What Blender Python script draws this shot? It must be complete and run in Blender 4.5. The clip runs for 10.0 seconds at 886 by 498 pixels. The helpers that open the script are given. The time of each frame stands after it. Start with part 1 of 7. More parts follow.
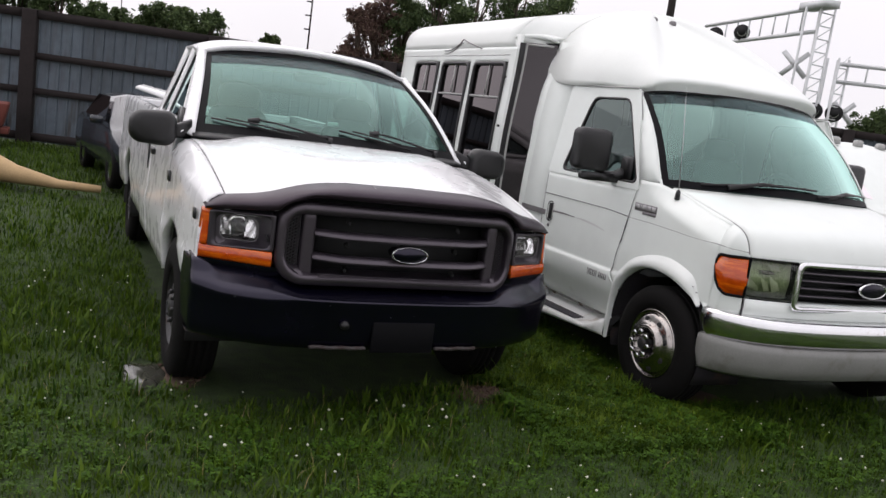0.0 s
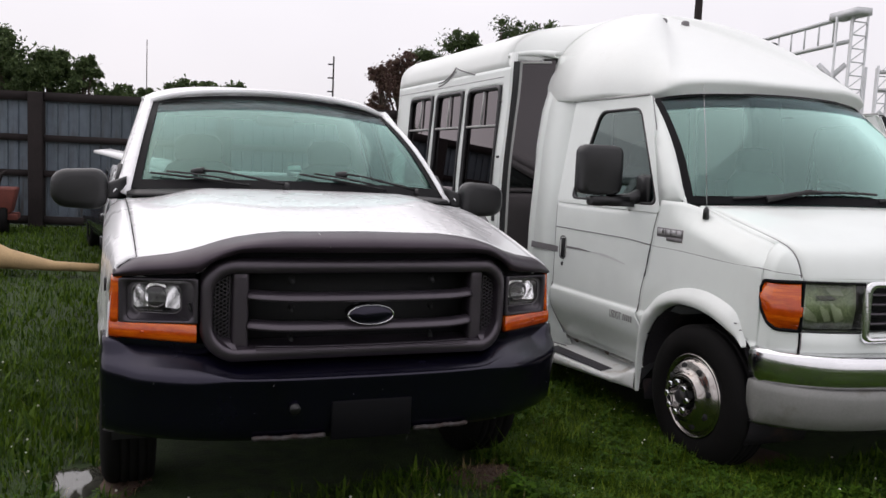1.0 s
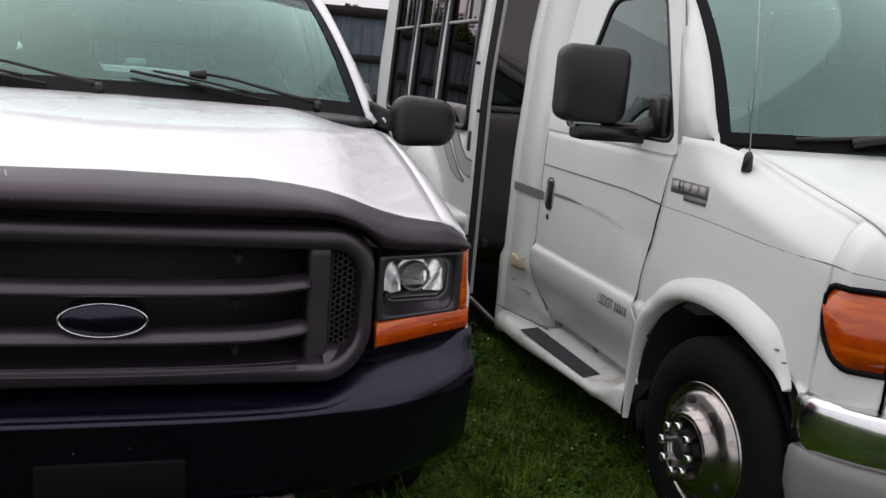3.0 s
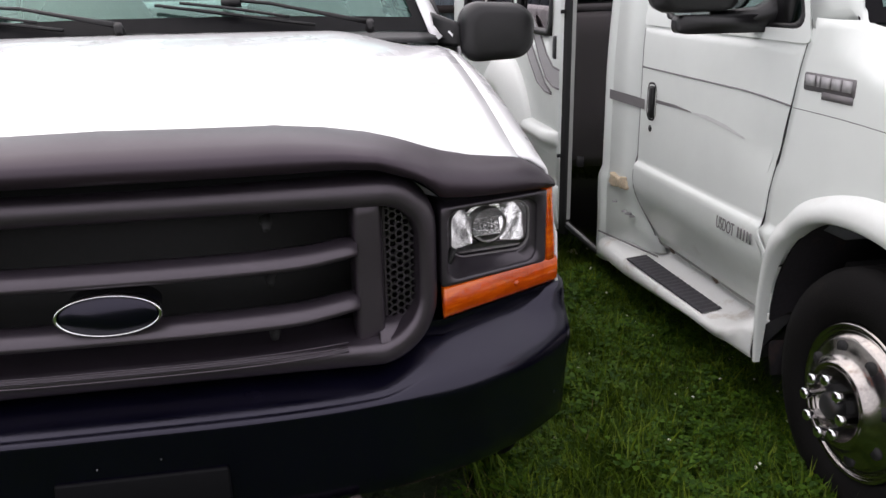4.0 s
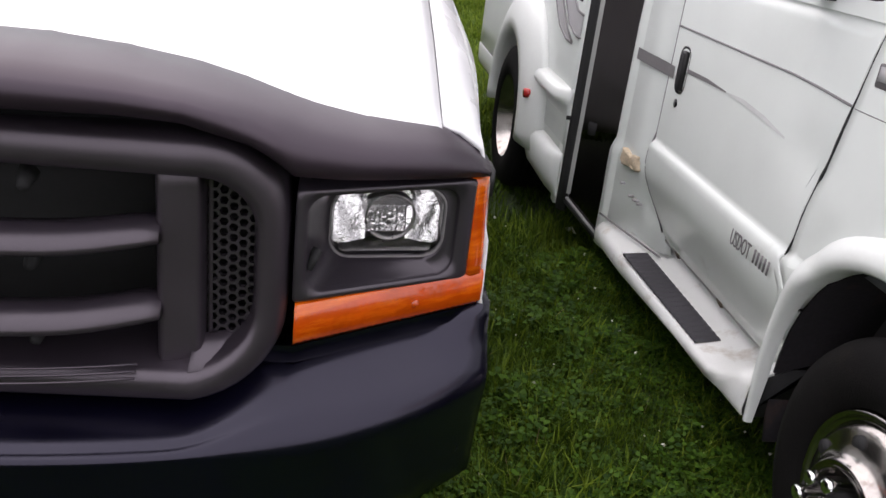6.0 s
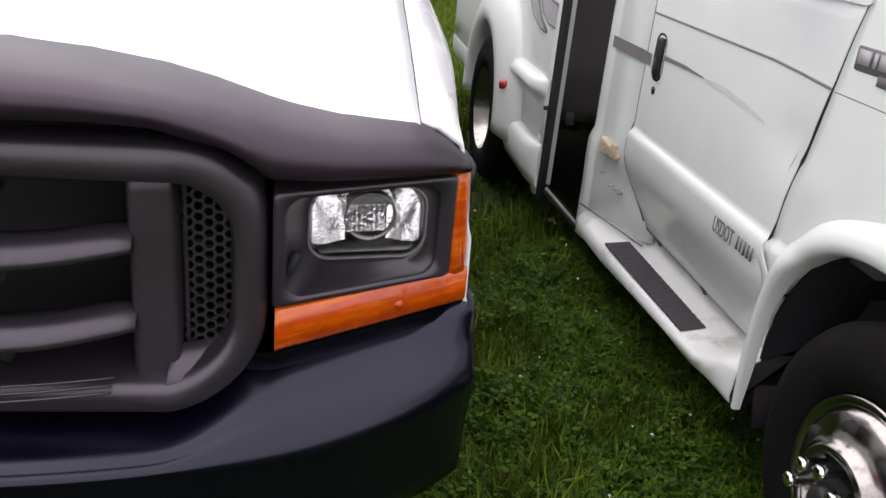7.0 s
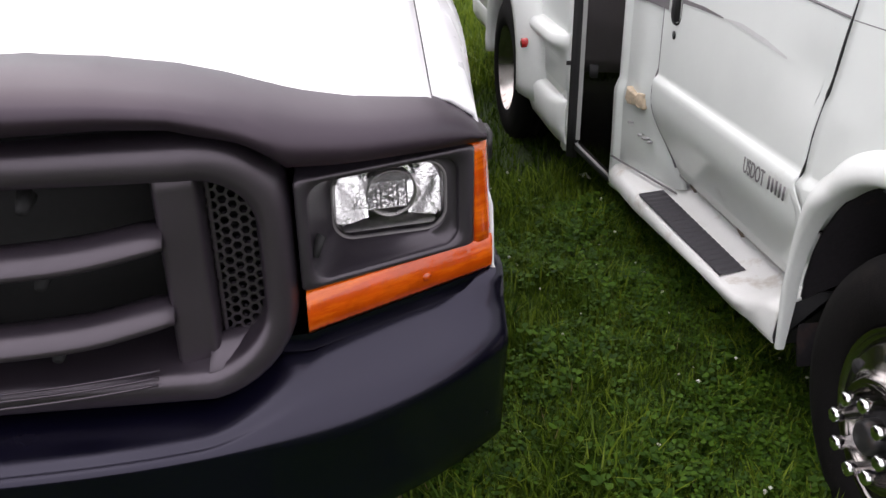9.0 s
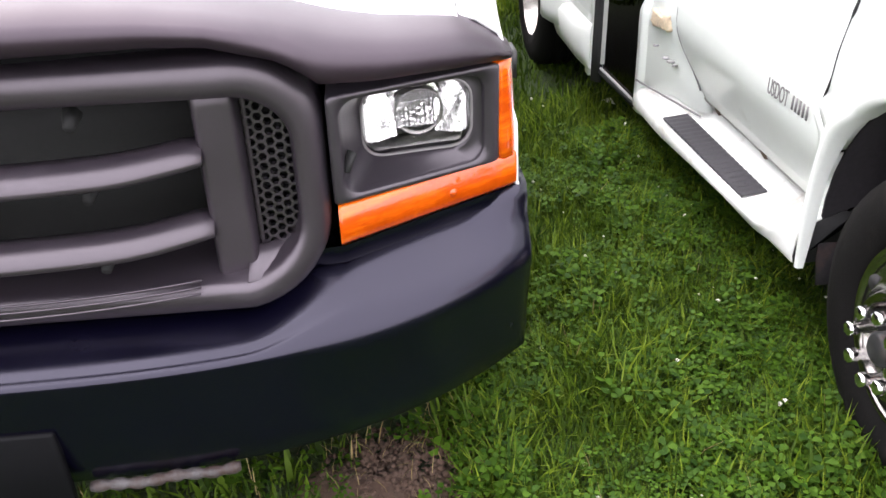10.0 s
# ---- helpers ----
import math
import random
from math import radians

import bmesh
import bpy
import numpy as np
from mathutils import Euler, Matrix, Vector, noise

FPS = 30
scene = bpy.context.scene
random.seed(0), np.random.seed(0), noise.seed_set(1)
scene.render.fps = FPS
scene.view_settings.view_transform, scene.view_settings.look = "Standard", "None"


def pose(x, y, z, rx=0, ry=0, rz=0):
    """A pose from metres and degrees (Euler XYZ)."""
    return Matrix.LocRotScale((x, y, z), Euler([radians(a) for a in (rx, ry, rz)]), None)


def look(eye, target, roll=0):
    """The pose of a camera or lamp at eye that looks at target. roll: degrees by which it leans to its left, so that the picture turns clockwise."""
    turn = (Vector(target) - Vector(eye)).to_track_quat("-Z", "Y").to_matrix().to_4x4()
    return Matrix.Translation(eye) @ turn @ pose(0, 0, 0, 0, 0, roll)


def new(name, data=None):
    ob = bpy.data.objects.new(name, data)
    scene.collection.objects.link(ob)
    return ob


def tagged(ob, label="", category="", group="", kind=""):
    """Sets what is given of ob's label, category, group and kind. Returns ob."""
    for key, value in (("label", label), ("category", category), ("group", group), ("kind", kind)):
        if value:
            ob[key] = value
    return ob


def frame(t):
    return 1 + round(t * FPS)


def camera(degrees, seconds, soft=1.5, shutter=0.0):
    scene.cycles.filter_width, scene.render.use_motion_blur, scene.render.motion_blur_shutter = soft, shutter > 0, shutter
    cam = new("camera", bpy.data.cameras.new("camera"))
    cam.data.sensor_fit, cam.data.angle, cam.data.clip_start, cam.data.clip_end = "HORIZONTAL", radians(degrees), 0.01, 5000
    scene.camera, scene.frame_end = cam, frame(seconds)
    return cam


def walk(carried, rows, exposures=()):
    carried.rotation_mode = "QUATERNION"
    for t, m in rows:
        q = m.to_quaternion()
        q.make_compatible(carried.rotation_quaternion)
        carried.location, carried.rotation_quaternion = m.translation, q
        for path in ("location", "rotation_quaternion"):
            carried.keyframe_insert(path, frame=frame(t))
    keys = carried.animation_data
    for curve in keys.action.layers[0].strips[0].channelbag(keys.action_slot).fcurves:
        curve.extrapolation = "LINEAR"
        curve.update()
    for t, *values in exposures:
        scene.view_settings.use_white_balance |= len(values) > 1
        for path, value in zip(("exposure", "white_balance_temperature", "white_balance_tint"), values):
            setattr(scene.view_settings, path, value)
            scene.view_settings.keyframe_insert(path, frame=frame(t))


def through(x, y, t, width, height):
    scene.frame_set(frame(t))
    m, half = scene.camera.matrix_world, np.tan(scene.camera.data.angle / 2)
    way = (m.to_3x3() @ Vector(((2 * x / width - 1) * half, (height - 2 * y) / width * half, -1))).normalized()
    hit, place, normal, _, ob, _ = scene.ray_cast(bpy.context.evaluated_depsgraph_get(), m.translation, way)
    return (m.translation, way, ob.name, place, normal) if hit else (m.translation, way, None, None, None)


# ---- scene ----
cam = camera(55.7, 10.0)
PATH = [
    (0, (-1.638, -3.854, 1.578), (-0.791, -2.07, 1.264), 7.9),
    (0.5, (-1.235, -3.603, 1.518), (-0.379, -1.808, 1.303), 4.1),
    (1, (-0.986, -3.237, 1.477), (-0.245, -1.39, 1.276), 2.6),
    (1.5, (-0.673, -2.891, 1.517), (0.204, -1.114, 1.248), -1.7),
    (2, (-0.337, -2.59, 1.496), (0.465, -0.772, 1.269), -2.5),
    (2.2, (-0.242, -2.437, 1.47), (0.529, -0.604, 1.255), -0.4),
    (3.3, (0.27, -1.903, 1.473), (0.812, -0.035, 1.008), 5.3),
    (3.5, (0.302, -1.85, 1.464), (0.751, 0.036, 0.974), 2.8),
    (4, (0.355, -1.591, 1.457), (0.701, 0.28, 0.842), -0.9),
    (4.5, (0.512, -1.42, 1.451), (0.811, 0.465, 0.853), -3.1),
    (5, (0.72, -1.327, 1.446), (0.863, 0.566, 0.816), -1.3),
    (5.5, (0.725, -1.18, 1.412), (0.9, 0.662, 0.654), 2.8),
    (5.7, (0.714, -1.106, 1.406), (0.969, 0.722, 0.636), 6.8),
    (6.8, (0.712, -1.012, 1.396), (1.013, 0.807, 0.623), 6.5),
    (7, (0.713, -1.017, 1.398), (1.029, 0.796, 0.616), 5.8),
    (7.5, (0.774, -1.011, 1.424), (1.248, 0.786, 0.686), -0.1),
    (8, (0.773, -0.99, 1.399), (1.397, 0.754, 0.647), 1.2),
    (8.5, (0.76, -0.997, 1.411), (1.24, 0.805, 0.688), 0.4),
    (9, (0.745, -1.039, 1.418), (0.953, 0.753, 0.554), -0.7),
    (9.5, (0.739, -1.076, 1.416), (0.885, 0.678, 0.466), -1.3),
    (10, (0.733, -1.098, 1.417), (0.875, 0.625, 0.412), -1.8),
]
EXPOSURES = ((0.0, 0.0, 6400, 15), (0.5, -0.14, 6400, 15), (1.0, -0.12, 6400, 15), (1.5, -0.04, 6400, 15), (2.0, -0.3, 6400, 15), (3.5, 0.05, 6400, 15), (4.0, 0.35, 6400, 16), (4.5, 0.2, 6400, 16), (5.0, 0.28, 6400, 17), (5.5, 0.6, 6400, 17), (7.0, 0.6, 6400, 17), (7.5, 0.68, 6400, 17), (8.5, 0.68, 6400, 17), (9.0, 0.75, 6400, 17), (9.5, 1.6, 6400, 16), (10.0, 1.99, 6400, 15))
walk(cam, [(t, look(eye, target, roll)) for t, eye, target, roll in PATH],
     exposures=EXPOSURES)

# ---- world and light ----
world = bpy.data.worlds.new("world")
scene.world = world
world.use_nodes = True
wn, wl = world.node_tree.nodes, world.node_tree.links
sky = wn.new("ShaderNodeTexSky")
sky.sky_type, sky.sun_disc = "NISHITA", False
sky.sun_elevation, sky.sun_rotation = radians(57), radians(-34)
sky.air_density, sky.dust_density, sky.ozone_density = 1.0, 6.0, 1.0
cloud = wn.new("ShaderNodeTexNoise")
cloud.inputs["Scale"].default_value, cloud.inputs["Detail"].default_value = 1.6, 5
ramp = wn.new("ShaderNodeValToRGB")
ramp.color_ramp.elements[0].position, ramp.color_ramp.elements[0].color = 0.3, (0.90, 0.89, 0.90, 1)
ramp.color_ramp.elements[1].position, ramp.color_ramp.elements[1].color = 0.75, (1.08, 1.05, 1.06, 1)
way, up, rise, grey = wn.new("ShaderNodeTexCoord"), wn.new("ShaderNodeSeparateXYZ"), wn.new("ShaderNodeMapRange"), wn.new("ShaderNodeVectorMath")
rise.inputs["From Min"].default_value, rise.inputs["From Max"].default_value = 0.0, 1.0
rise.inputs["To Min"].default_value, rise.inputs["To Max"].default_value = 10.5, 15.0
grey.operation = "SCALE"
mixsky = wn.new("ShaderNodeMix")
mixsky.data_type = "RGBA"
mixsky.inputs[0].default_value = 0.88
back = wn["Background"]
back.inputs["Strength"].default_value = 0.10
wl.new(cloud.outputs["Fac"], ramp.inputs["Fac"])
wl.new(way.outputs["Generated"], up.inputs[0])
wl.new(up.outputs["Z"], rise.inputs["Value"])
wl.new(ramp.outputs["Color"], grey.inputs[0])
wl.new(rise.outputs[0], grey.inputs["Scale"])
wl.new(sky.outputs["Color"], mixsky.inputs[6])
wl.new(grey.outputs[0], mixsky.inputs[7])
wl.new(mixsky.outputs[2], back.inputs["Color"])
sun = new("sun", bpy.data.lights.new("sun", "SUN"))
sun.data.energy, sun.data.angle, sun.data.color = 0.8, radians(90), (1.0, 0.97, 0.93)
sun.matrix_world = look((-6, 9, 17), (0, 0, 0))


# ---- materials ----
def material(name, colour, rough=0.5, metal=0.0, vary=0.15, scale=6.0, fine=90.0, bump=0.0, coat=0.0, dirt=None, dirt_at=0.62, dirt_scale=3.0, ior=1.5, random_tint=0.0, spec=0.5, stretch=(1, 1, 1), sheen=(1, 1, 1)):
    """A Principled surface with variation at two scales, fine relief and, if dirt is given, stains of that colour."""
    m = bpy.data.materials.new(name)
    m.use_nodes = True
    n, l = m.node_tree.nodes, m.node_tree.links
    p = n["Principled BSDF"]
    tc = n.new("ShaderNodeTexCoord")
    big, small = n.new("ShaderNodeTexNoise"), n.new("ShaderNodeTexNoise")
    big.inputs["Scale"].default_value, big.inputs["Detail"].default_value = scale, 6
    small.inputs["Scale"].default_value, small.inputs["Detail"].default_value = fine, 4
    for t in (big, small):
        l.new(tc.outputs["Object"], t.inputs["Vector"])
    add = n.new("ShaderNodeMath")
    add.operation = "ADD"
    l.new(big.outputs["Fac"], add.inputs[0])
    l.new(small.outputs["Fac"], add.inputs[1])
    r = n.new("ShaderNodeMapRange")
    r.inputs["From Min"].default_value, r.inputs["From Max"].default_value = 0.6, 1.4
    r.inputs["To Min"].default_value, r.inputs["To Max"].default_value = 1 - vary, 1 + vary
    l.new(add.outputs[0], r.inputs["Value"])
    h = n.new("ShaderNodeHueSaturation")
    h.inputs["Color"].default_value = (*colour, 1)
    if random_tint:
        oi, rr, mu = n.new("ShaderNodeObjectInfo"), n.new("ShaderNodeMapRange"), n.new("ShaderNodeMath")
        rr.inputs["To Min"].default_value, rr.inputs["To Max"].default_value = 1 - random_tint, 1 + random_tint
        mu.operation = "MULTIPLY"
        l.new(oi.outputs["Random"], rr.inputs["Value"])
        l.new(rr.outputs[0], mu.inputs[0])
        l.new(r.outputs[0], mu.inputs[1])
        l.new(mu.outputs[0], h.inputs["Value"])
    else:
        l.new(r.outputs[0], h.inputs["Value"])
    out = h.outputs["Color"]
    if dirt:
        d, dr, mx = n.new("ShaderNodeTexNoise"), n.new("ShaderNodeMapRange"), n.new("ShaderNodeMix")
        d.inputs["Scale"].default_value, d.inputs["Detail"].default_value, d.inputs["Roughness"].default_value = dirt_scale, 9, 0.65
        dr.inputs["From Min"].default_value, dr.inputs["From Max"].default_value = dirt_at, dirt_at + 0.18
        mx.data_type = "RGBA"
        st = n.new("ShaderNodeVectorMath")
        st.operation = "MULTIPLY"
        st.inputs[1].default_value = stretch
        l.new(tc.outputs["Object"], st.inputs[0])
        l.new(st.outputs[0], d.inputs["Vector"])
        l.new(d.outputs["Fac"], dr.inputs["Value"])
        l.new(dr.outputs[0], mx.inputs[0])
        l.new(out, mx.inputs[6])
        mx.inputs[7].default_value = (*dirt, 1)
        out = mx.outputs[2]
    l.new(out, p.inputs["Base Color"])
    rg = n.new("ShaderNodeMapRange")
    rg.inputs["To Min"].default_value, rg.inputs["To Max"].default_value = max(0.02, rough - 0.1), min(1, rough + 0.1)
    l.new(big.outputs["Fac"], rg.inputs["Value"])
    l.new(rg.outputs[0], p.inputs["Roughness"])
    p.inputs["Metallic"].default_value, p.inputs["IOR"].default_value = metal, ior
    p.inputs["Specular IOR Level"].default_value, p.inputs["Specular Tint"].default_value = spec, (*sheen, 1)
    p.inputs["Coat Weight"].default_value, p.inputs["Coat Roughness"].default_value = coat, 0.05
    if bump:
        b = n.new("ShaderNodeBump")
        b.inputs["Strength"].default_value, b.inputs["Distance"].default_value = bump, 0.004
        l.new(small.outputs["Fac"], b.inputs["Height"])
        l.new(b.outputs["Normal"], p.inputs["Normal"])
    return m


def glass(name, tint, gloss=1.0, rough=0.0, sheen=(1, 1, 1)):
    """A thin pane: tinted see-through with mirror gloss by Fresnel."""
    m = bpy.data.materials.new(name)
    m.use_nodes = True
    n, l = m.node_tree.nodes, m.node_tree.links
    n.remove(n["Principled BSDF"])
    t, g, f, k, x = (n.new("ShaderNode" + s) for s in ("BsdfTransparent", "BsdfGlossy", "Fresnel", "Math", "MixShader"))
    t.inputs["Color"].default_value = (*tint, 1)
    g.inputs["Roughness"].default_value = rough
    g.inputs["Color"].default_value = (*sheen, 1)
    f.inputs["IOR"].default_value = 1.55
    k.operation = "MULTIPLY"
    k.inputs[1].default_value = gloss
    l.new(f.outputs[0], k.inputs[0])
    l.new(k.outputs[0], x.inputs[0])
    l.new(t.outputs[0], x.inputs[1])
    l.new(g.outputs[0], x.inputs[2])
    l.new(x.outputs[0], n["Material Output"].inputs["Surface"])
    return m


def leafy(name, colour, tip, rough=0.5, through=0.35):
    """Leaf or blade: colour varies per piece, some light passes through."""
    m = bpy.data.materials.new(name)
    m.use_nodes = True
    n, l = m.node_tree.nodes, m.node_tree.links
    p = n["Principled BSDF"]
    geo, mx = n.new("ShaderNodeNewGeometry"), n.new("ShaderNodeMix")
    mx.data_type = "RGBA"
    mx.inputs[6].default_value, mx.inputs[7].default_value = (*colour, 1), (*tip, 1)
    l.new(geo.outputs["Random Per Island"], mx.inputs[0])
    l.new(mx.outputs[2], p.inputs["Base Color"])
    p.inputs["Roughness"].default_value = rough
    p.inputs["Specular IOR Level"].default_value = 0.18
    tr, ms = n.new("ShaderNodeBsdfTranslucent"), n.new("ShaderNodeMixShader")
    ms.inputs[0].default_value = through
    l.new(mx.outputs[2], tr.inputs["Color"])
    l.new(p.outputs[0], ms.inputs[1])
    l.new(tr.outputs[0], ms.inputs[2])
    l.new(ms.outputs[0], n["Material Output"].inputs["Surface"])
    return m


WHITE = material("white_paint", (0.80, 0.80, 0.81), 0.28, vary=0.02, coat=0.6, dirt=(0.70, 0.69, 0.66), dirt_at=0.72, dirt_scale=2.2)
BUSWHITE = material("bus_paint", (0.735, 0.772, 0.742), 0.33, vary=0.035, fine=4.5, bump=0.55, coat=0.35, dirt=(0.52, 0.52, 0.47), dirt_at=0.64, dirt_scale=3.5)
FIBRE = material("fibreglass", (0.765, 0.79, 0.765), 0.42, vary=0.03, coat=0.15, dirt=(0.66, 0.66, 0.61), dirt_at=0.62, dirt_scale=3.2)
PLASTIC = material("black_plastic", (0.0095, 0.009, 0.010), 0.38, vary=0.2, bump=0.12, fine=400, dirt=(0.03, 0.028, 0.03), dirt_at=0.62, dirt_scale=9)
GRILLE = material("grille_plastic", (0.0225, 0.0180, 0.0235), 0.36, vary=0.2, scale=5, bump=0.05, fine=500, dirt=(0.056, 0.048, 0.059), dirt_at=0.60, dirt_scale=9, spec=0.95, stretch=(0.5, 1, 1), sheen=(1.0, 0.90, 1.0))
SHIELD = material("shield_plastic", (0.017, 0.0105, 0.017), 0.40, vary=0.12, bump=0.04, fine=600, dirt=(0.025, 0.018, 0.025), dirt_at=0.58, dirt_scale=6, spec=0.62, sheen=(1.0, 0.88, 0.98))
BUMPER = material("bumper_paint", (0.0013, 0.0011, 0.0048), 0.24, vary=0.25, fine=40, bump=0.02, dirt=(0.0020, 0.0018, 0.0040), dirt_at=0.56, dirt_scale=7, spec=0.52, sheen=(0.82, 0.78, 1.0))
SPOT = material("dried_water_spot", (0.06, 0.062, 0.08), 0.4, vary=0.3)
BEZEL = material("bezel_plastic", (0.020, 0.017, 0.022), 0.33, vary=0.12, bump=0.05, fine=500, spec=0.8, sheen=(1.0, 0.92, 1.0))
DULL_BLACK = material("dull_black", (0.003, 0.003, 0.004), 0.6, vary=0.3, spec=0.12)
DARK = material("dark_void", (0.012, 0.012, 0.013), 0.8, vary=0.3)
WELL = material("wheel_well_lining", (0.020, 0.018, 0.021), 0.85, vary=0.3, dirt=(0.07, 0.040, 0.028), dirt_at=0.55, dirt_scale=5, spec=0.2)
BOARD = material("running_board_plastic", (0.78, 0.79, 0.77), 0.42, vary=0.06, bump=0.05, fine=300, dirt=(0.46, 0.41, 0.34), dirt_at=0.55, dirt_scale=7)
RUBBER = material("rubber", (0.0065, 0.006, 0.006), 0.82, vary=0.25, bump=0.3, fine=220, dirt=(0.013, 0.011, 0.010), dirt_at=0.58, dirt_scale=14, spec=0.12)
WHEELCHROME = material("dull_chrome", (0.38, 0.355, 0.335), 0.19, metal=1.0, vary=0.15, dirt=(0.16, 0.12, 0.10), dirt_at=0.56, dirt_scale=14)
CHROME = material("chrome", (0.78, 0.78, 0.79), 0.14, metal=1.0, vary=0.05, dirt=(0.36, 0.31, 0.27), dirt_at=0.60, dirt_scale=16)
STEEL = material("steel", (0.45, 0.45, 0.46), 0.38, metal=1.0, vary=0.12, dirt=(0.2, 0.13, 0.09), dirt_at=0.6, dirt_scale=22)
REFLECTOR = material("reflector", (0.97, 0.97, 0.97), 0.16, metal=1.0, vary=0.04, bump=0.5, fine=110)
# darker copy of the reflector: the lamp's inner shade is put into its colour
SHADED_CHROME = material("shaded_reflector", (0.30, 0.29, 0.29), 0.3, metal=1.0, vary=0.3, scale=30)
FACET = material("skylit_facet", (0.86, 0.87, 0.82), 0.22, metal=0.35, vary=0.10, scale=20)
CLOUDY = material("clouded_lens", (0.42, 0.46, 0.36), 0.25, vary=0.45, scale=16, coat=0.4)
AMBER = material("amber_lens", (0.46, 0.055, 0.001), 0.14, vary=0.25, scale=9, fine=30, bump=0.3, coat=0.5, dirt=(0.70, 0.14, 0.003), dirt_at=0.47, dirt_scale=22, stretch=(0.22, 0.22, 1.6))
RED = material("red_lens", (0.5, 0.03, 0.03), 0.2, vary=0.1, coat=0.5)
GREY = material("grey_cloth", (0.13, 0.135, 0.14), 0.85, vary=0.2, bump=0.3)
DASH = material("dash_plastic", (0.10, 0.105, 0.11), 0.6, vary=0.15, bump=0.2)
TRIM = material("grey_trim", (0.36, 0.36, 0.35), 0.5, vary=0.08)
DECAL = material("grey_decal", (0.17, 0.16, 0.165), 0.45, vary=0.1)
DECAL_PALE = material("pale_decal", (0.42, 0.41, 0.42), 0.45, vary=0.1)
FADED = material("faded_decal", (0.60, 0.61, 0.60), 0.45, vary=0.08)
MATGRIP = material("grip_mat", (0.045, 0.043, 0.05), 0.75, vary=0.3, bump=0.6, fine=300)
SCUFF = material("scuffed_metal", (0.055, 0.05, 0.053), 0.65, vary=0.6, scale=30, fine=160, bump=0.4, dirt=(0.030, 0.016, 0.013), dirt_at=0.42, dirt_scale=22)
PATCHY = material("bare_filler", (0.60, 0.49, 0.35), 0.8, vary=0.3, scale=30, bump=0.4)
SHEET = material("fence_sheet", (0.098, 0.120, 0.145), 0.5, metal=0.2, vary=0.3, dirt=(0.055, 0.055, 0.055), dirt_at=0.50, dirt_scale=2.2, random_tint=0.18, stretch=(3.0, 3.0, 0.35))
TIMBER = material("dark_timber", (0.026, 0.021, 0.021), 0.9, vary=0.35, scale=3, bump=0.5, fine=60, spec=0.2)
RUST = material("rusty_red", (0.14, 0.035, 0.025), 0.75, vary=0.4, scale=5, bump=0.3)
GRIME = material("rusty_grime", (0.10, 0.075, 0.055), 0.85, vary=0.5, scale=30, bump=0.4)
CANVAS = material("tan_canvas", (0.42, 0.29, 0.15), 0.85, vary=0.25, scale=4, bump=0.4, dirt=(0.2, 0.15, 0.09), dirt_at=0.56, dirt_scale=3)
CARDARK = material("dark_car_paint", (0.018, 0.022, 0.03), 0.22, vary=0.1, coat=0.6)
GALV = material("galvanised", (0.62, 0.63, 0.64), 0.5, metal=0.25, vary=0.12)
BARK = material("bark", (0.075, 0.055, 0.042), 0.9, vary=0.35, scale=4, bump=0.8, fine=40)
PAPER = material("white_paper", (0.8, 0.8, 0.78), 0.7, vary=0.05)
SOIL = material("soil", (0.085, 0.052, 0.038), 0.95, vary=0.4, scale=7, bump=1.0, fine=60)
WATER = material("puddle_water", (0.05, 0.05, 0.04), 0.04, vary=0.1)
SCREEN = glass("windscreen_glass", (0.48, 0.74, 0.67), 1.7, 0.0, (0.62, 0.92, 0.84))
BUSSCREEN = glass("bus_windscreen_glass", (0.55, 0.82, 0.74), 3.4, 0.0, (0.62, 0.92, 0.84))
REARGLASS = glass("rear_glass", (0.50, 0.58, 0.56), 0.6, 0.0, (0.8, 0.95, 0.92))
SIDEGLASS = glass("side_glass", (0.28, 0.38, 0.36), 1.6, 0.0, (0.8, 0.95, 0.92))
BANDGLASS = glass("shade_band_glass", (0.42, 0.44, 0.47), 0.3, 0.0)
TINTED = glass("tinted_glass", (0.010, 0.008, 0.009), 1.7, 0.0, (0.92, 0.84, 0.86))
AGED = glass("aged_lens", (0.74, 0.80, 0.64), 0.9, 0.05)
CLEAR = glass("clear_lens", (0.99, 0.99, 0.99), 0.7)
VALANCE = material("grey_valance", (0.21, 0.21, 0.20), 0.5, vary=0.12, dirt=(0.13, 0.12, 0.10), dirt_at=0.55, dirt_scale=5)
LEAF = leafy("leaf", (0.034, 0.058, 0.022), (0.105, 0.145, 0.055), 0.6, 0.3)
LEAF_RED = leafy("russet_leaf", (0.075, 0.040, 0.036), (0.125, 0.085, 0.062), 0.6, 0.3)
BLADE = leafy("grass_blade", (0.013, 0.040, 0.003), (0.090, 0.148, 0.010), 0.6, 0.28)
BLADE_PALE = leafy("pale_grass_blade", (0.07, 0.13, 0.008), (0.20, 0.27, 0.023), 0.45, 0.35)
RIM = material("dark_steel_rim", (0.05, 0.05, 0.052), 0.5, metal=0.6, vary=0.2, dirt=(0.08, 0.05, 0.035), dirt_at=0.55, dirt_scale=20)
CLOVER = leafy("clover_leaf", (0.015, 0.046, 0.003), (0.074, 0.150, 0.010), 0.6, 0.3)
PETAL = leafy("clover_flower", (0.7, 0.68, 0.6), (0.8, 0.78, 0.72), 0.7, 0.2)
STRAW = leafy("dry_stem", (0.24, 0.18, 0.08), (0.34, 0.28, 0.14), 0.7, 0.2)


# ---- building helpers ----
def ss(a, b, v):
    t = min(1.0, max(0.0, (v - a) / (b - a)))
    return t * t * (3 - 2 * t)


def lerp(a, b, t):
    return tuple(p + (q - p) * t for p, q in zip(a, b))


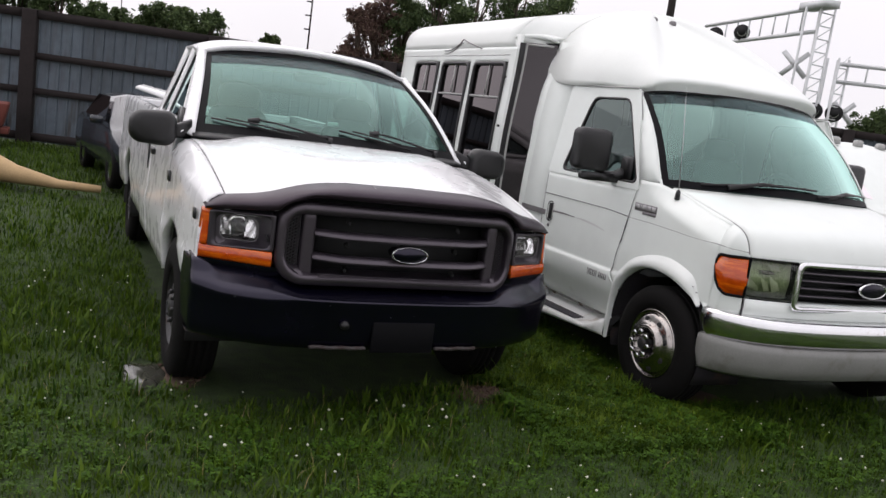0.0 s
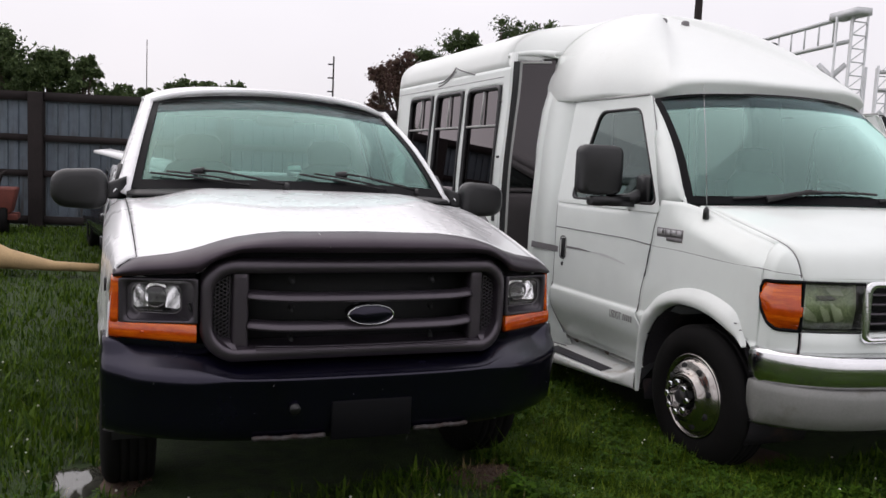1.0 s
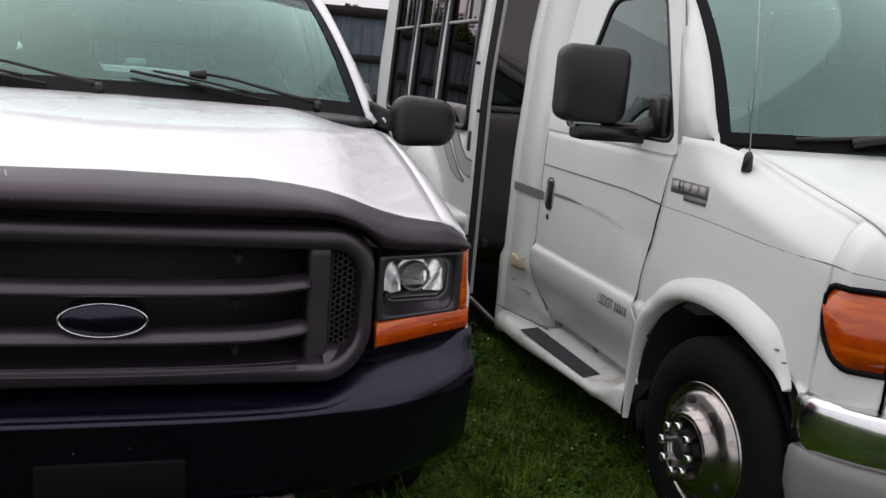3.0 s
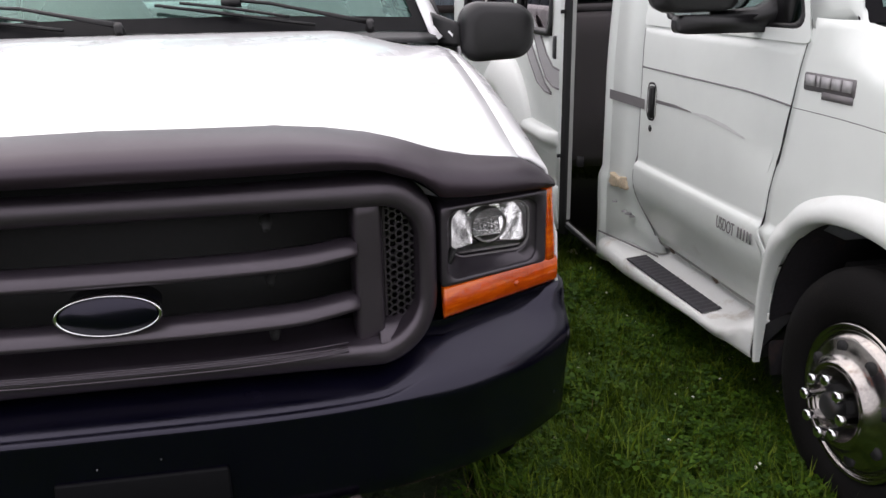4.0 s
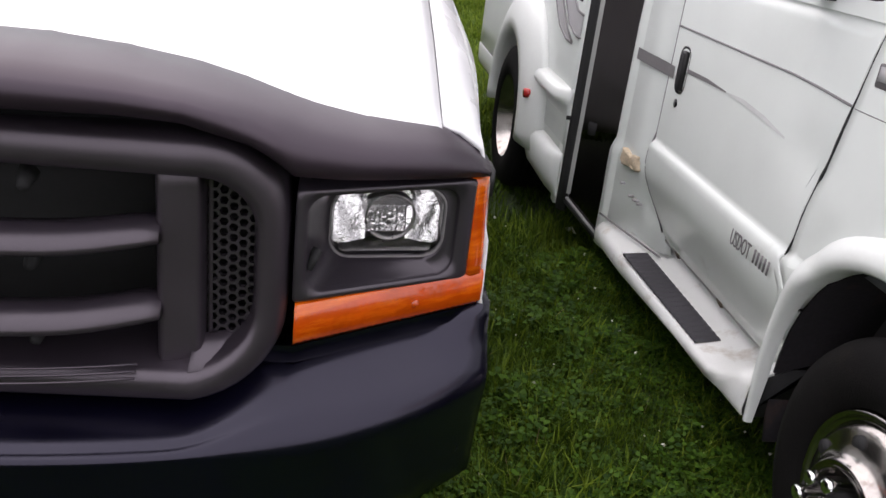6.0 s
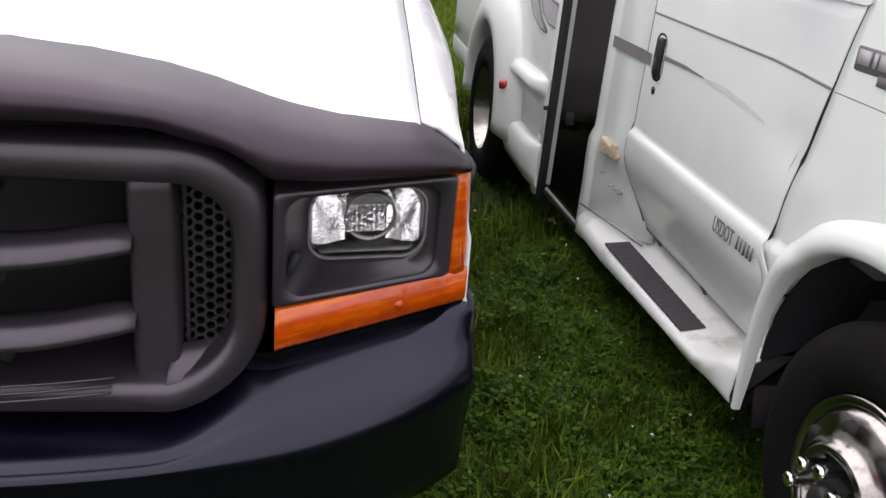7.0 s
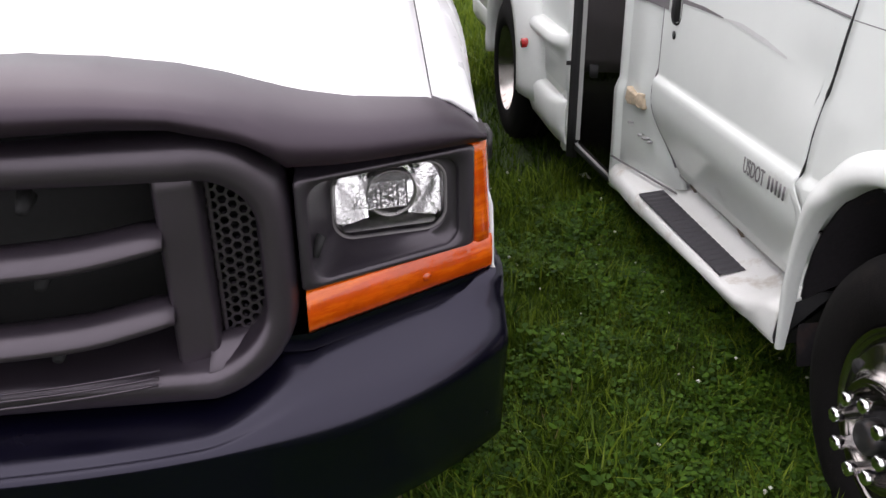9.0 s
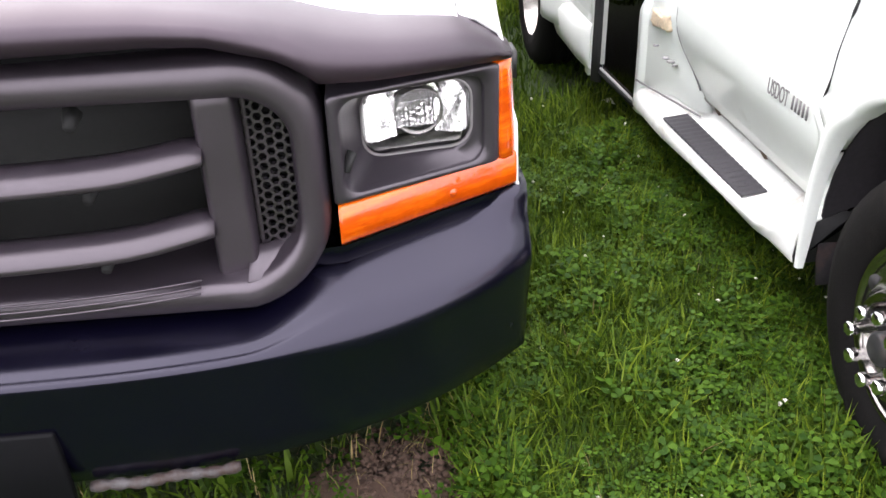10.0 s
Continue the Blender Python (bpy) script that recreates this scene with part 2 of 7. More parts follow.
def thing(name, at, label, category, group="", kind=""):
    ob = new(name)
    ob.empty_display_size = 0.2
    ob.location = at
    return tagged(ob, label, category, group, kind)


def root_of(ob):
    while ob.parent:
        ob = ob.parent
    return ob


def part(name, bm, mat, parent=None, label="", thick=0.0, smooth=True, bevel=0.0):
    """Links a bmesh given in world metres as one mesh object under parent."""
    me = bpy.data.meshes.new(name)
    if parent is not None:
        bmesh.ops.translate(bm, verts=bm.verts, vec=-root_of(parent).location)
    bmesh.ops.recalc_face_normals(bm, faces=bm.faces)
    for f in bm.faces:
        f.smooth = smooth
    bm.to_mesh(me)
    bm.free()
    me.materials.append(mat)
    ob = new(name, me)
    ob.parent = parent
    if label:
        ob["label"] = label
    if thick:
        s = ob.modifiers.new("thickness", "SOLIDIFY")
        s.thickness, s.offset = thick, 0
    if bevel:
        b = ob.modifiers.new("bevel", "BEVEL")
        b.width, b.segments, b.limit_method, b.angle_limit = bevel, 2, "ANGLE", radians(40)
    return ob


def grid(rows, close_u=False, close_v=False, bm=None):
    """A sheet of quads through rows of points."""
    bm = bm or bmesh.new()
    vs = [[bm.verts.new(p) for p in r] for r in rows]
    nu, nv = len(vs), len(vs[0])
    for i in range(nu if close_u else nu - 1):
        for j in range(nv if close_v else nv - 1):
            q = (vs[i][j], vs[(i + 1) % nu][j], vs[(i + 1) % nu][(j + 1) % nv], vs[i][(j + 1) % nv])
            try:
                bm.faces.new(q)
            except ValueError:
                pass
    return bm


def capped(rows):
    """A tube of closed sections with both ends filled."""
    bm = grid(rows, close_v=True)
    bm.verts.ensure_lookup_table()
    n = len(rows[0])
    bm.faces.new([bm.verts[i] for i in range(n)])
    bm.faces.new([bm.verts[len(bm.verts) - n + i] for i in range(n)])
    return bm


def box(c, s, bm=None, rot=None, taper=1.0):
    """A box of centre c and size s; taper narrows its top."""
    bm = bm or bmesh.new()
    m = rot or Matrix.Identity(3)
    vs = []
    for z in (-1, 1):
        k = taper if z > 0 else 1
        for x, y in ((-1, -1), (1, -1), (1, 1), (-1, 1)):
            vs.append(bm.verts.new(Vector(c) + m @ Vector((x * s[0] * k / 2, y * s[1] * k / 2, z * s[2] / 2))))
    for f in ((0, 3, 2, 1), (4, 5, 6, 7), (0, 1, 5, 4), (1, 2, 6, 5), (2, 3, 7, 6), (3, 0, 4, 7)):
        bm.faces.new([vs[i] for i in f])
    return bm


def tube(points, radius, n=8, bm=None, flat=1.0):
    """A round bar through points; radius may be a list."""
    bm = bm or bmesh.new()
    pts = [Vector(p) for p in points]
    rad = radius if isinstance(radius, (list, tuple)) else [radius] * len(pts)
    rings = []
    for i, p in enumerate(pts):
        d = (pts[min(i + 1, len(pts) - 1)] - pts[max(i - 1, 0)]).normalized()
        u = d.cross(Vector((0, 0, 1)) if abs(d.z) < 0.9 else Vector((1, 0, 0))).normalized()
        v = d.cross(u)
        rings.append([bm.verts.new(p + (u * math.cos(a) + v * math.sin(a) * flat) * rad[i]) for a in (2 * math.pi * k / n for k in range(n))])
    for a, b in zip(rings, rings[1:]):
        for k in range(n):
            bm.faces.new((a[k], a[(k + 1) % n], b[(k + 1) % n], b[k]))
    bm.faces.new(rings[0])
    bm.faces.new(rings[-1])
    return bm


def lathe(profile, centre, side=1, n=40, bm=None):
    """Turns a profile of (radius, distance along x) about an axis along x."""
    return grid([[(centre[0] + side * d, centre[1] + r * math.cos(a), centre[2] + r * math.sin(a)) for a in (2 * math.pi * k / n for k in range(n))] for r, d in profile], close_v=True, bm=bm)


def ring(outer, inner, bm=None):
    """A flat frame between two loops of as many points."""
    return grid([outer, inner], close_v=True, bm=bm)


def rounded(w, h, r, n=5):
    """A rounded rectangle's loop of (u, v) about 0."""
    out = []
    for cx, cy, a0 in ((w / 2 - r, h / 2 - r, 0), (-w / 2 + r, h / 2 - r, 90), (-w / 2 + r, -h / 2 + r, 180), (w / 2 - r, -h / 2 + r, 270)):
        for k in range(n + 1):
            a = radians(a0 + 90 * k / n)
            out.append((cx + r * math.cos(a), cy + r * math.sin(a)))
    return out


def face(points, bm=None):
    bm = bm or bmesh.new()
    bm.faces.new([bm.verts.new(p) for p in points])
    return bm


def quad_loop(corners, radius, n=5):
    """A loop with rounded corners inside a planar polygon of four 3D corners."""
    c = [Vector(p) for p in corners]
    out = []
    for i in range(len(c)):
        a, b, d = c[i - 1], c[i], c[(i + 1) % len(c)]
        p, q = b + (a - b).normalized() * radius, b + (d - b).normalized() * radius
        for k in range(n + 1):
            t = k / n
            out.append(tuple(p * (1 - t) ** 2 + b * 2 * t * (1 - t) + q * t * t))
    return out


def frange(a, b, n):
    return [a + (b - a) * i / (n - 1) for i in range(n)]


def along(v, table):
    """Reads a table of (place, value) pairs, straight between them."""
    for (a, p), (b, q) in zip(table, table[1:]):
        if v <= b:
            return p + (q - p) * min(1.0, max(0.0, (v - a) / (b - a)))
    return table[-1][1]

# ---- the white pickup ----
truck = thing("pickup_truck", (0, 2.8, 0), "white extended-cab pickup truck with black grille, standing on grass", "pickup truck")


SHIELD_TOP = ((0.0, 1.184), (0.33, 1.178), (0.43, 1.168), (0.52, 1.152), (0.58, 1.135), (0.63, 1.117), (0.69, 1.097), (0.756, 1.079), (0.82, 1.067), (0.88, 1.057), (0.93, 1.030), (0.966, 1.0), (0.985, 0.99))
SHIELD_LOW = ((0.0, 1.114), (0.45, 1.112), (0.52, 1.106), (0.56, 1.09), (0.60, 1.075), (0.63, 1.055), (0.66, 1.026), (0.72, 1.015), (0.82, 1.004), (0.94, 0.986), (0.985, 0.978))


def hood_z(x, y):
    a, t = abs(x), min(1.0, max(0.0, (y - hood_front(x)) / 1.05))
    front = along(min(a, 0.86), SHIELD_TOP) - 0.012
    rear = 1.30 - 0.055 * ss(0.5, 0.82, a) - 0.02 * (a / 0.87) ** 2
    return front + (rear - front) * (1 - (1 - t) ** 1.5)


def hood_front(x):
    return 0.07 + 0.19 * (abs(x) / 0.87) ** 2.6


def hood_rear(x):
    return 1.16 + 0.26 * (abs(x) / 0.87) ** 2


def hood_wide(y):
    return 0.009 + 0.024 * min(1.0, max(0.0, y - 0.3))


rows = []
for x in frange(-0.871, 0.871, 61):
    y0, y1 = hood_front(x), hood_rear(x)
    col = [(x, y0 + 0.005, hood_z(x, y0) - 0.09), (x, y0 - 0.012, hood_z(x, y0) - 0.045), (x, y0 - 0.005, hood_z(x, y0) - 0.012)]
    rows.append([(px + math.copysign(hood_wide(py), px) * (abs(px) / 0.871) ** 3, py, pz) for px, py, pz in col + [(x, y, hood_z(x, y)) for y in frange(y0 + 0.02, y1, 22)]])
part("hood", grid(rows), WHITE, truck, thick=0.012)


def fender_out(y):
    return 0.975 + 0.035 * ss(0.28, 0.9, y)


ARCH_F, ARCH_R = 0.99, 5.0


def truck_low(y):
    for c in (ARCH_F, ARCH_R):
        if abs(y - c) < 0.44:
            return max(0.42, (0.345 if c == ARCH_F else 0.38) + 0.445 * math.sqrt(max(0, 1 - ((y - c) / 0.445) ** 2)))
    return 0.60 if y < ARCH_F else 0.42


def truck_side(name, y0, y1, n, top, s, label="", belly=0.02):
    """A body side panel from top(y) down to the sill or wheel arch, its lower edge turned in."""
    rows = []
    ys = frange(y0, y1, n)
    for c in (ARCH_F, ARCH_R):
        if y0 < c < y1:
            ys = sorted(set(ys + [c + 0.444 * math.cos(radians(a)) for a in range(0, 181, 9)]))
    for y in ys:
        col = [(s * x, y, z) for x, z in top(y)]
        xo, zt = top(y)[-1]
        lo = truck_low(y)
        for k in range(1, 11):
            z = zt + (lo - zt) * k / 10
            bow = belly * math.sin(math.pi * min(1, max(0, (1.0 - z) / 0.55)))
            crease = 0.012 * ss(0.74, 0.70, z) - 0.012 * ss(0.66, 0.5, z)
            col.append((s * (xo + bow * 0.6 + crease), y, z))
        col.append((s * (col[-1][0] * s - 0.05), y, lo + 0.004))
        rows.append(col)
    return part(name, grid(rows), WHITE, truck, label, thick=0.008)


def screen_point(u, v):
    b = (0.885 * u, 1.205 + 0.27 * u * u, 1.298 - 0.025 * u * u)
    t = (0.735 * u, 2.20 + 0.125 * u * u, 1.848 - 0.06 * u * u)
    p = lerp(b, t, v)
    return (p[0], p[1] - 0.05 * math.sin(math.pi * v), p[2] + 0.03 * math.sin(math.pi * v))


for s in (-1, 1):
    truck_side("fender", 0.29, 1.44, 26, lambda y: [(0.8755 + hood_wide(y), hood_z(0.87, y) - 0.003), (0.905 + hood_wide(y), hood_z(0.87, y) - 0.010), (0.948 + 0.7 * hood_wide(y), hood_z(0.87, y) - 0.036), (fender_out(y) - 0.006, hood_z(0.87, y) - 0.10), (fender_out(y), hood_z(0.87, y) - 0.17)], s)
    truck_side("front_door", 1.45, 2.58, 16, lambda y: [(0.95, 1.275), (0.985, 1.24), (1.005, 1.14)], s)
    truck_side("rear_door", 2.59, 3.14, 8, lambda y: [(0.95, 1.275), (0.985, 1.24), (1.005, 1.14)], s)
    truck_side("bed_side", 3.20, 6.22, 30, lambda y: [(0.87, 1.31), (0.945, 1.315), (0.96, 1.28), (0.975, 1.14)], s)
    part("fender_badge", box((s * 1.022, 1.36, 1.0), (0.012, 0.09, 0.06)), PLASTIC, truck)
    part("side_marker_badge", box((s * 0.998, 0.42, 0.93), (0.01, 0.06, 0.05)), PLASTIC, truck)
    handle = part("door_handle", box((s * 1.02, 2.42, 1.05), (0.03, 0.16, 0.045)), PLASTIC, truck, bevel=0.01)
    part("handle_slot", box((s * 1.016, 2.72, 1.0), (0.012, 0.02, 0.22)), PLASTIC, truck)
    # cab glasshouse: pillar frame and panes leaning in
    A = [(s * 0.945, 1.62, 1.285), (s * 0.765, 2.36, 1.815), (s * 0.765, 3.02, 1.825), (s * 0.93, 3.13, 1.285)]
    w1 = [(s * 0.925, 1.78, 1.32), (s * 0.765, 2.40, 1.755), (s * 0.762, 2.55, 1.765), (s * 0.915, 2.55, 1.32)]
    w2 = [(s * 0.915, 2.63, 1.32), (s * 0.762, 2.63, 1.765), (s * 0.757, 2.92, 1.765), (s * 0.912, 3.03, 1.32)]
    for nm, o, w in (("door_frame", [A[0], A[1], (s * 0.770, 2.59, 1.825), (s * 0.935, 2.59, 1.285)], w1), ("rear_door_frame", [(s * 0.935, 2.60, 1.285), (s * 0.770, 2.60, 1.825), A[2], A[3]], w2)):
        part(nm, ring(quad_loop(o, 0.01), quad_loop(w, 0.05)), WHITE, truck, thick=0.025)
        part("window_seal", ring(quad_loop(w, 0.05), [tuple(Vector(p) * 0.955 + (sum((Vector(q) for q in w), Vector()) / 4) * 0.045) for p in quad_loop(w, 0.05)]), PLASTIC, truck, thick=0.02)
        part("side_window", face(quad_loop(w, 0.05)), SIDEGLASS, truck)
    part("windscreen_pillar", grid([[tuple(Vector(screen_point(s * 1.0, v)) + Vector((-s * 0.006, -0.008, 0.006))), tuple(Vector(screen_point(s * 1.0, v)) + Vector((s * 0.018, 0.0, 0.014))), tuple(Vector(screen_point(s * 1.0, v)).lerp(Vector(lerp(A[0], A[1], v)), 0.6) + Vector((s * 0.018, -0.01, 0.012))), tuple(Vector(lerp(A[0], A[1], v)) + Vector((s * 0.004, -0.004, 0.0)))] for v in frange(-0.06, 1.0, 12)]), WHITE, truck, thick=0.012)
    part("sail_panel", face([(s * 0.95, 1.56, 1.28), (s * 0.925, 1.70, 1.40), (s * 0.93, 1.80, 1.40), (s * 0.95, 1.80, 1.285)]), PLASTIC, truck, thick=0.02)
    # door mirror
    mirror = part("door_mirror", capped([[(s * (1.125 + u * sc), y, 1.27 + v * sc * (1 - 0.55 * (u - 0.0))) for u, v in rounded(0.275, 0.205, 0.075, 6)] for y, sc in ((1.39, 0.62), (1.395, 0.82), (1.415, 0.96), (1.46, 1.0), (1.50, 0.97))]), PLASTIC, truck, "rounded black plastic door mirror")
    part("mirror_glass", face([(s * (1.125 + u), 1.502, 1.27 + v) for u, v in rounded(0.24, 0.17, 0.05)]), CHROME, mirror)
    part("mirror_foot", capped([[(s * x, y + u, z + v) for u, v in rounded(0.09, h, 0.02)] for x, y, z, h in ((0.90, 1.52, 1.28, 0.12), (0.95, 1.50, 1.27, 0.10), (1.04, 1.47, 1.25, 0.07))]), PLASTIC, mirror)

# roof, rear wall and bed
rows = []
for y in frange(0, 1, 14):
    row = []
    for u in frange(-1, 1, 25):
        k = ss(0.0, 0.35, y)
        x = u * (0.765 + 0.03 * k - 0.02 * y)
        yy = (2.175 + 0.125 * u * u) * (1 - y) + 3.06 * y
        z = 1.862 + 0.045 * math.sin(math.pi * min(1, y * 0.9 + 0.08)) * (1 - abs(u) ** 3) - (0.06 - 0.045 * k) * u * u - (0.03 + 0.01 * k) * abs(u) ** 8
        row.append((x, yy, z))
    rows.append(row)
part("roof", grid(rows), WHITE, truck, thick=0.03)
part("cab_back", ring([(-0.93, 3.14, 0.5), (0.93, 3.14, 0.5), (0.93, 3.13, 1.285), (0.73, 3.04, 1.81), (-0.73, 3.04, 1.81), (-0.93, 3.13, 1.285)], [(-0.72, 3.13, 1.33), (0.72, 3.13, 1.33), (0.73, 3.13, 1.34), (0.62, 3.05, 1.74), (-0.62, 3.05, 1.74), (-0.73, 3.13, 1.34)]), WHITE, truck, thick=0.02)
part("rear_window", face([(-0.73, 3.13, 1.33), (0.73, 3.13, 1.33), (0.62, 3.05, 1.74), (-0.62, 3.05, 1.74)]), REARGLASS, truck)
part("tailgate", box((0, 6.20, 0.95), (1.74, 0.06, 0.70)), WHITE, truck, bevel=0.015)
part("bed_floor", box((0, 4.7, 0.75), (1.74, 2.96, 0.04)), DARK, truck)
part("bed_rail", box((0, 3.22, 1.0), (1.74, 0.04, 0.62)), WHITE, truck, bevel=0.01)
part("underbody", box((0, 3.2, 0.52), (1.3, 5.6, 0.16)), DARK, truck)
part("engine_bay", box((0, 0.82, 0.72), (1.5, 0.92, 0.44)), DARK, truck)
for s in (-1, 1):
    for c in (ARCH_F, ARCH_R):
        part("wheel_well", grid([[(s * x, c + 0.46 * math.cos(radians(a)), 0.38 + 0.45 * math.sin(radians(a))) for a in range(-20, 201, 10)] for x in (0.97, 0.55)]), DARK, truck, thick=0.01)

# windscreen with its seal, cowl and wipers


part("windscreen", grid([[screen_point(u, v) for v in frange(0.0, 1, 10)] for u in frange(-1, 1, 25)]), SCREEN, truck, "teal-tinted sloping windscreen")
edge = [(u, 0.0) for u in frange(-1, 1, 21)] + [(1.0, v) for v in frange(0.05, 0.95, 8)] + [(u, 1.0) for u in frange(1, -1, 21)] + [(-1.0, v) for v in frange(0.95, 0.05, 8)]
part("shade_band", grid([[tuple(Vector(screen_point(u, v)) + Vector((0, -0.003, 0.002))) for v in frange(0.80, 0.945, 4)] for u in frange(-0.95, 0.95, 25)]), BANDGLASS, truck, "darker shade band along the windscreen top")
part("windscreen_seal", ring([tuple(Vector(screen_point(u * 1.005, v)) + Vector((0, -0.004, 0.004))) for u, v in edge], [tuple(Vector(screen_point(u * 0.945, 0.075 + v * 0.862)) + Vector((0, -0.004, 0.004))) for u, v in edge]), DULL_BLACK, truck, "black windscreen border")
part("cowl", grid([[(0.90 * u, 1.12 + 0.27 * u * u + 0.115 * v, 1.275 - 0.03 * u * u + 0.03 * v) for v in frange(0, 1, 4)] for u in frange(-1, 1, 25)]), PLASTIC, truck, thick=0.01)
part("cowl_grille", grid([[(0.80 * u, 1.185 + 0.265 * u * u + 0.012 * (k % 2), 1.304 - 0.03 * u * u + 0.004 * (k % 2)) for k in range(5)] for u in frange(-1, 1, 61)]), PLASTIC, truck)
for cx in (-0.56, 0.213):
    def sill(x, up, out):
        return Vector(screen_point(x / 0.885, up)) + Vector((0, -out, out * 0.6))
    w = part("wiper", tube([sill(cx - 0.01, 0.13, 0.035), sill(cx + 0.12, 0.105, 0.045), sill(cx + 0.28, 0.055, 0.05), sill(cx + 0.44, 0.01, 0.05)], [0.007, 0.006, 0.007, 0.010], 6), PLASTIC, truck)
    part("blade_joint", tube([sill(cx - 0.03, 0.125, 0.02), sill(cx + 0.03, 0.125, 0.035)], [0.016, 0.019], 8), PLASTIC, w)
    part("wiper_blade", tube([sill(cx + q, 0.125 - 0.10 * (q + 0.24) / 0.5, 0.016) for q in frange(-0.24, 0.26, 9)], 0.006, 6), PLASTIC, w)
    part("wiper_bow", tube([sill(cx + q, 0.135 - 0.10 * (q + 0.24) / 0.5, 0.026 + 0.012 * math.cos(q * 6)) for q in frange(-0.16, 0.18, 7)], 0.005, 5), PLASTIC, w)
    part("pivot_cap", tube([sill(cx + 0.44, -0.01, 0.03), sill(cx + 0.44, 0.0, 0.065)], [0.016, 0.013], 12), PLASTIC, w)

# black front bumper


def bump_y(x):
    return -0.05 + 0.262 * (min(abs(x), 1.02) / 0.98) ** 3.4


def lamp_y(x):
    return 0.095 + 0.185 * max(0.0, (abs(x) - 0.665) / 0.315)


def bump_section(x, y):
    """From the shelf under the lamps over the sloping upper face to the crease, then down the front."""
    a = abs(x)
    k = ss(0.50, 0.70, a)
    zt = 0.650 + 0.066 * k + 0.016 * ss(0.84, 0.98, a)
    zr = 0.600 - 0.012 * ss(0.50, 0.72, a) - 0.004 * ss(0.88, 1.0, a)
    e = ss(0.86, 1.0, a)
    d = (0.022 + 0.062 * k) * (1 - 0.62 * e)
    zc = zr + 0.020 + 0.056 * k
    slope = [(y + d * (1 - q) - (0.006 + 0.010 * k) * math.sin(math.pi * q), zc + (zr + 0.006 - zc) * q) for q in (0.12, 0.3, 0.5, 0.7, 0.88)]
    return [(y + 0.19, zt + 0.004), (y + d + 0.075 - 0.045 * e, zt), (y + d + 0.045 - 0.025 * e, zc + 0.7 * (zt - zc)), (y + d + 0.016, zc + 0.26 * (zt - zc)), (y + d - 0.001, zc + 0.003)] + slope + [(y + 0.003, zr + 0.002), (y + 0.004, zr - 0.005), (y + 0.010, zr - 0.025), (y + 0.026, 0.49), (y + 0.036, 0.42), (y + 0.048, 0.375), (y + 0.075, 0.352), (y + 0.2, 0.352)]


rows = []
for x in frange(-1.006, 1.006, 121):
    rows.append([(x, yy, z) for yy, z in bump_section(x, bump_y(x))])
side = bump_section(1.006, bump_y(1.006))
for s, seq in ((-1, frange(0.54, 0.32, 4)), (1, frange(0.32, 0.54, 4))):
    extra = []
    for y in seq:
        q = (y - 0.26) / 0.28
        extra.append([(s * (1.012 + 0.006 * q - (p[0] - side[10][0]) * (0.3 if i > 10 else 0.08)), y, 0.52 + (p[1] - 0.52) * (1 - 0.10 * q)) for i, p in enumerate(side)])
    rows = extra + rows if s < 0 else rows + extra
part("front_bumper", grid(rows), BUMPER, truck, "scuffed black painted steel front bumper", thick=0.006)
part("plate_bracket", box((0.02, -0.028, 0.43), (0.34, 0.02, 0.16)), DULL_BLACK, truck, bevel=0.006)
for s in (-1, 1):
    part("bumper_filler", grid([[(s * x, lamp_y(x) + d, z) for d, z in ((0.03, 0.69), (0.006, 0.71), (0.004, 0.7365))] for x in frange(0.60, 0.985, 12)]), BUMPER, truck)
for a, b in ((-0.46, -0.17), (0.21, 0.46)):
    part("scuffed_lip", tube([(x, bump_y(x) + 0.035 + 0.0015 * math.sin(x * 40), 0.368 + 0.0015 * math.sin(x * 57)) for x in frange(a, b, 25)], [0.008 + 0.004 * math.sin(k * 2.1) ** 2 for k in range(25)], 8), SCUFF, truck)
part("bumper_bolt", tube([(-0.30, -0.045, 0.49), (-0.30, -0.015, 0.49)], 0.022, 12), PLASTIC, truck)

# chips and specks in the bumper's paint
rnd = random.Random(11)
for _ in range(9):
    x = rnd.uniform(-0.9, 0.95)
    z = rnd.uniform(0.47, 0.59)
    y = along(z, sorted((q[1], q[0]) for q in bump_section(x, bump_y(x))[10:16]))
    w = rnd.uniform(0.001, 0.0028)
    part("paint_chip", box((x, y - 0.0032, z), (w * rnd.uniform(1, 2.5), 0.0022, w), rot=Euler((0, rnd.uniform(0, 3), 0)).to_matrix()), DECAL, truck)
part("bumper_scratch", tube([(x, bump_section(x, bump_y(x))[i][0] - 0.001, bump_section(x, bump_y(x))[i][1]) for x, i in ((0.855, 6), (0.864, 7), (0.874, 8))], 0.0018, 5), DARK, truck)
# dried water spots on the sloping face
for _ in range(16):
    x, i = rnd.uniform(0.62, 0.93), rnd.choice((5, 6, 7))
    (y, z), (y2, z2) = bump_section(x, bump_y(x))[i], bump_section(x, bump_y(x))[i + 1]
    q = rnd.uniform(0.002, 0.0055)
    n2 = Vector((0.0, z2 - z, y - y2)).normalized()
    part("water_spot", tube([Vector((x, y, z)) + n2 * e for e in (-0.002, 0.0012)], q, 10), SPOT, truck)

# grille


def gy(x):
    return -0.035 + 0.115 * (min(abs(x), 0.66) / 0.655) ** 3


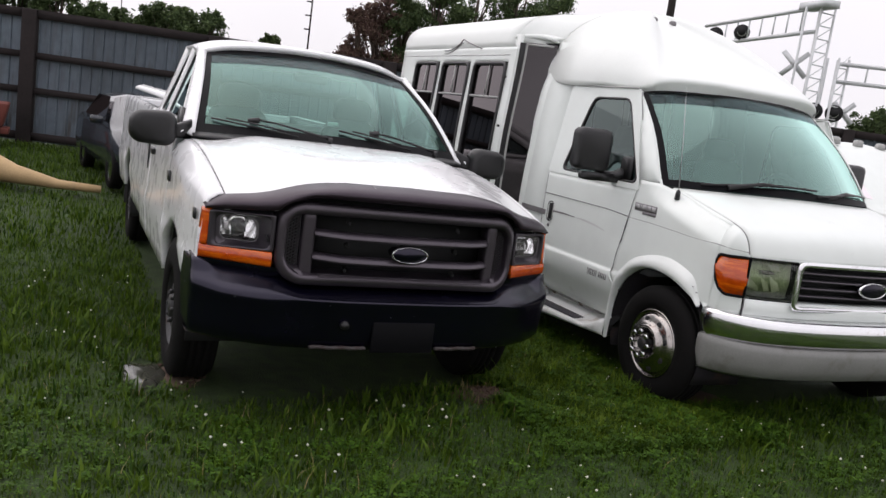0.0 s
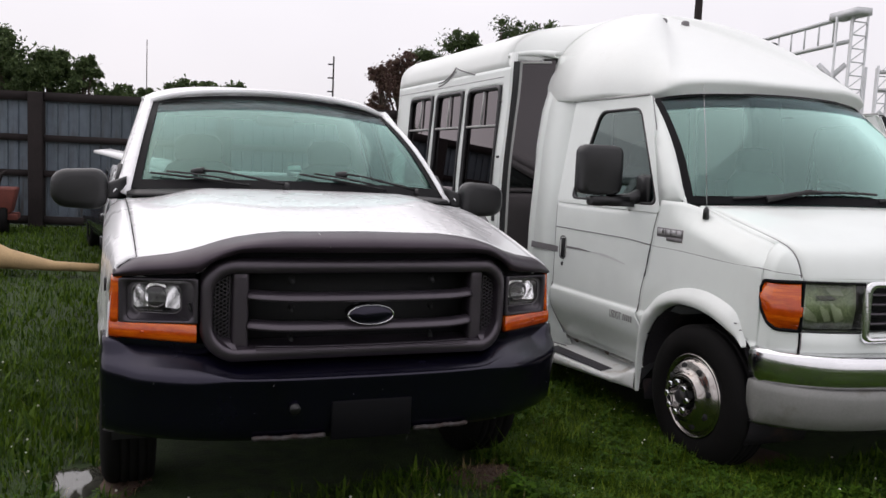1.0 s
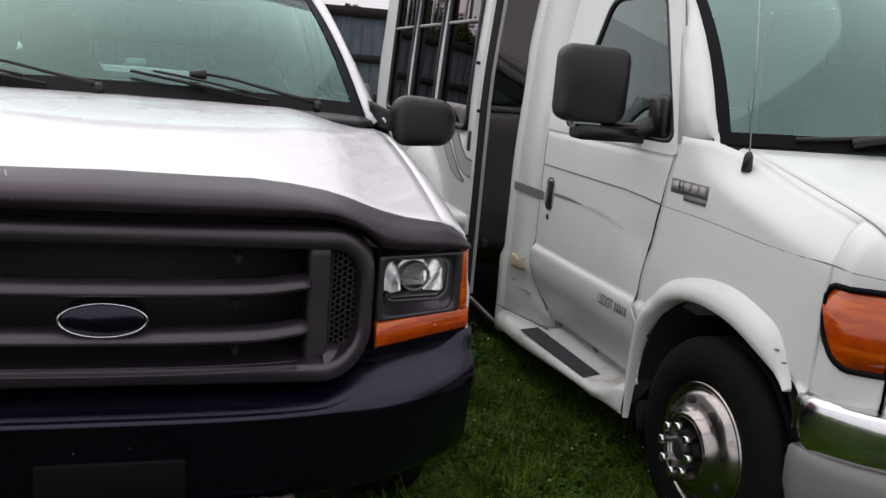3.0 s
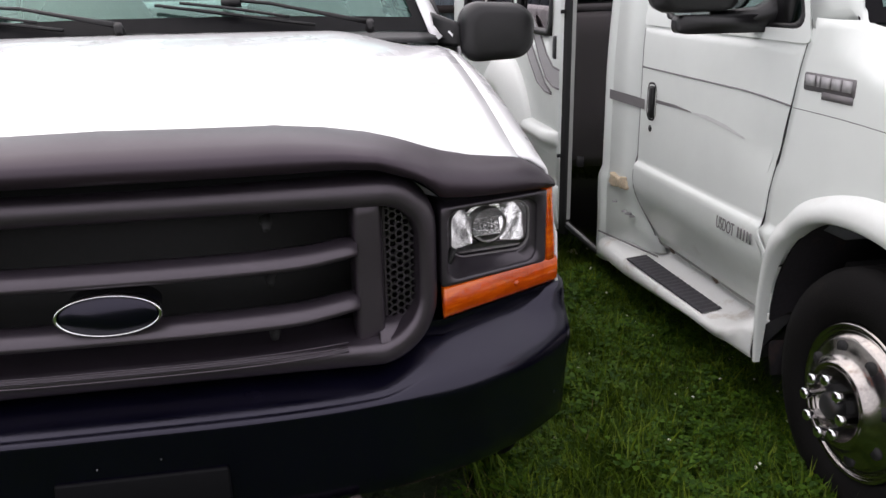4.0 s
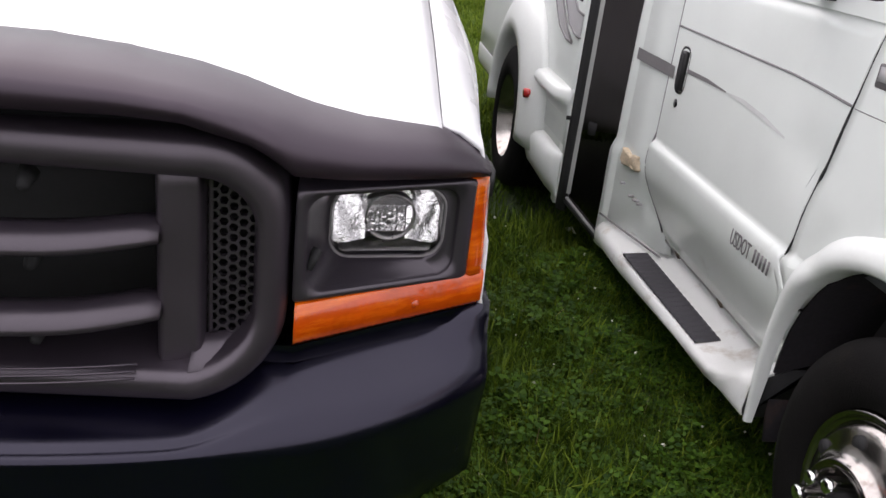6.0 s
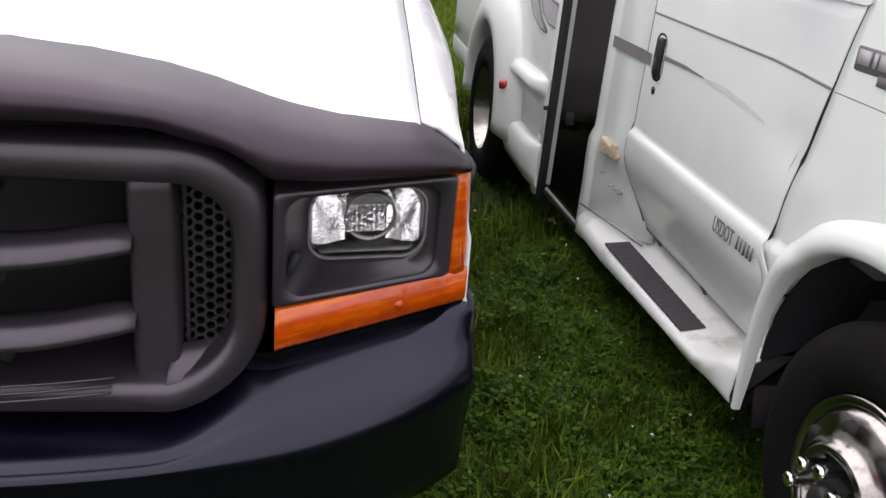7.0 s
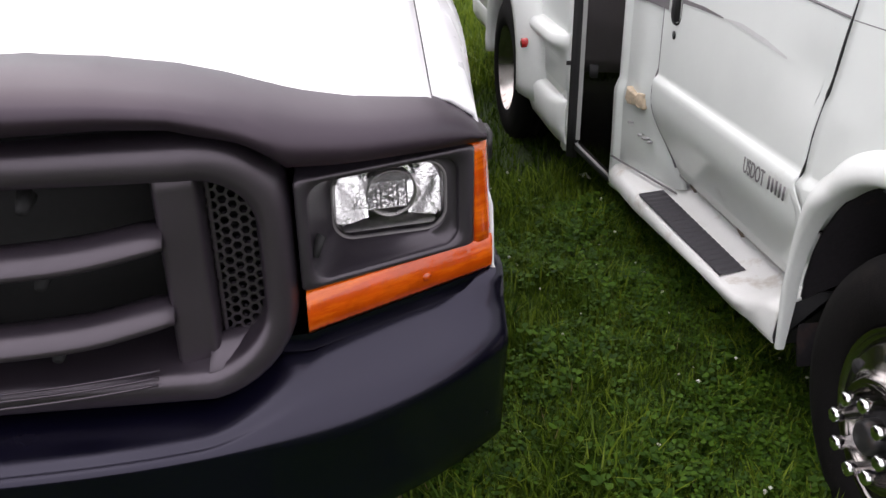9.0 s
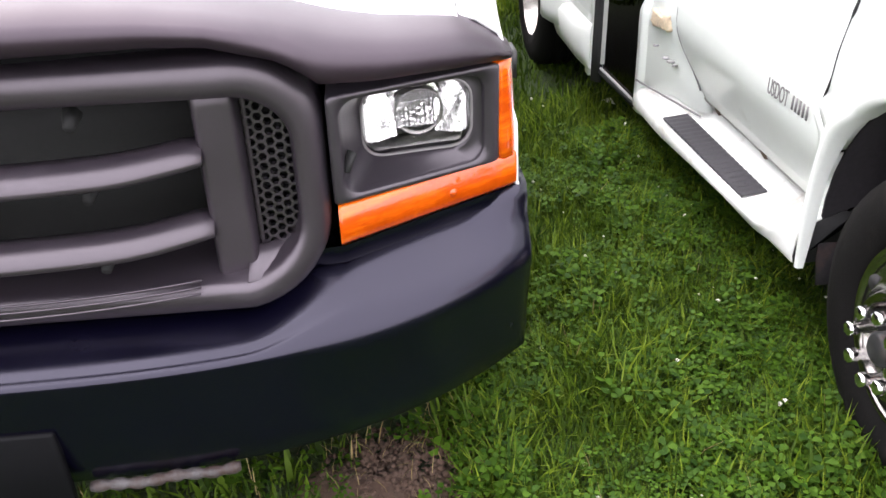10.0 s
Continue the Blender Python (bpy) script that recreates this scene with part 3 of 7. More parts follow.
# dark box added as backing, for the unlit space behind the bars
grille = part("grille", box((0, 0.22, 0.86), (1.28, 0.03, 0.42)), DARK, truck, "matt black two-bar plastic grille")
cz = 0.8745
part("grille_frame", grid([[(x, gy(x) + d, cz + z - dz) for x, z in rounded(w, h, r, 9)] for w, h, r, d, dz in ((1.305, 0.41, 0.13, 0.12, 0), (1.31, 0.415, 0.13, 0.05, 0), (1.31, 0.412, 0.13, 0.03, 0), (1.303, 0.404, 0.127, 0.014, 0), (1.285, 0.386, 0.12, 0.004, 0), (1.25, 0.335, 0.105, 0.0, 0), (1.228, 0.306, 0.095, 0.006, 0.002), (1.218, 0.296, 0.09, 0.02, 0.002), (1.205, 0.286, 0.085, 0.06, 0.002), (1.19, 0.275, 0.08, 0.14, 0.002))], close_v=True), GRILLE, grille)
for d, z in ((0.012, 0.7205), (0.022, 0.7262), (0.032, 0.732)):
    part("frame_bead", tube([(x, gy(x) + d, z) for x in frange(-0.45, 0.45, 21)], 0.0022, 5), GRILLE, grille)
for zb in (0.929, 0.811):
    rows = []
    for x in frange(-0.48, 0.48, 35):
        e = ss(0.32, 0.48, abs(x))
        y, z = gy(x) + 0.010 + 0.022 * e ** 2, zb + 0.003 * e
        hgt = 0.0175 - 0.0035 * ss(0.462, 0.48, abs(x))
        rows.append([(x, y + 0.05, z + hgt + 0.001), (x, y + 0.034, z + hgt + 0.001), (x, y + 0.024, z + hgt - 0.002), (x, y + 0.014, z + hgt * 0.62), (x, y + 0.006, z + hgt * 0.15), (x, y + 0.001, z - hgt * 0.4), (x, y, z - hgt * 0.75), (x, y + 0.004, z - hgt), (x, y + 0.02, z - hgt - 0.001), (x, y + 0.05, z - hgt + 0.004)])
    part("grille_bar", capped(rows), GRILLE, grille)
for s in (-1, 1):
    rows = []
    for z in frange(0.70, 1.04, 9):
        rows.append([(s * x, gy(x) + d, z) for x, d in ((0.470, 0.13), (0.472, 0.062), (0.477, 0.050), (0.486, 0.044), (0.516, 0.046), (0.526, 0.042), (0.533, 0.047), (0.536, 0.060), (0.538, 0.14))])
    part("grille_post", capped(rows), GRILLE, grille)
    bm = bmesh.new()
    r = 0.0094
    for i in range(17):
        for j in range(6):
            cx, zz = 0.546 + j * r * 1.5, 0.748 + (i + 0.5 * (j % 2)) * r * 1.732
            if zz < 1.005:
                o = [(s * (cx + r * math.cos(radians(60 * k))), gy(0.57) + 0.062, zz + r * math.sin(radians(60 * k))) for k in range(6)]
                n2 = [(s * (cx + r * 0.74 * math.cos(radians(60 * k))), gy(0.57) + 0.062, zz + r * 0.74 * math.sin(radians(60 * k))) for k in range(6)]
                n3 = [(p[0], p[1] + 0.012, p[2]) for p in n2]
                grid([o, n2, n3], close_v=True, bm=bm)
    part("honeycomb_screen", bm, BEZEL, grille, smooth=False)
    part("screen_surround", grid([[(s * x, gy(0.57) + d, z) for x, d in ((0.536, 0.075), (0.541, 0.060), (0.545, 0.064))] for z in (0.735, 0.87, 1.005)]), GRILLE, grille)
    part("lower_ramp", grid([[(s * x, gy(x) + d, z) for d, z in ((0.010, 0.722), (0.055, 0.742 + 0.01 * ss(0.56, 0.6, x)), (0.066, 0.756 + 0.01 * ss(0.56, 0.6, x)))] for x in frange(0.52, 0.605, 6)]), GRILLE, grille, thick=0.003)
for x in (-0.3, 0.3):
    for z in (0.98, 0.862, 0.742):
        part("grille_clip", tube([(x, gy(x) + 0.09, z), (x, gy(x) + 0.12, z + 0.012)], [0.008, 0.015], 8), DARK, grille)
em = [(0.098 * math.cos(2 * math.pi * k / 40), 0.041 * math.sin(2 * math.pi * k / 40)) for k in range(40)]
badge = part("oval_badge", capped([[(x * q, y, 0.861 + z * q) for x, z in em] for y, q in ((0.05, 0.9), (-0.028, 0.96), (-0.036, 0.9))]), BUMPER, grille, "dark oval badge in a chrome ring")
part("badge_ring", grid([[(x * q, y, 0.861 + z * q) for x, z in em] for y, q in ((-0.02, 1.02), (-0.036, 1.0), (-0.039, 0.97), (-0.036, 0.94))], close_v=True), CHROME, badge)

# black strip added to give the gap below the shield its shade
part("gap_blackout", grid([[(x, hood_front(x) - q, z) for q, z in ((0.020, 0.985 + 0.07 * ss(0.70, 0.60, abs(x))), (0.022, hood_z(x, hood_front(x)) - 0.025))] for x in frange(-0.86, 0.86, 41)]), DULL_BLACK, truck)
# hood shield
rows = []
for x in frange(-0.970, 0.970, 101):
    a = abs(x)
    zt, zb = along(a, SHIELD_TOP), along(a, SHIELD_LOW)
    yt = hood_front(min(a, 0.87)) + 0.055 + 0.012 * ss(0.86, 0.985, a)
    k = ss(0.50, 0.72, a)
    yn = (-0.055 + 0.05 * (a / 0.6) ** 2) * (1 - k) + k * (0.045 + 0.23 * max(0.0, (a - 0.60) / 0.385) ** 1.6)
    h = zt - zb
    dent = 0.016 * math.exp(-((a - 0.605) / 0.022) ** 2)
    rows.append([(x, yt + 0.02, zt - 0.004), (x, yt, zt), (x, yt * 0.6 + yn * 0.4, zt - 0.05 * h), (x, yt * 0.25 + yn * 0.75 + dent * 0.6, zt - 0.2 * h), (x, yn + 0.01 + dent, zt - 0.42 * h), (x, yn + dent * 0.7, zt - 0.62 * h), (x, yn + 0.004, zb + 0.012), (x, yn + 0.01, zb + 0.003), (x, yn + 0.022, zb), (x, yn + 0.06, zb + 0.015)])
part("hood_shield", grid(rows), SHIELD, truck, "dark smoked plastic bug shield over the hood edge", thick=0.005)
part("shield_scratch", tube([(-0.21 + 0.01 * k, 0.045 - 0.032 * k, 1.184 - 0.017 * k) for k in range(4)], 0.002, 5), TRIM, truck)

# head lamps


def lens_y(x):
    return 0.240 + 0.02 * (x - 0.70)


def lamp_loop(cx, cz2, w, h, r, d, s, lens=0.0):
    """A loop of the lamp; lens blends it from the swept bezel to the upright lens behind."""
    return [(s * (cx + u), (lamp_y(cx + u) + d) * (1 - lens) + (lens_y(cx + u) + d) * lens, cz2 + v + (0.13 * lens - 0.06) * u) for u, v in rounded(w, h, r, 6)]


def head_lamp(s):
    LC, LZ = 0.805, 0.898

    def inlamp(u, v, d):
        return (s * (LC + u), lens_y(LC + u) + d, LZ + v + 0.07 * u)
    lamp = part("head_lamp", grid([lamp_loop(*q[:6], s, q[6]) for q in ((0.806, 0.896, 0.288, 0.180, 0.008, 0.12, 0), (0.806, 0.896, 0.288, 0.180, 0.008, 0.0, 0), (0.806, 0.896, 0.280, 0.174, 0.012, -0.004, 0), (0.800, 0.896, 0.246, 0.160, 0.030, -0.003, 0), (0.800, 0.896, 0.240, 0.156, 0.028, 0.002, 0), (0.800, 0.896, 0.234, 0.152, 0.027, 0.012, 0.03), (0.803, 0.897, 0.200, 0.132, 0.036, -0.004, 0.85), (0.805, 0.898, 0.188, 0.120, 0.035, -0.006, 1.0), (0.805, 0.898, 0.184, 0.116, 0.034, 0.01, 1.0))], close_v=True), BEZEL, truck, "black lamp housing with a clear rectangular lens")
    part("reflector_bowl", grid([[inlamp(u * q, v * q, d) for u, v in rounded(0.182, 0.114, 0.034, 6)] for q, d in ((1.0, 0.004), (0.97, 0.03), (0.85, 0.05), (0.6, 0.06), (0.3, 0.064), (0.05, 0.065))], close_v=True), SHADED_CHROME, lamp, "inside of the lamp bowl, shade put into its grey")
    # two fluted mirror wings beside the bulb, leaning back
    for e in (-1, 1):
        rows = []
        for i, u in enumerate(frange(0.088, 0.034, 25)):
            low = -0.050 + 0.012 * ss(0.070, 0.088, u)
            rows.append([inlamp(e * u, low + (0.050 - low) * q, 0.012 + 0.016 * ss(0.088, 0.03, u) + 0.034 * q + 0.0004 * (i % 2) + 0.0016 * math.sin(q * 8 + i * 0.31) + 0.0007 * math.sin(q * 23 - i * 1.3)) for q in frange(0, 1, 9)])
        part("reflector_wing", grid(rows), REFLECTOR, lamp, "bright fluted mirror wing")
    part("upper_reflector", grid([[inlamp(0.046 * math.cos(a), 0.004 + r * math.sin(a), 0.045 - 0.1 * (0.056 - r)) for r in (0.040, 0.056)] for a in frange(radians(25), radians(155), 13)]), REFLECTOR, lamp)
    part("reflector_cup", grid([[inlamp(0.006 + r * math.cos(a), -0.001 + r * 0.98 * math.sin(a), d) for a in (2 * math.pi * k / 32 for k in range(32))] for r, d in ((0.043, 0.060), (0.043, 0.024), (0.040, 0.022), (0.038, 0.046), (0.02, 0.05), (0.001, 0.05))], close_v=True), SHADED_CHROME, lamp)
    rows = []
    for u in frange(-0.034, 0.030, 17):
        rows.append([inlamp(u, -0.020 + 0.036 * q, 0.010 + 0.026 * q + 0.0006 * math.cos(u * 900)) for q in frange(0, 1, 5)])
    part("bulb_shield", grid(rows), REFLECTOR, lamp, "ribbed silver bulb shield", thick=0.004, smooth=False)
    part("bulb_bracket", grid([[inlamp(0.002 + q, z, 0.006) for q in (-0.003, 0.003)] for z in (-0.004, 0.002)]), DECAL, lamp, thick=0.003)
    part("lower_strip", grid([[inlamp(u, -0.054 + dz, 0.006 + dy) for dy, dz in ((0.0, 0.0), (0.006, 0.010), (0.03, 0.012))] for u in frange(-0.078, 0.078, 9)]), SHADED_CHROME, lamp)
    part("lamp_lens", grid([[inlamp(u * q, v * q, d) for u, v in rounded(0.186, 0.118, 0.035, 6)] for q, d in ((1.0, 0.0), (0.95, -0.009), (0.75, -0.014), (0.35, -0.017), (0.02, -0.018))], close_v=True), CLEAR, lamp)
    part("lens_rim", grid([lamp_loop(*q, s, 1.0) for q in ((0.805, 0.898, 0.193, 0.125, 0.037, -0.005), (0.805, 0.898, 0.187, 0.119, 0.035, -0.010), (0.805, 0.898, 0.182, 0.114, 0.033, -0.002))], close_v=True), DECAL, lamp)
    part("bezel_slot", box((s * 0.689, lamp_y(0.69) + 0.014, 0.876), (0.008, 0.016, 0.034), rot=Euler((0, s * radians(28), s * radians(30))).to_matrix()), DARK, lamp)
    rows = []
    for i, x in enumerate(frange(0.667, 0.985, 57)):
        zt = 0.812 - 0.008 * (x - 0.667) / 0.3
        e = 0.0022 * (i % 2) * (0.4 + 0.6 * math.sin(i * 0.37) ** 2)
        rows.append([(s * x, lamp_y(x) + d + e, z) for d, z in ((0.05, 0.737), (0.004, 0.738), (-0.006, 0.748), (-0.010, 0.768), (-0.006, zt - 0.006), (0.002, zt), (0.05, zt))])
    amber = part("turn_signal", capped(rows), AMBER, truck, "amber wraparound turn signal lens")
    rows = []
    for z in frange(0.80, 0.982, 10):
        t = (z - 0.80) / 0.182
        rows.append([(s * (x - 0.012 * t), lamp_y(x) + d, z) for x, d in ((0.948, 0.05), (0.95, 0.0), (0.962, -0.006), (0.978, -0.002), (0.988, 0.015), (0.99, 0.05), (0.985, 0.075))])
    part("side_marker", capped(rows), AMBER, amber)
    part("signal_bulb", tube([(s * 0.86, lamp_y(0.86) + 0.004, 0.77), (s * 0.86, lamp_y(0.86) - 0.012, 0.77)], [0.012, 0.006], 8), AMBER, amber)


for s in (-1, 1):
    head_lamp(s)


# ---- wheels ----
def tyre_mesh(c, side, r=0.385, w=0.235):
    pr = [(0.215, 0.02), (0.225, 0.0), (0.27, -0.012), (r - 0.05, -0.005), (r - 0.012, 0.012), (r, 0.035)]
    for k in range(4):
        a = 0.04 + k * (w - 0.08) / 4
        pr += [(r, a), (r, a + (w - 0.08) / 4 - 0.012), (r - 0.009, a + (w - 0.08) / 4 - 0.01), (r - 0.009, a + (w - 0.08) / 4 - 0.002)]
    pr += [(r, w - 0.035), (r - 0.02, w - 0.01), (0.27, w), (0.215, w - 0.02)]
    return lathe([(a, -d) for a, d in pr], c, side, 56)


def steel_wheel(owner, c, side, r=0.39):
    wheel = part("wheel", tyre_mesh(c, side, r), RUBBER, owner, "black tyre on a painted steel rim")
    part("rim", lathe([(0.218, -0.01), (0.212, -0.03), (0.19, -0.05), (0.165, -0.045), (0.13, -0.02), (0.09, -0.03), (0.07, -0.028), (0.065, 0.0), (0.002, 0.004)], c, side, 32), RIM, wheel)
    for k in range(8):
        a = 2 * math.pi * k / 8
        part("lug_nut", tube([(c[0] + side * -0.02, c[1] + 0.085 * math.cos(a), c[2] + 0.085 * math.sin(a)), (c[0] + side * 0.005, c[1] + 0.085 * math.cos(a), c[2] + 0.085 * math.sin(a))], 0.012, 6), RIM, wheel)


def chrome_wheel(owner, c, side, r=0.375, dished=False):
    """A chrome-covered bus wheel: with hand holes, a raised hub ring and long lug caps."""
    wheel = part("wheel", tyre_mesh(c, side, r, 0.215), RUBBER, owner, "worn black tyre on a chrome wheel cover")
    if dished:
        prof = [(0.218, 0.0), (0.21, -0.02), (0.19, -0.06), (0.17, -0.12), (0.12, -0.13), (0.09, -0.10), (0.002, -0.10)]
    else:
        prof = [(0.220, -0.012), (0.216, 0.0), (0.210, 0.003), (0.204, -0.004), (0.198, -0.014), (0.192, -0.010), (0.186, 0.004), (0.172, 0.014), (0.150, 0.022), (0.132, 0.032), (0.122, 0.044), (0.116, 0.054), (0.111, 0.057), (0.107, 0.052), (0.104, 0.056), (0.100, 0.057), (0.096, 0.050), (0.092, 0.036), (0.05, 0.034)]
    disc = part("wheel_cover", lathe(prof, c, side, 48), WHEELCHROME, wheel)
    if dished:
        return
    for k in range(8):
        a = 2 * math.pi * (k + 0.62) / 8
        y, z = c[1] + 0.153 * math.cos(a), c[2] + 0.153 * math.sin(a)
        part("hand_hole", tube([(c[0] + side * 0.004, y, z), (c[0] + side * 0.0245, y, z)], 0.0185, 18), DARK, disc)
        b = 2 * math.pi * k / 8
        y, z = c[1] + 0.077 * math.cos(b), c[2] + 0.077 * math.sin(b)
        part("lug_cap", tube([(c[0] + side * q, y, z) for q in (0.03, 0.078, 0.080, 0.098, 0.100)], [0.0125, 0.0125, 0.0165, 0.0160, 0.012], 6), CHROME, disc)
    part("hub_bore", tube([(c[0] + side * 0.0, c[1], c[2]), (c[0] + side * 0.045, c[1], c[2])], [0.058, 0.055], 20), DARK, disc)
    part("hub_cap", tube([(c[0] + side * 0.03, c[1], c[2]), (c[0] + side * 0.075, c[1], c[2]), (c[0] + side * 0.082, c[1], c[2])], [0.038, 0.036, 0.028], 16), RIM, disc)


for s in (-1, 1):
    steel_wheel(truck, (s * 1.008, ARCH_F - 0.03, 0.305), s, 0.40)
    steel_wheel(truck, (s * 0.95, ARCH_R, 0.31), s, 0.40)

# papers behind the windscreen
for x, v, w, h in ((-0.02, 0.22, 0.085, 0.03), (-0.80, 0.21, 0.03, 0.03)):
    p = Vector(screen_point(x / 0.86, v)) + Vector((0, 0.06, -0.02))
    part("paper_slip", face([(p.x - w / 2, p.y, p.z - h / 2), (p.x + w / 2, p.y + 0.01, p.z - h * 0.3), (p.x + w * 0.4, p.y + 0.02, p.z + h / 2), (p.x - w * 0.4, p.y + 0.02, p.z + h * 0.4)]), PAPER, truck, "white slip of paper", thick=0.002)

# inside the cab
part("dashboard", grid([[(x, y + 0.22 * (x / 0.85) ** 2, z) for y, z in ((1.25, 1.27), (1.40, 1.285), (1.60, 1.27), (1.68, 1.22), (1.68, 0.9))] for x in frange(-0.86, 0.86, 13)]), DASH, truck, thick=0.02)
part("cab_floor", box((0, 2.2, 0.62), (1.8, 1.8, 0.06)), DASH, truck)
part("headliner", grid([[(0.68 * u, 2.36 + 0.66 * v, 1.80 - 0.03 * u * u) for v in (0, 1)] for u in frange(-1, 1, 7)]), TRIM, truck, thick=0.01)
for cx in (-0.44, 0.44):
    seat = part("seat_back", capped([[(cx + u * w, 2.38 + dy + v * 0.5, z) for u, v in rounded(0.5, 0.24, 0.08)] for z, w, dy in ((0.85, 1, 0), (1.1, 1.0, 0.05), (1.32, 0.95, 0.10), (1.40, 0.75, 0.12), (1.43, 0.5, 0.13))]), GREY, truck)
    part("head_rest", capped([[(cx + u * w, 2.51 + v * 0.5, z) for u, v in rounded(0.30, 0.20, 0.06)] for z, w in ((1.40, 0.8), (1.45, 1.0), (1.54, 0.98), (1.585, 0.75), (1.60, 0.4))]), GREY, seat)
    part("seat_cushion", box((cx, 2.12, 0.80), (0.52, 0.5, 0.18)), GREY, truck, bevel=0.05)
part("rear_bench", box((0, 2.92, 1.02), (1.5, 0.2, 0.55)), GREY, truck, bevel=0.05)
part("steering_wheel", grid([[(0.40 + (0.19 + 0.016 * math.cos(b)) * math.cos(a), 1.85 + 0.10 * math.sin(a) + 0.016 * math.sin(b) * 0.8, 1.17 + (0.165 + 0.014 * math.cos(b)) * math.sin(a)) for b in (0, 1.26, 2.5, 3.77, 5.0)] for a in (2 * math.pi * k / 28 for k in range(28))], close_u=True, close_v=True), PLASTIC, truck)
part("rear_view_mirror", capped([[(u, y, 1.70 + v) for u, v in rounded(0.24, 0.065, 0.03)] for y in (2.18, 2.21)]), PLASTIC, truck)

# white tool chest in the bed, lid up
chest = thing("tool_chest", (-0.62, 3.6, 0.77), "white tool chest with raised lid in the truck bed", "tool chest")
part("chest_body", box((-0.62, 3.6, 1.02), (0.5, 0.7, 0.5)), WHITE, chest, bevel=0.02)
part("lid", face([(-1.09, 3.45, 1.455), (-0.98, 4.1, 1.47), (-0.5, 4.1, 1.40), (-0.6, 3.45, 1.34)]), WHITE, chest, thick=0.02)

# ---- the white shuttle bus ----
BX = 2.83
bus = thing("shuttle_bus", (BX, 2.2, 0), "white cutaway shuttle bus with tinted windows and chrome bumper, on grass", "bus")
HUB_Y, REAR_Y, ARCH_Y = 0.20, 3.30, 0.26


def cab_x(y, z):
    """How far the cab's flank stands from the middle."""
    x = 1.0 - 0.095 * ss(0.62, 0.34, z) - 0.11 * ss(1.15, 1.95, z) + 0.018 * ss(0.705, 0.675, z)
    # shallow dents round the door's front edge and along its lower half
    x -= 0.012 * math.exp(-((y - 0.78) / 0.09) ** 2 - ((z - 0.93) / 0.07) ** 2)
    x += 0.007 * math.exp(-((y - 0.62) / 0.05) ** 2 - ((z - 0.86) / 0.05) ** 2)
    x -= 0.006 * math.exp(-((y - 1.25) / 0.18) ** 2 - ((z - 0.50) / 0.06) ** 2)
    x -= 0.004 * math.exp(-((y - 1.35) / 0.12) ** 2 - ((z - 0.88) / 0.10) ** 2)
    return x - 0.20 * ss(0.10, -0.62, y) ** 1.6


def cab_low(y):
    if abs(y - ARCH_Y) < 0.452:
        if y < ARCH_Y:
            return 0.40 + 0.435 * math.sqrt(max(0, 1 - ((y - ARCH_Y - 0.02) / 0.565) ** 2))
        return max(0.368, 0.40 + 0.435 * math.sqrt(max(0, 1 - ((y - ARCH_Y) / 0.452) ** 2)))
    if y > 1.60:
        return 0.368 + 0.292 * (1 - math.sqrt(max(0.0, 1 - ((y - 1.60) / 0.138) ** 2)))
    return 0.66 if y < ARCH_Y else 0.368


def door_line(z):
    """The gap between front fender and cab door, drawn back below the crease."""
    return along(z, ((0.30, 0.6745), (0.61, 0.6745), (0.67, 0.744), (0.80, 0.732), (0.885, 0.716), (0.91, 0.705), (0.945, 0.696), (1.0, 0.681), (1.09, 0.660), (1.284, 0.625), (1.40, 0.610)))


def flank(name, y0, y1, n, top, s, label="", steps=22, mat=BUSWHITE):
    ys = frange(y0, y1, n)
    if y1 > 1.5:
        ys = sorted(set(ys + [0.685, 0.697, 0.706, 0.711, 0.713, 0.72]))
        ys = sorted(set(ys + [1.60 + 0.135 * math.sin(radians(a)) for a in range(10, 90, 9)]))
    if y0 < ARCH_Y < y1:
        ys = [y for y in sorted(set(ys + [ARCH_Y + 0.450 * math.cos(radians(a)) for a in range(0, 181, 8)])) if y0 <= y <= y1]
    rows = []
    for y in ys:
        lo, hi = cab_low(y), top(y)
        zs = sorted([lo + (hi - lo) * k / steps for k in range(steps + 1)] + [max(lo, z) for z in (0.66, 0.675, 0.685, 0.695, 0.705, 0.715)])
        tuck = 0.10 * ss(0.56, 0.25, y) if name == "front_fender" else 0.0
        pull = ss(0.46, 0.667, y) if name == "front_fender" else ss(0.92, 0.682, y)
        back = [y + pull * (door_line(z) - 0.6745) for z in zs]
        col = [(BX - s * (cab_x(yy, z) - tuck * ss(hi - 0.12, hi + 0.03, z)), yy, z) for yy, z in zip(back, zs)]
        rows.append([(col[0][0] + s * 0.05, y, lo + 0.003)] + col)
    return part(name, grid(rows), mat, bus, label, thick=0.008)


def fender_top(y):
    return along(y, ((-0.40, 1.10), (-0.172, 1.163), (-0.09, 1.188), (0.14, 1.248), (0.373, 1.313), (0.45, 1.333), (0.70, 1.335)))


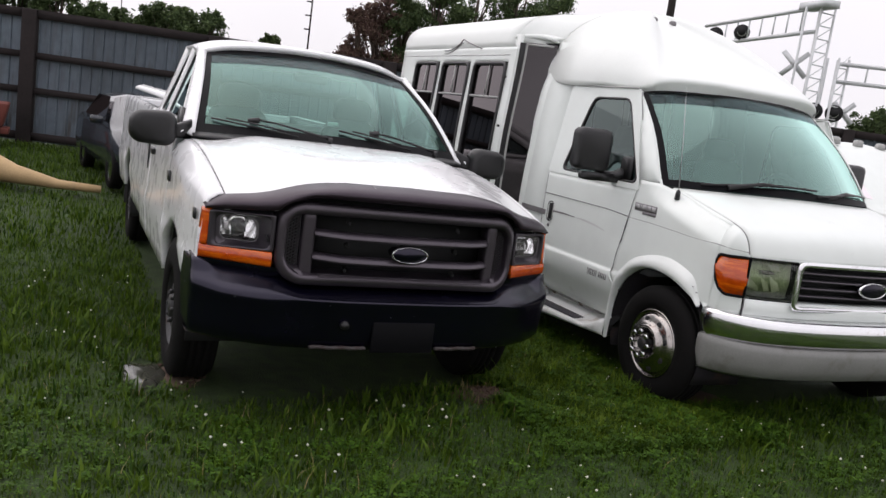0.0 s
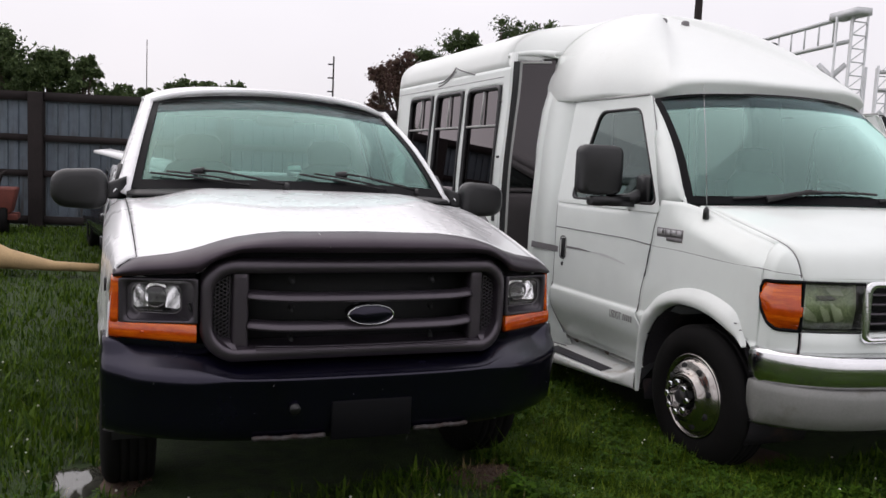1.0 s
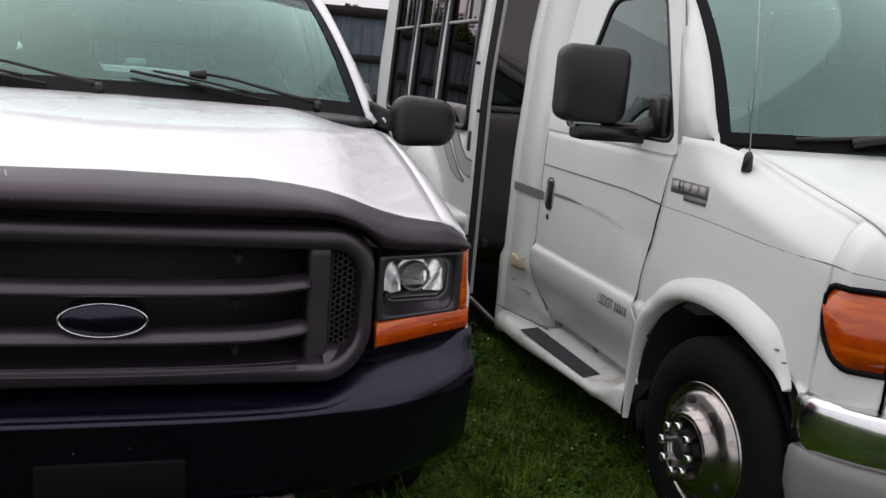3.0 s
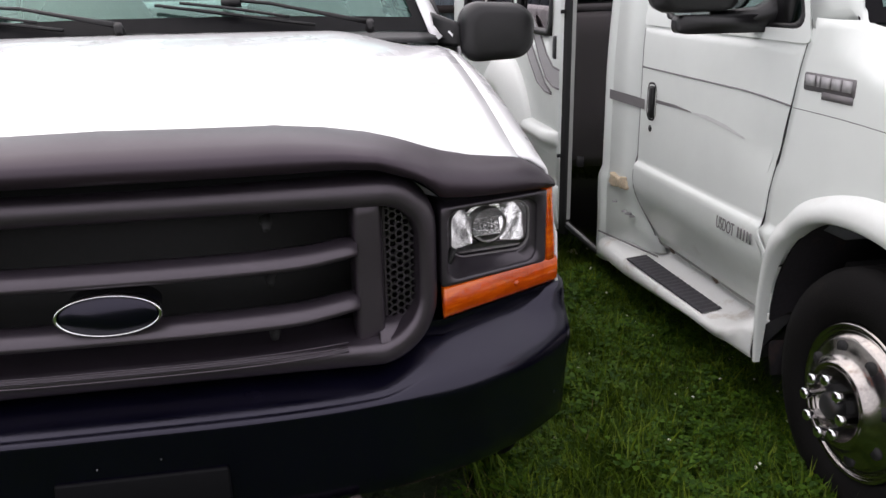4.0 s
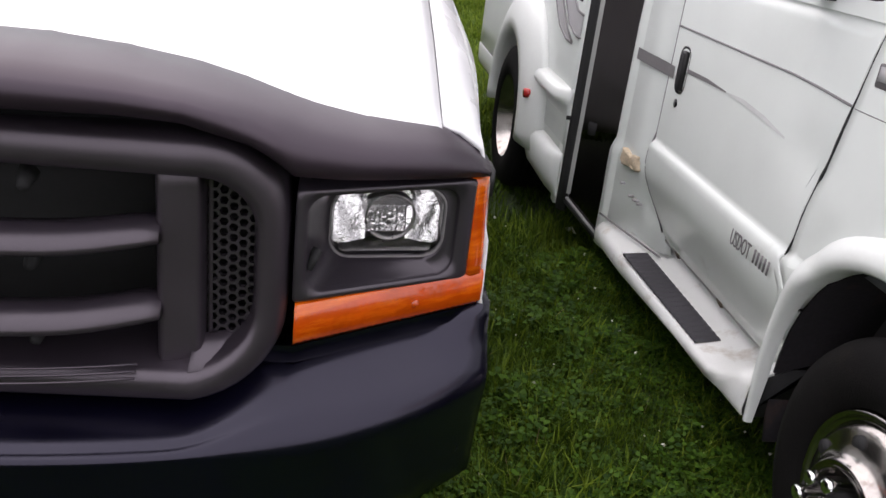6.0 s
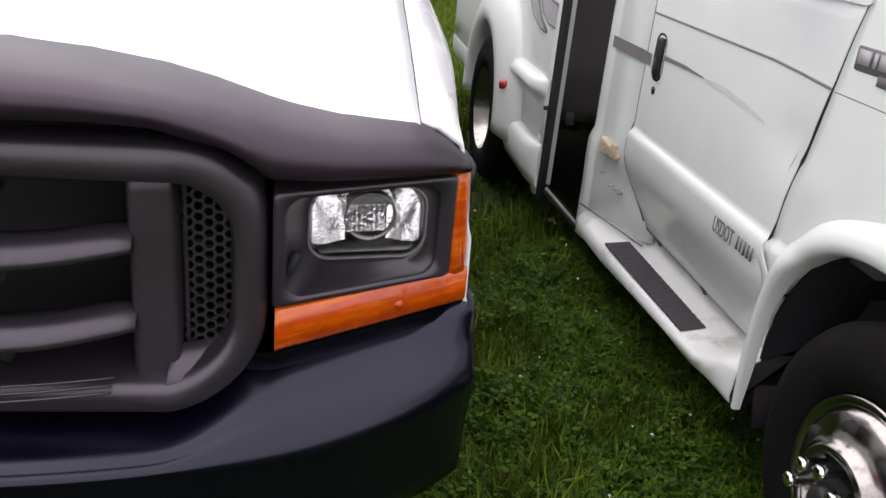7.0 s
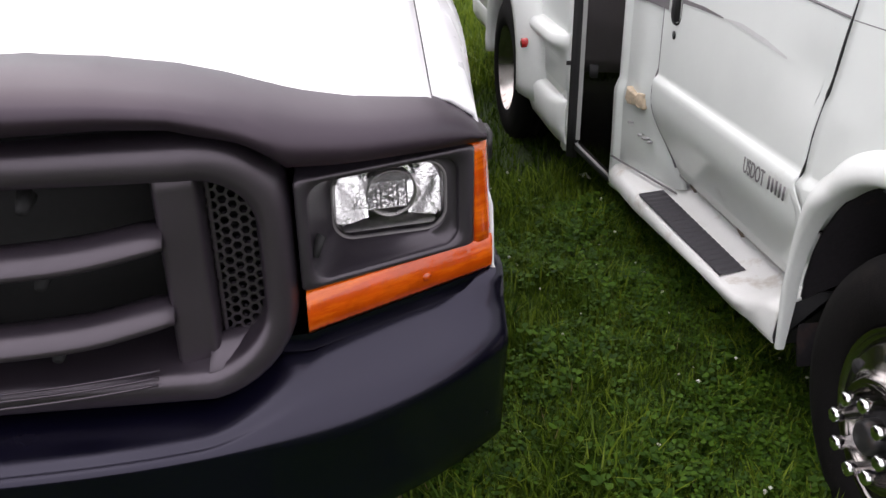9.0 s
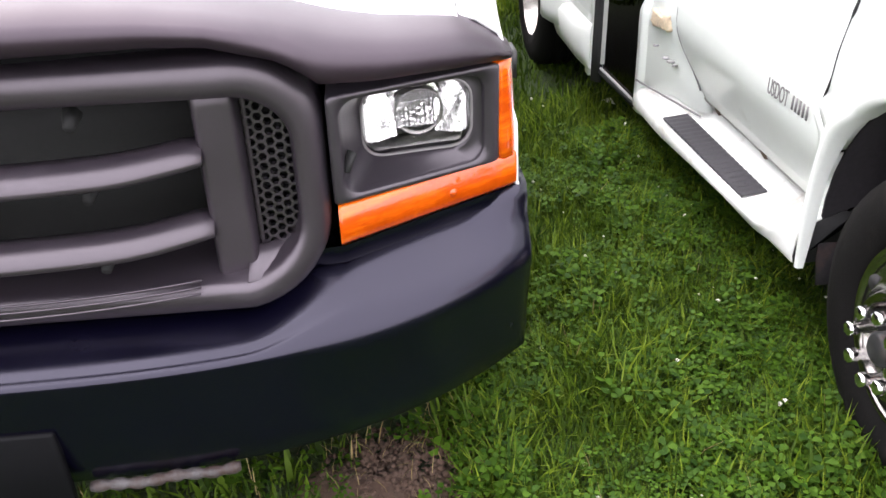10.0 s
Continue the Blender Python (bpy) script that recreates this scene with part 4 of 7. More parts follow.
for s in (1, -1):
    flank("front_fender", -0.172, 0.671, 24, fender_top, s)
    door = flank("cab_door", 0.678, 1.735, 26, lambda y: 1.265, s)
    # panel between the cab door and the entrance, leaning in towards the top, with a bulged lower end
    rows = []
    for z in sorted(frange(0.15, 2.27, 28) + [0.52, 0.55, 0.575, 0.60, 0.62]):
        yf = 1.745 if z > 0.66 else 1.61 + 0.135 * math.sqrt(max(0.0, 1 - ((0.66 - max(z, 0.335)) / 0.33) ** 2)) + 0.36 * ss(0.30, 0.285, z)
        lean = 0.10 * ss(1.85, 2.3, z)
        xa, b = cab_x(1.7, z) - lean, 0.012 * ss(0.605, 0.55, z)
        xb = 1.005 - 0.02 * ss(1.0, 1.7, z) - 0.03 * ss(1.6, 2.0, z) - lean
        yr = 2.12 - 0.04 * ss(1.0, 2.0, z) - 0.02 * ss(0.62, 0.3, z)
        rows.append([(BX - s * (xa - 0.03), yf - 0.004, z), (BX - s * (xa - 0.004), yf, z), (BX - s * (xa * 0.6 + xb * 0.4 - 0.006 + b * 0.35), yf * 0.55 + yr * 0.45, z), (BX - s * (xb - 0.006 + b), yr - 0.075, z), (BX - s * (xb - 0.010 + b), yr - 0.068, z), (BX - s * (xb - 0.006 + b), yr - 0.06, z), (BX - s * (xb + 0.002 + b), yr - 0.02, z), (BX - s * (xb + 0.004 + b), yr + 0.01 + b * 0.8, z), (BX - s * (xb - 0.02), yr + 0.016 + b * 0.8, z), (BX - s * (xb - 0.06), yr + 0.006, z)])
    part("rear_pillar", grid(rows), BUSWHITE, bus, thick=0.008)
    seam = []
    for z in frange(0.375, 1.25, 26):
        yf = 1.74 if z > 0.66 else 1.604 + 0.135 * math.sqrt(max(0.0, 1 - ((0.66 - z) / 0.33) ** 2))
        seam.append((BX - s * (cab_x(1.7, z) + 0.001), yf, z))
    part("door_seam", tube(seam, 0.0035, 5), DECAL, bus)
    part("base_joint", tube([(BX - s * (0.93 + 0.25 * (y - 1.62)), y, 0.293) for y in frange(1.63, 2.06, 6)], 0.004, 5), DECAL, bus)
    # window frame of the cab door, leaning in with the flank
    P = lambda y, z, s=s: (BX - s * cab_x(y, z), y, z)  # noqa: E731
    outer = [P(0.605, 1.262), P(1.745, 1.262), P(1.745, 1.93), P(0.90, 1.93)]
    hole = [P(0.635, 1.30), P(1.58, 1.29), P(1.43, 1.86), P(0.985, 1.865)]
    part("door_frame", ring(quad_loop(outer, 0.03), quad_loop(hole, 0.07)), BUSWHITE, door, thick=0.02, smooth=False)
    part("window_seal", ring(quad_loop(hole, 0.07), [tuple(Vector(p) * 0.95 + sum((Vector(q) for q in hole), Vector()) / 4 * 0.05) for p in quad_loop(hole, 0.07)]), PLASTIC, door, thick=0.02)
    part("door_window", face(quad_loop(hole, 0.07)), SIDEGLASS, door)
    part("vent_trim", capped([[(BX - s * (cab_x(y, z) + 0.012 * k), y + u, z + v) for u, v in rounded(0.12, h, 0.02)] for k, y, z, h in ((-1, 0.80, 1.39, 0.17), (1, 0.80, 1.385, 0.15))]), PLASTIC, door)
    part("frame_seam", tube([P(0.899, 1.925), P(0.807, 1.72), P(0.674, 1.42), P(0.622, 1.30)], 0.0035, 5), DECAL, door)
    # large rectangular mirror on an arm
    mirror = part("door_mirror", capped([[(BX - s * (1.225 + u * q), y, 1.486 + v * q) for u, v in rounded(0.275, 0.283, 0.05)] for y, q in ((0.84, 0.8), (0.85, 0.95), (0.89, 1.0), (0.93, 0.97))]), PLASTIC, bus, "tall black rectangular door mirror")
    part("spot_mirror", capped([[(BX - s * (1.13 + u), y, 1.31 + v) for u, v in rounded(0.30, 0.055, 0.02)] for y in (0.85, 0.92)]), PLASTIC, mirror)
    part("mirror_arm", tube([(BX - s * 1.16, 0.90, 1.32), (BX - s * 1.02, 0.88, 1.325), (BX - s * 0.93, 0.83, 1.36)], [0.025, 0.035, 0.06], 8), PLASTIC, mirror)
    pan = part("handle_pan", capped([[(BX - s * (1.0 + d), 1.63 + u * q, 0.965 + v * q) for u, v in rounded(0.085, 0.155, 0.035)] for d, q in ((-0.01, 1.0), (0.006, 1.0), (0.002, 0.8))]), DARK, door)
    part("handle", box((BX - s * 1.012, 1.615, 0.965), (0.02, 0.035, 0.13)), PLASTIC, pan, bevel=0.008)
    part("key_lock", tube([(BX - s * 0.99, 1.63, 0.855), (BX - s * 1.006, 1.63, 0.855)], 0.014, 12), PLASTIC, door)
    part("crease_line", tube([(BX - s * (cab_x(y, 1.09) + 0.0045), y, 1.095 - 0.014 * ss(0.9, 0.67, y)) for y in frange(0.668, 1.73, 9)], 0.0035, 5), DECAL, door)
    if s == 1:
        # the dark gap at the door's front edge, prised open below the crease
        gap = ((1.30, 0.0030), (1.20, 0.0030), (1.10, 0.0042), (1.06, 0.0058), (1.00, 0.0064), (0.95, 0.0058), (0.925, 0.0066), (0.905, 0.0080), (0.890, 0.0050), (0.878, 0.0036), (0.80, 0.0038), (0.74, 0.0034), (0.69, 0.0028))
        part("door_gap", tube([(BX - cab_x(door_line(z), z) - 0.0012, door_line(z), z) for z, r in gap], [r for z, r in gap], 8), DARK, door)
        part("bent_edge", tube([(BX - cab_x(y, z) + 0.002, y, z) for y, z in ((0.700, 1.075), (0.722, 1.05), (0.732, 1.01), (0.734, 0.985))], [0.003, 0.006, 0.005, 0.002], 6), DECAL_PALE, door)
    # wheel arch lip
    rows = []
    for k in range(45):
        a = radians(-24 + 161 * k / 44)
        if a > 0:
            c2 = math.cos(a)
            ey = ARCH_Y + 0.02 + (0.395 if c2 > 0 else 0.55) * c2
            ez = 0.40 + 0.40 * ((1 - abs(c2) ** 2.4) ** 0.417 if c2 > 0 else math.sin(a))
            nrm = Vector((c2 / (0.395 if c2 > 0 else 0.55), math.sin(a) / 0.40)).normalized()
        else:
            ey, ez, nrm = ARCH_Y + 0.415, 0.40 + 0.155 * a / radians(24), Vector((1.0, 0.0))
        w = (0.32 + 0.68 * ss(2, 55, math.degrees(a))) * (1 + 0.35 * ss(65, 105, math.degrees(a))) * (1 - 0.88 * ss(118, 138, math.degrees(a)))
        f = 1.0 if a > 0 else 1.0 - 0.5 * a / radians(-24)
        rows.append([(BX - s * (cab_x(ey + q * w * nrm.x, max(0.6, ez)) + d * f * (0.4 + 0.6 * w)), ey + q * w * nrm.x, max(0.245, ez + q * w * nrm.y)) for q, d in ((0.0, -0.03), (0.001, 0.018), (0.010, 0.034), (0.030, 0.038), (0.055, 0.028), (0.078, 0.004), (0.084, -0.01))])
    arch = part("wheel_arch_lip", grid(rows), FIBRE, bus, "moulded white wheel arch lip")
    if s == 1:
        for k, a in enumerate((60, 55, 52, 47)):
            part("lip_chip", box((BX - cab_x(0, 0.7) - 0.014, ARCH_Y - 0.56 * math.cos(radians(a + 2)), 0.412 + 0.468 * math.sin(radians(a))), (0.010, 0.010, 0.004)), DECAL, arch)
    part("wheel_well", grid([[(BX - s * x, ARCH_Y + 0.445 * math.cos(radians(a)), 0.39 + 0.455 * math.sin(radians(a))) for a in range(-25, 206, 10)] for x in (0.97, 0.6)]), WELL, bus, thick=0.01)
    chrome_wheel(bus, (BX - s * 1.03, 0.192, 0.352), -s, 0.365)
    chrome_wheel(bus, (BX - s * 1.235, REAR_Y, 0.365), -s, dished=True)
    part("wheel", tyre_mesh((BX - s * 0.98, REAR_Y, 0.365), -s, 0.37, 0.2), RUBBER, bus)
    # running board with grip mat
    rows = []
    for y in frange(0.70, 2.03, 19):
        e = 0.12 * ss(0.98, 0.70, y) ** 1.4
        g = 0.006 * ss(0.8, 1.9, y)
        f = min(1.0, max(0.0, (1.75 - y) / 1.05))
        h = 0.016 * ss(1.80, 1.98, y)
        rows.append([(BX - s * x, y, z) for x, z in ((0.862, 0.395 + e * 0.2), (0.866, 0.335 + e * 0.4 + h), (0.880, 0.300 + e * 0.8 + h), (0.925, 0.276 + e + h), (1.02 + g, 0.258 + e * 0.8 + h * 0.4), (1.034 + g - 0.008 * f, 0.252 + e * 0.7), (1.044 + g - 0.012 * f, 0.236 + e * 0.3), (1.043 + g - 0.015 * f, 0.20 + 0.055 * f), (1.03 - 0.015 * f, 0.18 + 0.07 * f), (0.93, 0.19 + 0.065 * f))])
    end_row = [tuple(p) for p in rows[0]]
    step = part("running_board", grid(rows), BOARD, bus, "white moulded running board", thick=0.008)
    rows = []
    for k, y in enumerate(frange(1.05, 1.70, 40)):
        rows.append([(BX - s * x, y, 0.270 + 0.0025 * (k % 2) + dz) for x, dz in ((0.938 + 0.02 * (y - 1.05), 0.004), (0.940 + 0.02 * (y - 1.05), 0.0085), (1.018 + 0.04 * (y - 1.05), -0.0005), (1.020 + 0.04 * (y - 1.05), -0.006))])
    part("board_end", face([(x, y - 0.006, z) for x, y, z in end_row]), DARK, step, thick=0.006)
    part("grip_mat", grid(rows), MATGRIP, step, "black ribbed grip strip", smooth=False)
    part("door_sill", tube([(BX - s * 0.909, y, 0.352 + 0.002 * math.sin(y * 30)) for y in frange(0.90, 1.66, 9)], 0.009, 6), TRIM, bus)
    part("sill_gap", tube([(BX - s * (0.9145 + 0.001 * math.sin(y * 41)), y, 0.3615 + 0.0015 * math.sin(y * 57)) for y in frange(0.80, 1.67, 30)], [0.0028 + 0.0016 * math.sin(k * 1.7) ** 2 for k in range(30)], 5), GRIME, bus)
    for y in (1.16, 1.53):
        part("rust_spot", tube([(BX - s * 0.911, y + q, 0.352 + 0.003 * math.sin(q * 90)) for q in (-0.03, -0.01, 0.015, 0.035)], [0.004, 0.0124, 0.0122, 0.004], 6), GRIME, bus)

rnd = random.Random(5)
for k in range(12):
    y = rnd.uniform(1.08, 1.95)
    x = rnd.uniform(0.945, 1.015)
    part("board_stain", box((BX - x, y, 0.2745 - 0.15 * (x - 0.935)), (rnd.uniform(0.004, 0.010), rnd.uniform(0.006, 0.022), 0.003), rot=Euler((0, 0, rnd.uniform(0, 3))).to_matrix()), GRIME, bus)

# underbody and floor
part("underbody", box((BX, 2.4, 0.45), (1.5, 4.6, 0.25)), DARK, bus)
part("cab_floor", box((BX, 1.1, 0.75), (1.85, 1.3, 0.05)), DASH, bus)

# hood


def bhood(x, t):
    """Hood skin: t 0 at the rolled front edge, 1 at the windscreen."""
    u = (x - BX) / 0.93
    yf, yr = nose_y(x) + 0.004, 0.06 + 0.36 * u * u
    d = (yr - yf) * t * t
    z = 1.040 + 0.118 * (1 - math.exp(-d / 0.036)) + (0.187 - 0.022 * u * u) * t * t - 0.010 * u * u
    return (x + 0.035 * u ** 3 * t * t, yf + d, z)


def nose_y(x):
    u = min(1.0, abs(x - BX) / 1.0)
    return -0.435 + 0.10 * u * u + 0.14 * u ** 8


rows = []
for x in frange(BX - 0.864, BX + 0.864, 41):
    f = bhood(x, 0)
    rows.append([(f[0], f[1] + 0.02, f[2] - 0.008), (f[0], f[1] + 0.002, f[2] - 0.006)] + [bhood(x, t) for t in frange(0, 1, 24)])
part("hood", grid(rows), BUSWHITE, bus, thick=0.01)
# nose: lamps, grille, valance
part("nose_panel", grid([[(x, nose_y(x) + d, z) for d, z in ((0.06, 0.62), (0.0, 0.66), (-0.012, 0.72), (-0.008, 0.775), (0.03, 0.788))] for x in frange(BX - 0.857, BX + 0.857, 41)]), BUSWHITE, bus, thick=0.008)
part("hood_lip", grid([[(x, nose_y(x) + d, z) for d, z in ((0.04, 1.015), (0.004, 1.018), (0.0, 1.03), (0.02, 1.042))] for x in frange(BX - 0.857, BX + 0.857, 41)]), BUSWHITE, bus, thick=0.006)


def corner(t):
    """Plan of the fender's nose from the head lamp (0) round to the flank (1)."""
    x = 0.862 + 0.101 * min(1.0, t / 0.66)
    y = nose_y(BX - x) if t < 0.66 else nose_y(BX - 0.972) + 0.055 * (t - 0.66) / 0.34
    return x + 0.004 * ss(0.66, 1, t), y


def seam_point(s, y):
    """The hood's edge at y."""
    yf = nose_y(BX - 0.868) + 0.004
    return bhood(BX - s * 0.868, math.sqrt(max(0.0, y - yf) / (0.06 + 0.36 * (0.868 / 0.93) ** 2 - yf)))


for s in (1, -1):
    rows = []
    for y in frange(-0.17, 0.37, 18):
        a = seam_point(s, y)
        z = fender_top(y)
        b = (BX - s * (cab_x(y, z) - 0.088 * ss(0.56, 0.25, y)), y, z - 0.004)
        rows.append([a] + [(a[0] + (b[0] - a[0]) * q, a[1] + (b[1] - a[1]) * q, a[2] + (b[2] - a[2]) * q + 0.006 * math.sin(math.pi * q)) for q in (0.25, 0.5, 0.75, 1.0)])
    part("fender_top", grid(rows), BUSWHITE, bus, thick=0.008)
    # the fender's nose rolls from the lamp up and in to the hood's edge
    rows = []
    for t in frange(0, 1, 21):
        x, y = corner(t)
        o = ss(0.5, 0.9, t)
        col = [(BX - s * (x - (0.007 + k) * o), y + (0.007 + k) * (1 - o), z) for z, k in ((0.655, 0.03), (0.665, 0.0), (0.72, -0.006), (0.785, -0.003), (0.90, 0.0), (1.015, -0.003), (1.035, -0.003))]
        foot, top = Vector(col[-1]), Vector(seam_point(s, nose_y(BX - 0.868) + 0.004 + 0.141 * t ** 1.5))
        for w in (0.12, 0.25, 0.38, 0.5, 0.62, 0.75, 0.88, 1.0):
            c, e = 1 - math.cos(w * math.pi / 2), math.sin(w * math.pi / 2)
            col.append((foot.x + (top.x - foot.x) * c, foot.y + (top.y - foot.y) * c, foot.z + (top.z - foot.z) * e))
        rows.append(col)
    zs = [0.655, 0.665, 0.72, 0.785, 0.90, 1.015, 1.035] + frange(1.055, fender_top(-0.165), 7)
    rows.append([(BX - s * (cab_x(-0.165, z) - 0.0015 - 0.10 * ss(fender_top(-0.165) - 0.12, fender_top(-0.165) + 0.03, z)), -0.165, z) for z in zs] + [seam_point(s, -0.165)])
    part("fender_nose", grid(rows), BUSWHITE, bus, thick=0.006)
    line = [(BX - s * (cab_x(y, 1.07) + 0.0025), y, 1.078 - 0.018 * ss(0.5, -0.1, y)) for y in frange(0.655, -0.155, 12)]
    for t in frange(0.95, 0.03, 10):
        x, y = corner(t)
        o = ss(0.5, 0.9, t)
        line.append((BX - s * (x - 0.003 * o), y + 0.003 * (1 - o), 1.044 + 0.014 * t))
    part("crease_line", tube(line, 0.0024, 5), DECAL, bus)
part("nose_back", grid([[(x, nose_y(x) + 0.09, z) for z in (0.70, 1.03)] for x in frange(BX - 0.95, BX + 0.95, 31)]), DARK, bus, thick=0.01)
for s in (1, -1):
    def lampface(x0, x1, z0, z1, d):
        return [[(BX - s * x, nose_y(BX - s * x) + d + k, z) for z, k in ((z0, 0.03), (z0 + 0.01, 0.0), ((z0 + z1) / 2, -0.012), (z1 - 0.01, 0.0), (z1, 0.03))] for x in frange(x0, x1, 9)]
    lamp = part("head_lamp", grid(lampface(0.575, 0.853, 0.79, 1.012, 0.0)), AGED, bus, "clear lens head lamp with clouded bowl")
    part("lamp_bowl", grid(lampface(0.57, 0.855, 0.785, 1.015, 0.055)), CLOUDY, lamp)
    # facets whose pale colour and outline stand for the sky's reflection
    for (x0, a0, b0), (x1, a1, b1) in (((0.842, 0.842, 0.920), (0.762, 0.828, 0.925)), ((0.756, 0.832, 0.905), (0.712, 0.838, 0.900)), ((0.706, 0.830, 0.918), (0.650, 0.848, 0.908)), ((0.735, 0.960, 0.985), (0.655, 0.955, 0.992))):
        part("reflector", grid([[(BX - s * (x0 + (x1 - x0) * f), nose_y(BX - s * x0) + 0.006 + 0.036 * q + 0.0016 * math.sin(f * 7 + q * 3), lerp((a0,), (a1,), f)[0] * (1 - q) + lerp((b0,), (b1,), f)[0] * q) for q in frange(0, 1, 5)] for f in frange(0, 1, 7)]), FACET, lamp, "lamp facet, sky reflection put into its pale colour")
    part("bulb_shield", grid(lampface(0.70, 0.775, 0.925, 0.952, 0.022)), DECAL, lamp)
    part("lamp_gasket", tube([(BX - s * x, nose_y(BX - s * x) + 0.006, z) for x, z in [(x, 1.018) for x in frange(0.57, 0.86, 6)] + [(0.857, 0.90)] + [(x, 0.782) for x in frange(0.86, 0.57, 6)]], 0.008, 6), DARK, lamp)
    # amber lens that wraps round the corner, its lower end cut off round
    rows, rim_low, rim_top = [], [], []
    for t in frange(0, 1, 15):
        x, y = corner(t)
        z0, z1 = 0.79 + 0.085 * ss(0.50, 1.05, t) + 0.05 * ss(0.9, 1.0, t), 1.012 - 0.008 * t - 0.03 * ss(0.9, 1.0, t)
        o = ss(0.5, 0.9, t)
        rows.append([(BX - s * (x + k * o), y - k * (1 - o), z) for z, k in ((z0, -0.03), (z0 + 0.008, 0.0), (z0 * 0.55 + z1 * 0.45, 0.012), (z0 * 0.5 + z1 * 0.5, 0.007), (z1 - 0.008, 0.0), (z1, -0.03))])
        rim_low.append((BX - s * (x + 0.002 * o), y - 0.002 * (1 - o), z0 - 0.002))
        rim_top.append((BX - s * (x + 0.002 * o), y - 0.002 * (1 - o), z1 + 0.002))
    signal = part("turn_signal", grid(rows), AMBER, bus, "amber corner turn signal lens", thick=0.008)
    part("signal_gasket", tube(rim_low + rim_top[::-1] + rim_low[:1], 0.0095, 6), DULL_BLACK, signal)
    part("lamp_gasket", tube([(BX - s * 0.857, nose_y(BX - s * 0.859) - 0.008, z) for z in frange(0.665, 0.785, 3)], 0.0035, 6), DECAL, bus)
    part("hood_seam", tube([tuple(Vector(bhood(BX - s * 0.868, t)) + Vector((-s * 0.002, -0.001, 0.0015))) for t in frange(0.0, 1.0, 24)], 0.0032, 5), DECAL, bus)
gr = part("grille", ring([(BX + u, nose_y(BX + u) - 0.03, 0.885 + v) for u, v in rounded(1.20, 0.29, 0.04)], [(BX + u, nose_y(BX + u) - 0.035, 0.885 + v) for u, v in rounded(1.14, 0.235, 0.03)]), CHROME, bus, "chrome-framed dark horizontal grille", thick=0.02)
for z in (0.825, 0.87, 0.915, 0.96):
    part("grille_bar", grid([[(x, nose_y(x) + d, z + h) for d, h in ((0.03, 0.01), (-0.015, 0.012), (-0.02, 0.0), (0.03, -0.008))] for x in frange(BX - 0.57, BX + 0.57, 21)]), BEZEL, gr)
part("oval_badge", capped([[(BX + 0.115 * q * math.cos(a), -0.47 - d, 0.89 + 0.048 * q * math.sin(a)) for a in (2 * math.pi * k / 32 for k in range(32))] for d, q in ((-0.03, 1), (0.0, 1), (0.004, 0.88))]), BUMPER, gr, "dark oval badge in a chrome ring")
part("badge_ring", grid([[(BX + 0.115 * q * math.cos(a), -0.47 - d, 0.89 + 0.048 * q * math.sin(a)) for a in (2 * math.pi * k / 32 for k in range(32))] for d, q in ((-0.01, 1.03), (0.004, 1.02), (0.008, 0.96), (0.003, 0.9))], close_v=True), CHROME, gr)

# chrome bumper over a grey valance


def bb_y(x):
    u = min(1.05, abs(x - BX) / 0.97)
    return -0.56 + 0.12 * u ** 2 + 0.17 * u ** 8


for nm, mat, sec, lab in (("front_bumper", CHROME, ((0.12, 0.690), (0.05, 0.689), (0.024, 0.684), (0.008, 0.672), (0.001, 0.655), (-0.002, 0.632), (-0.001, 0.605), (0.005, 0.580), (0.018, 0.552), (0.034, 0.536), (0.05, 0.528)), "dull chrome front bumper"), ("bumper_valance", VALANCE, ((0.04, 0.533), (0.014, 0.526), (0.006, 0.49), (0.014, 0.41), (0.045, 0.345), (0.12, 0.318)), "grey painted lower bumper cover")):
    rows = [[(x, bb_y(x) + d, z) for d, z in sec] for x in frange(BX - 0.98, BX + 0.98, 51)]
    for s, f in ((-1, 0), (1, 1)):
        tail = [[(BX + s * (0.985 + 0.008 * q - d * 0.5), bb_y(BX + 0.98) + 0.045 * q, z) for d, z in sec] for q in (1, 2)]
        rows = rows + tail if f else tail[::-1] + rows
    part(nm, grid(rows), mat, bus, lab, thick=0.006)

# windscreen and cap


def bscreen(u, v):
    b = (BX + 0.962 * u, 0.06 + 0.40 * u * u, 1.352 - 0.03 * u * u)
    t = (BX + 0.836 * u, 0.70 + 0.29 * u * u, 1.968 - 0.022 * u * u - 0.034 * u ** 6)
    p = lerp(b, t, v)
    return (p[0], p[1] - 0.04 * math.sin(math.pi * v), p[2] + 0.02 * math.sin(math.pi * v))


part("windscreen", grid([[bscreen(u, v) for v in frange(0, 1, 10)] for u in frange(-1, 1, 25)]), BUSSCREEN, bus, "large teal-tinted windscreen")
part("shade_band", grid([[tuple(Vector(bscreen(u, v)) + Vector((0, -0.003, 0.002))) for v in frange(0.855, 0.975, 4)] for u in frange(-0.955, 0.955, 25)]), BANDGLASS, bus, "darker shade band along the windscreen top")
part("windscreen_seal", ring([tuple(Vector(bscreen(u * 1.005, v)) + Vector((0, -0.004, 0.004))) for u, v in edge], [tuple(Vector(bscreen(u * 0.955, 0.06 + v * 0.915)) + Vector((0, -0.004, 0.004))) for u, v in edge]), DULL_BLACK, bus, "black windscreen border")
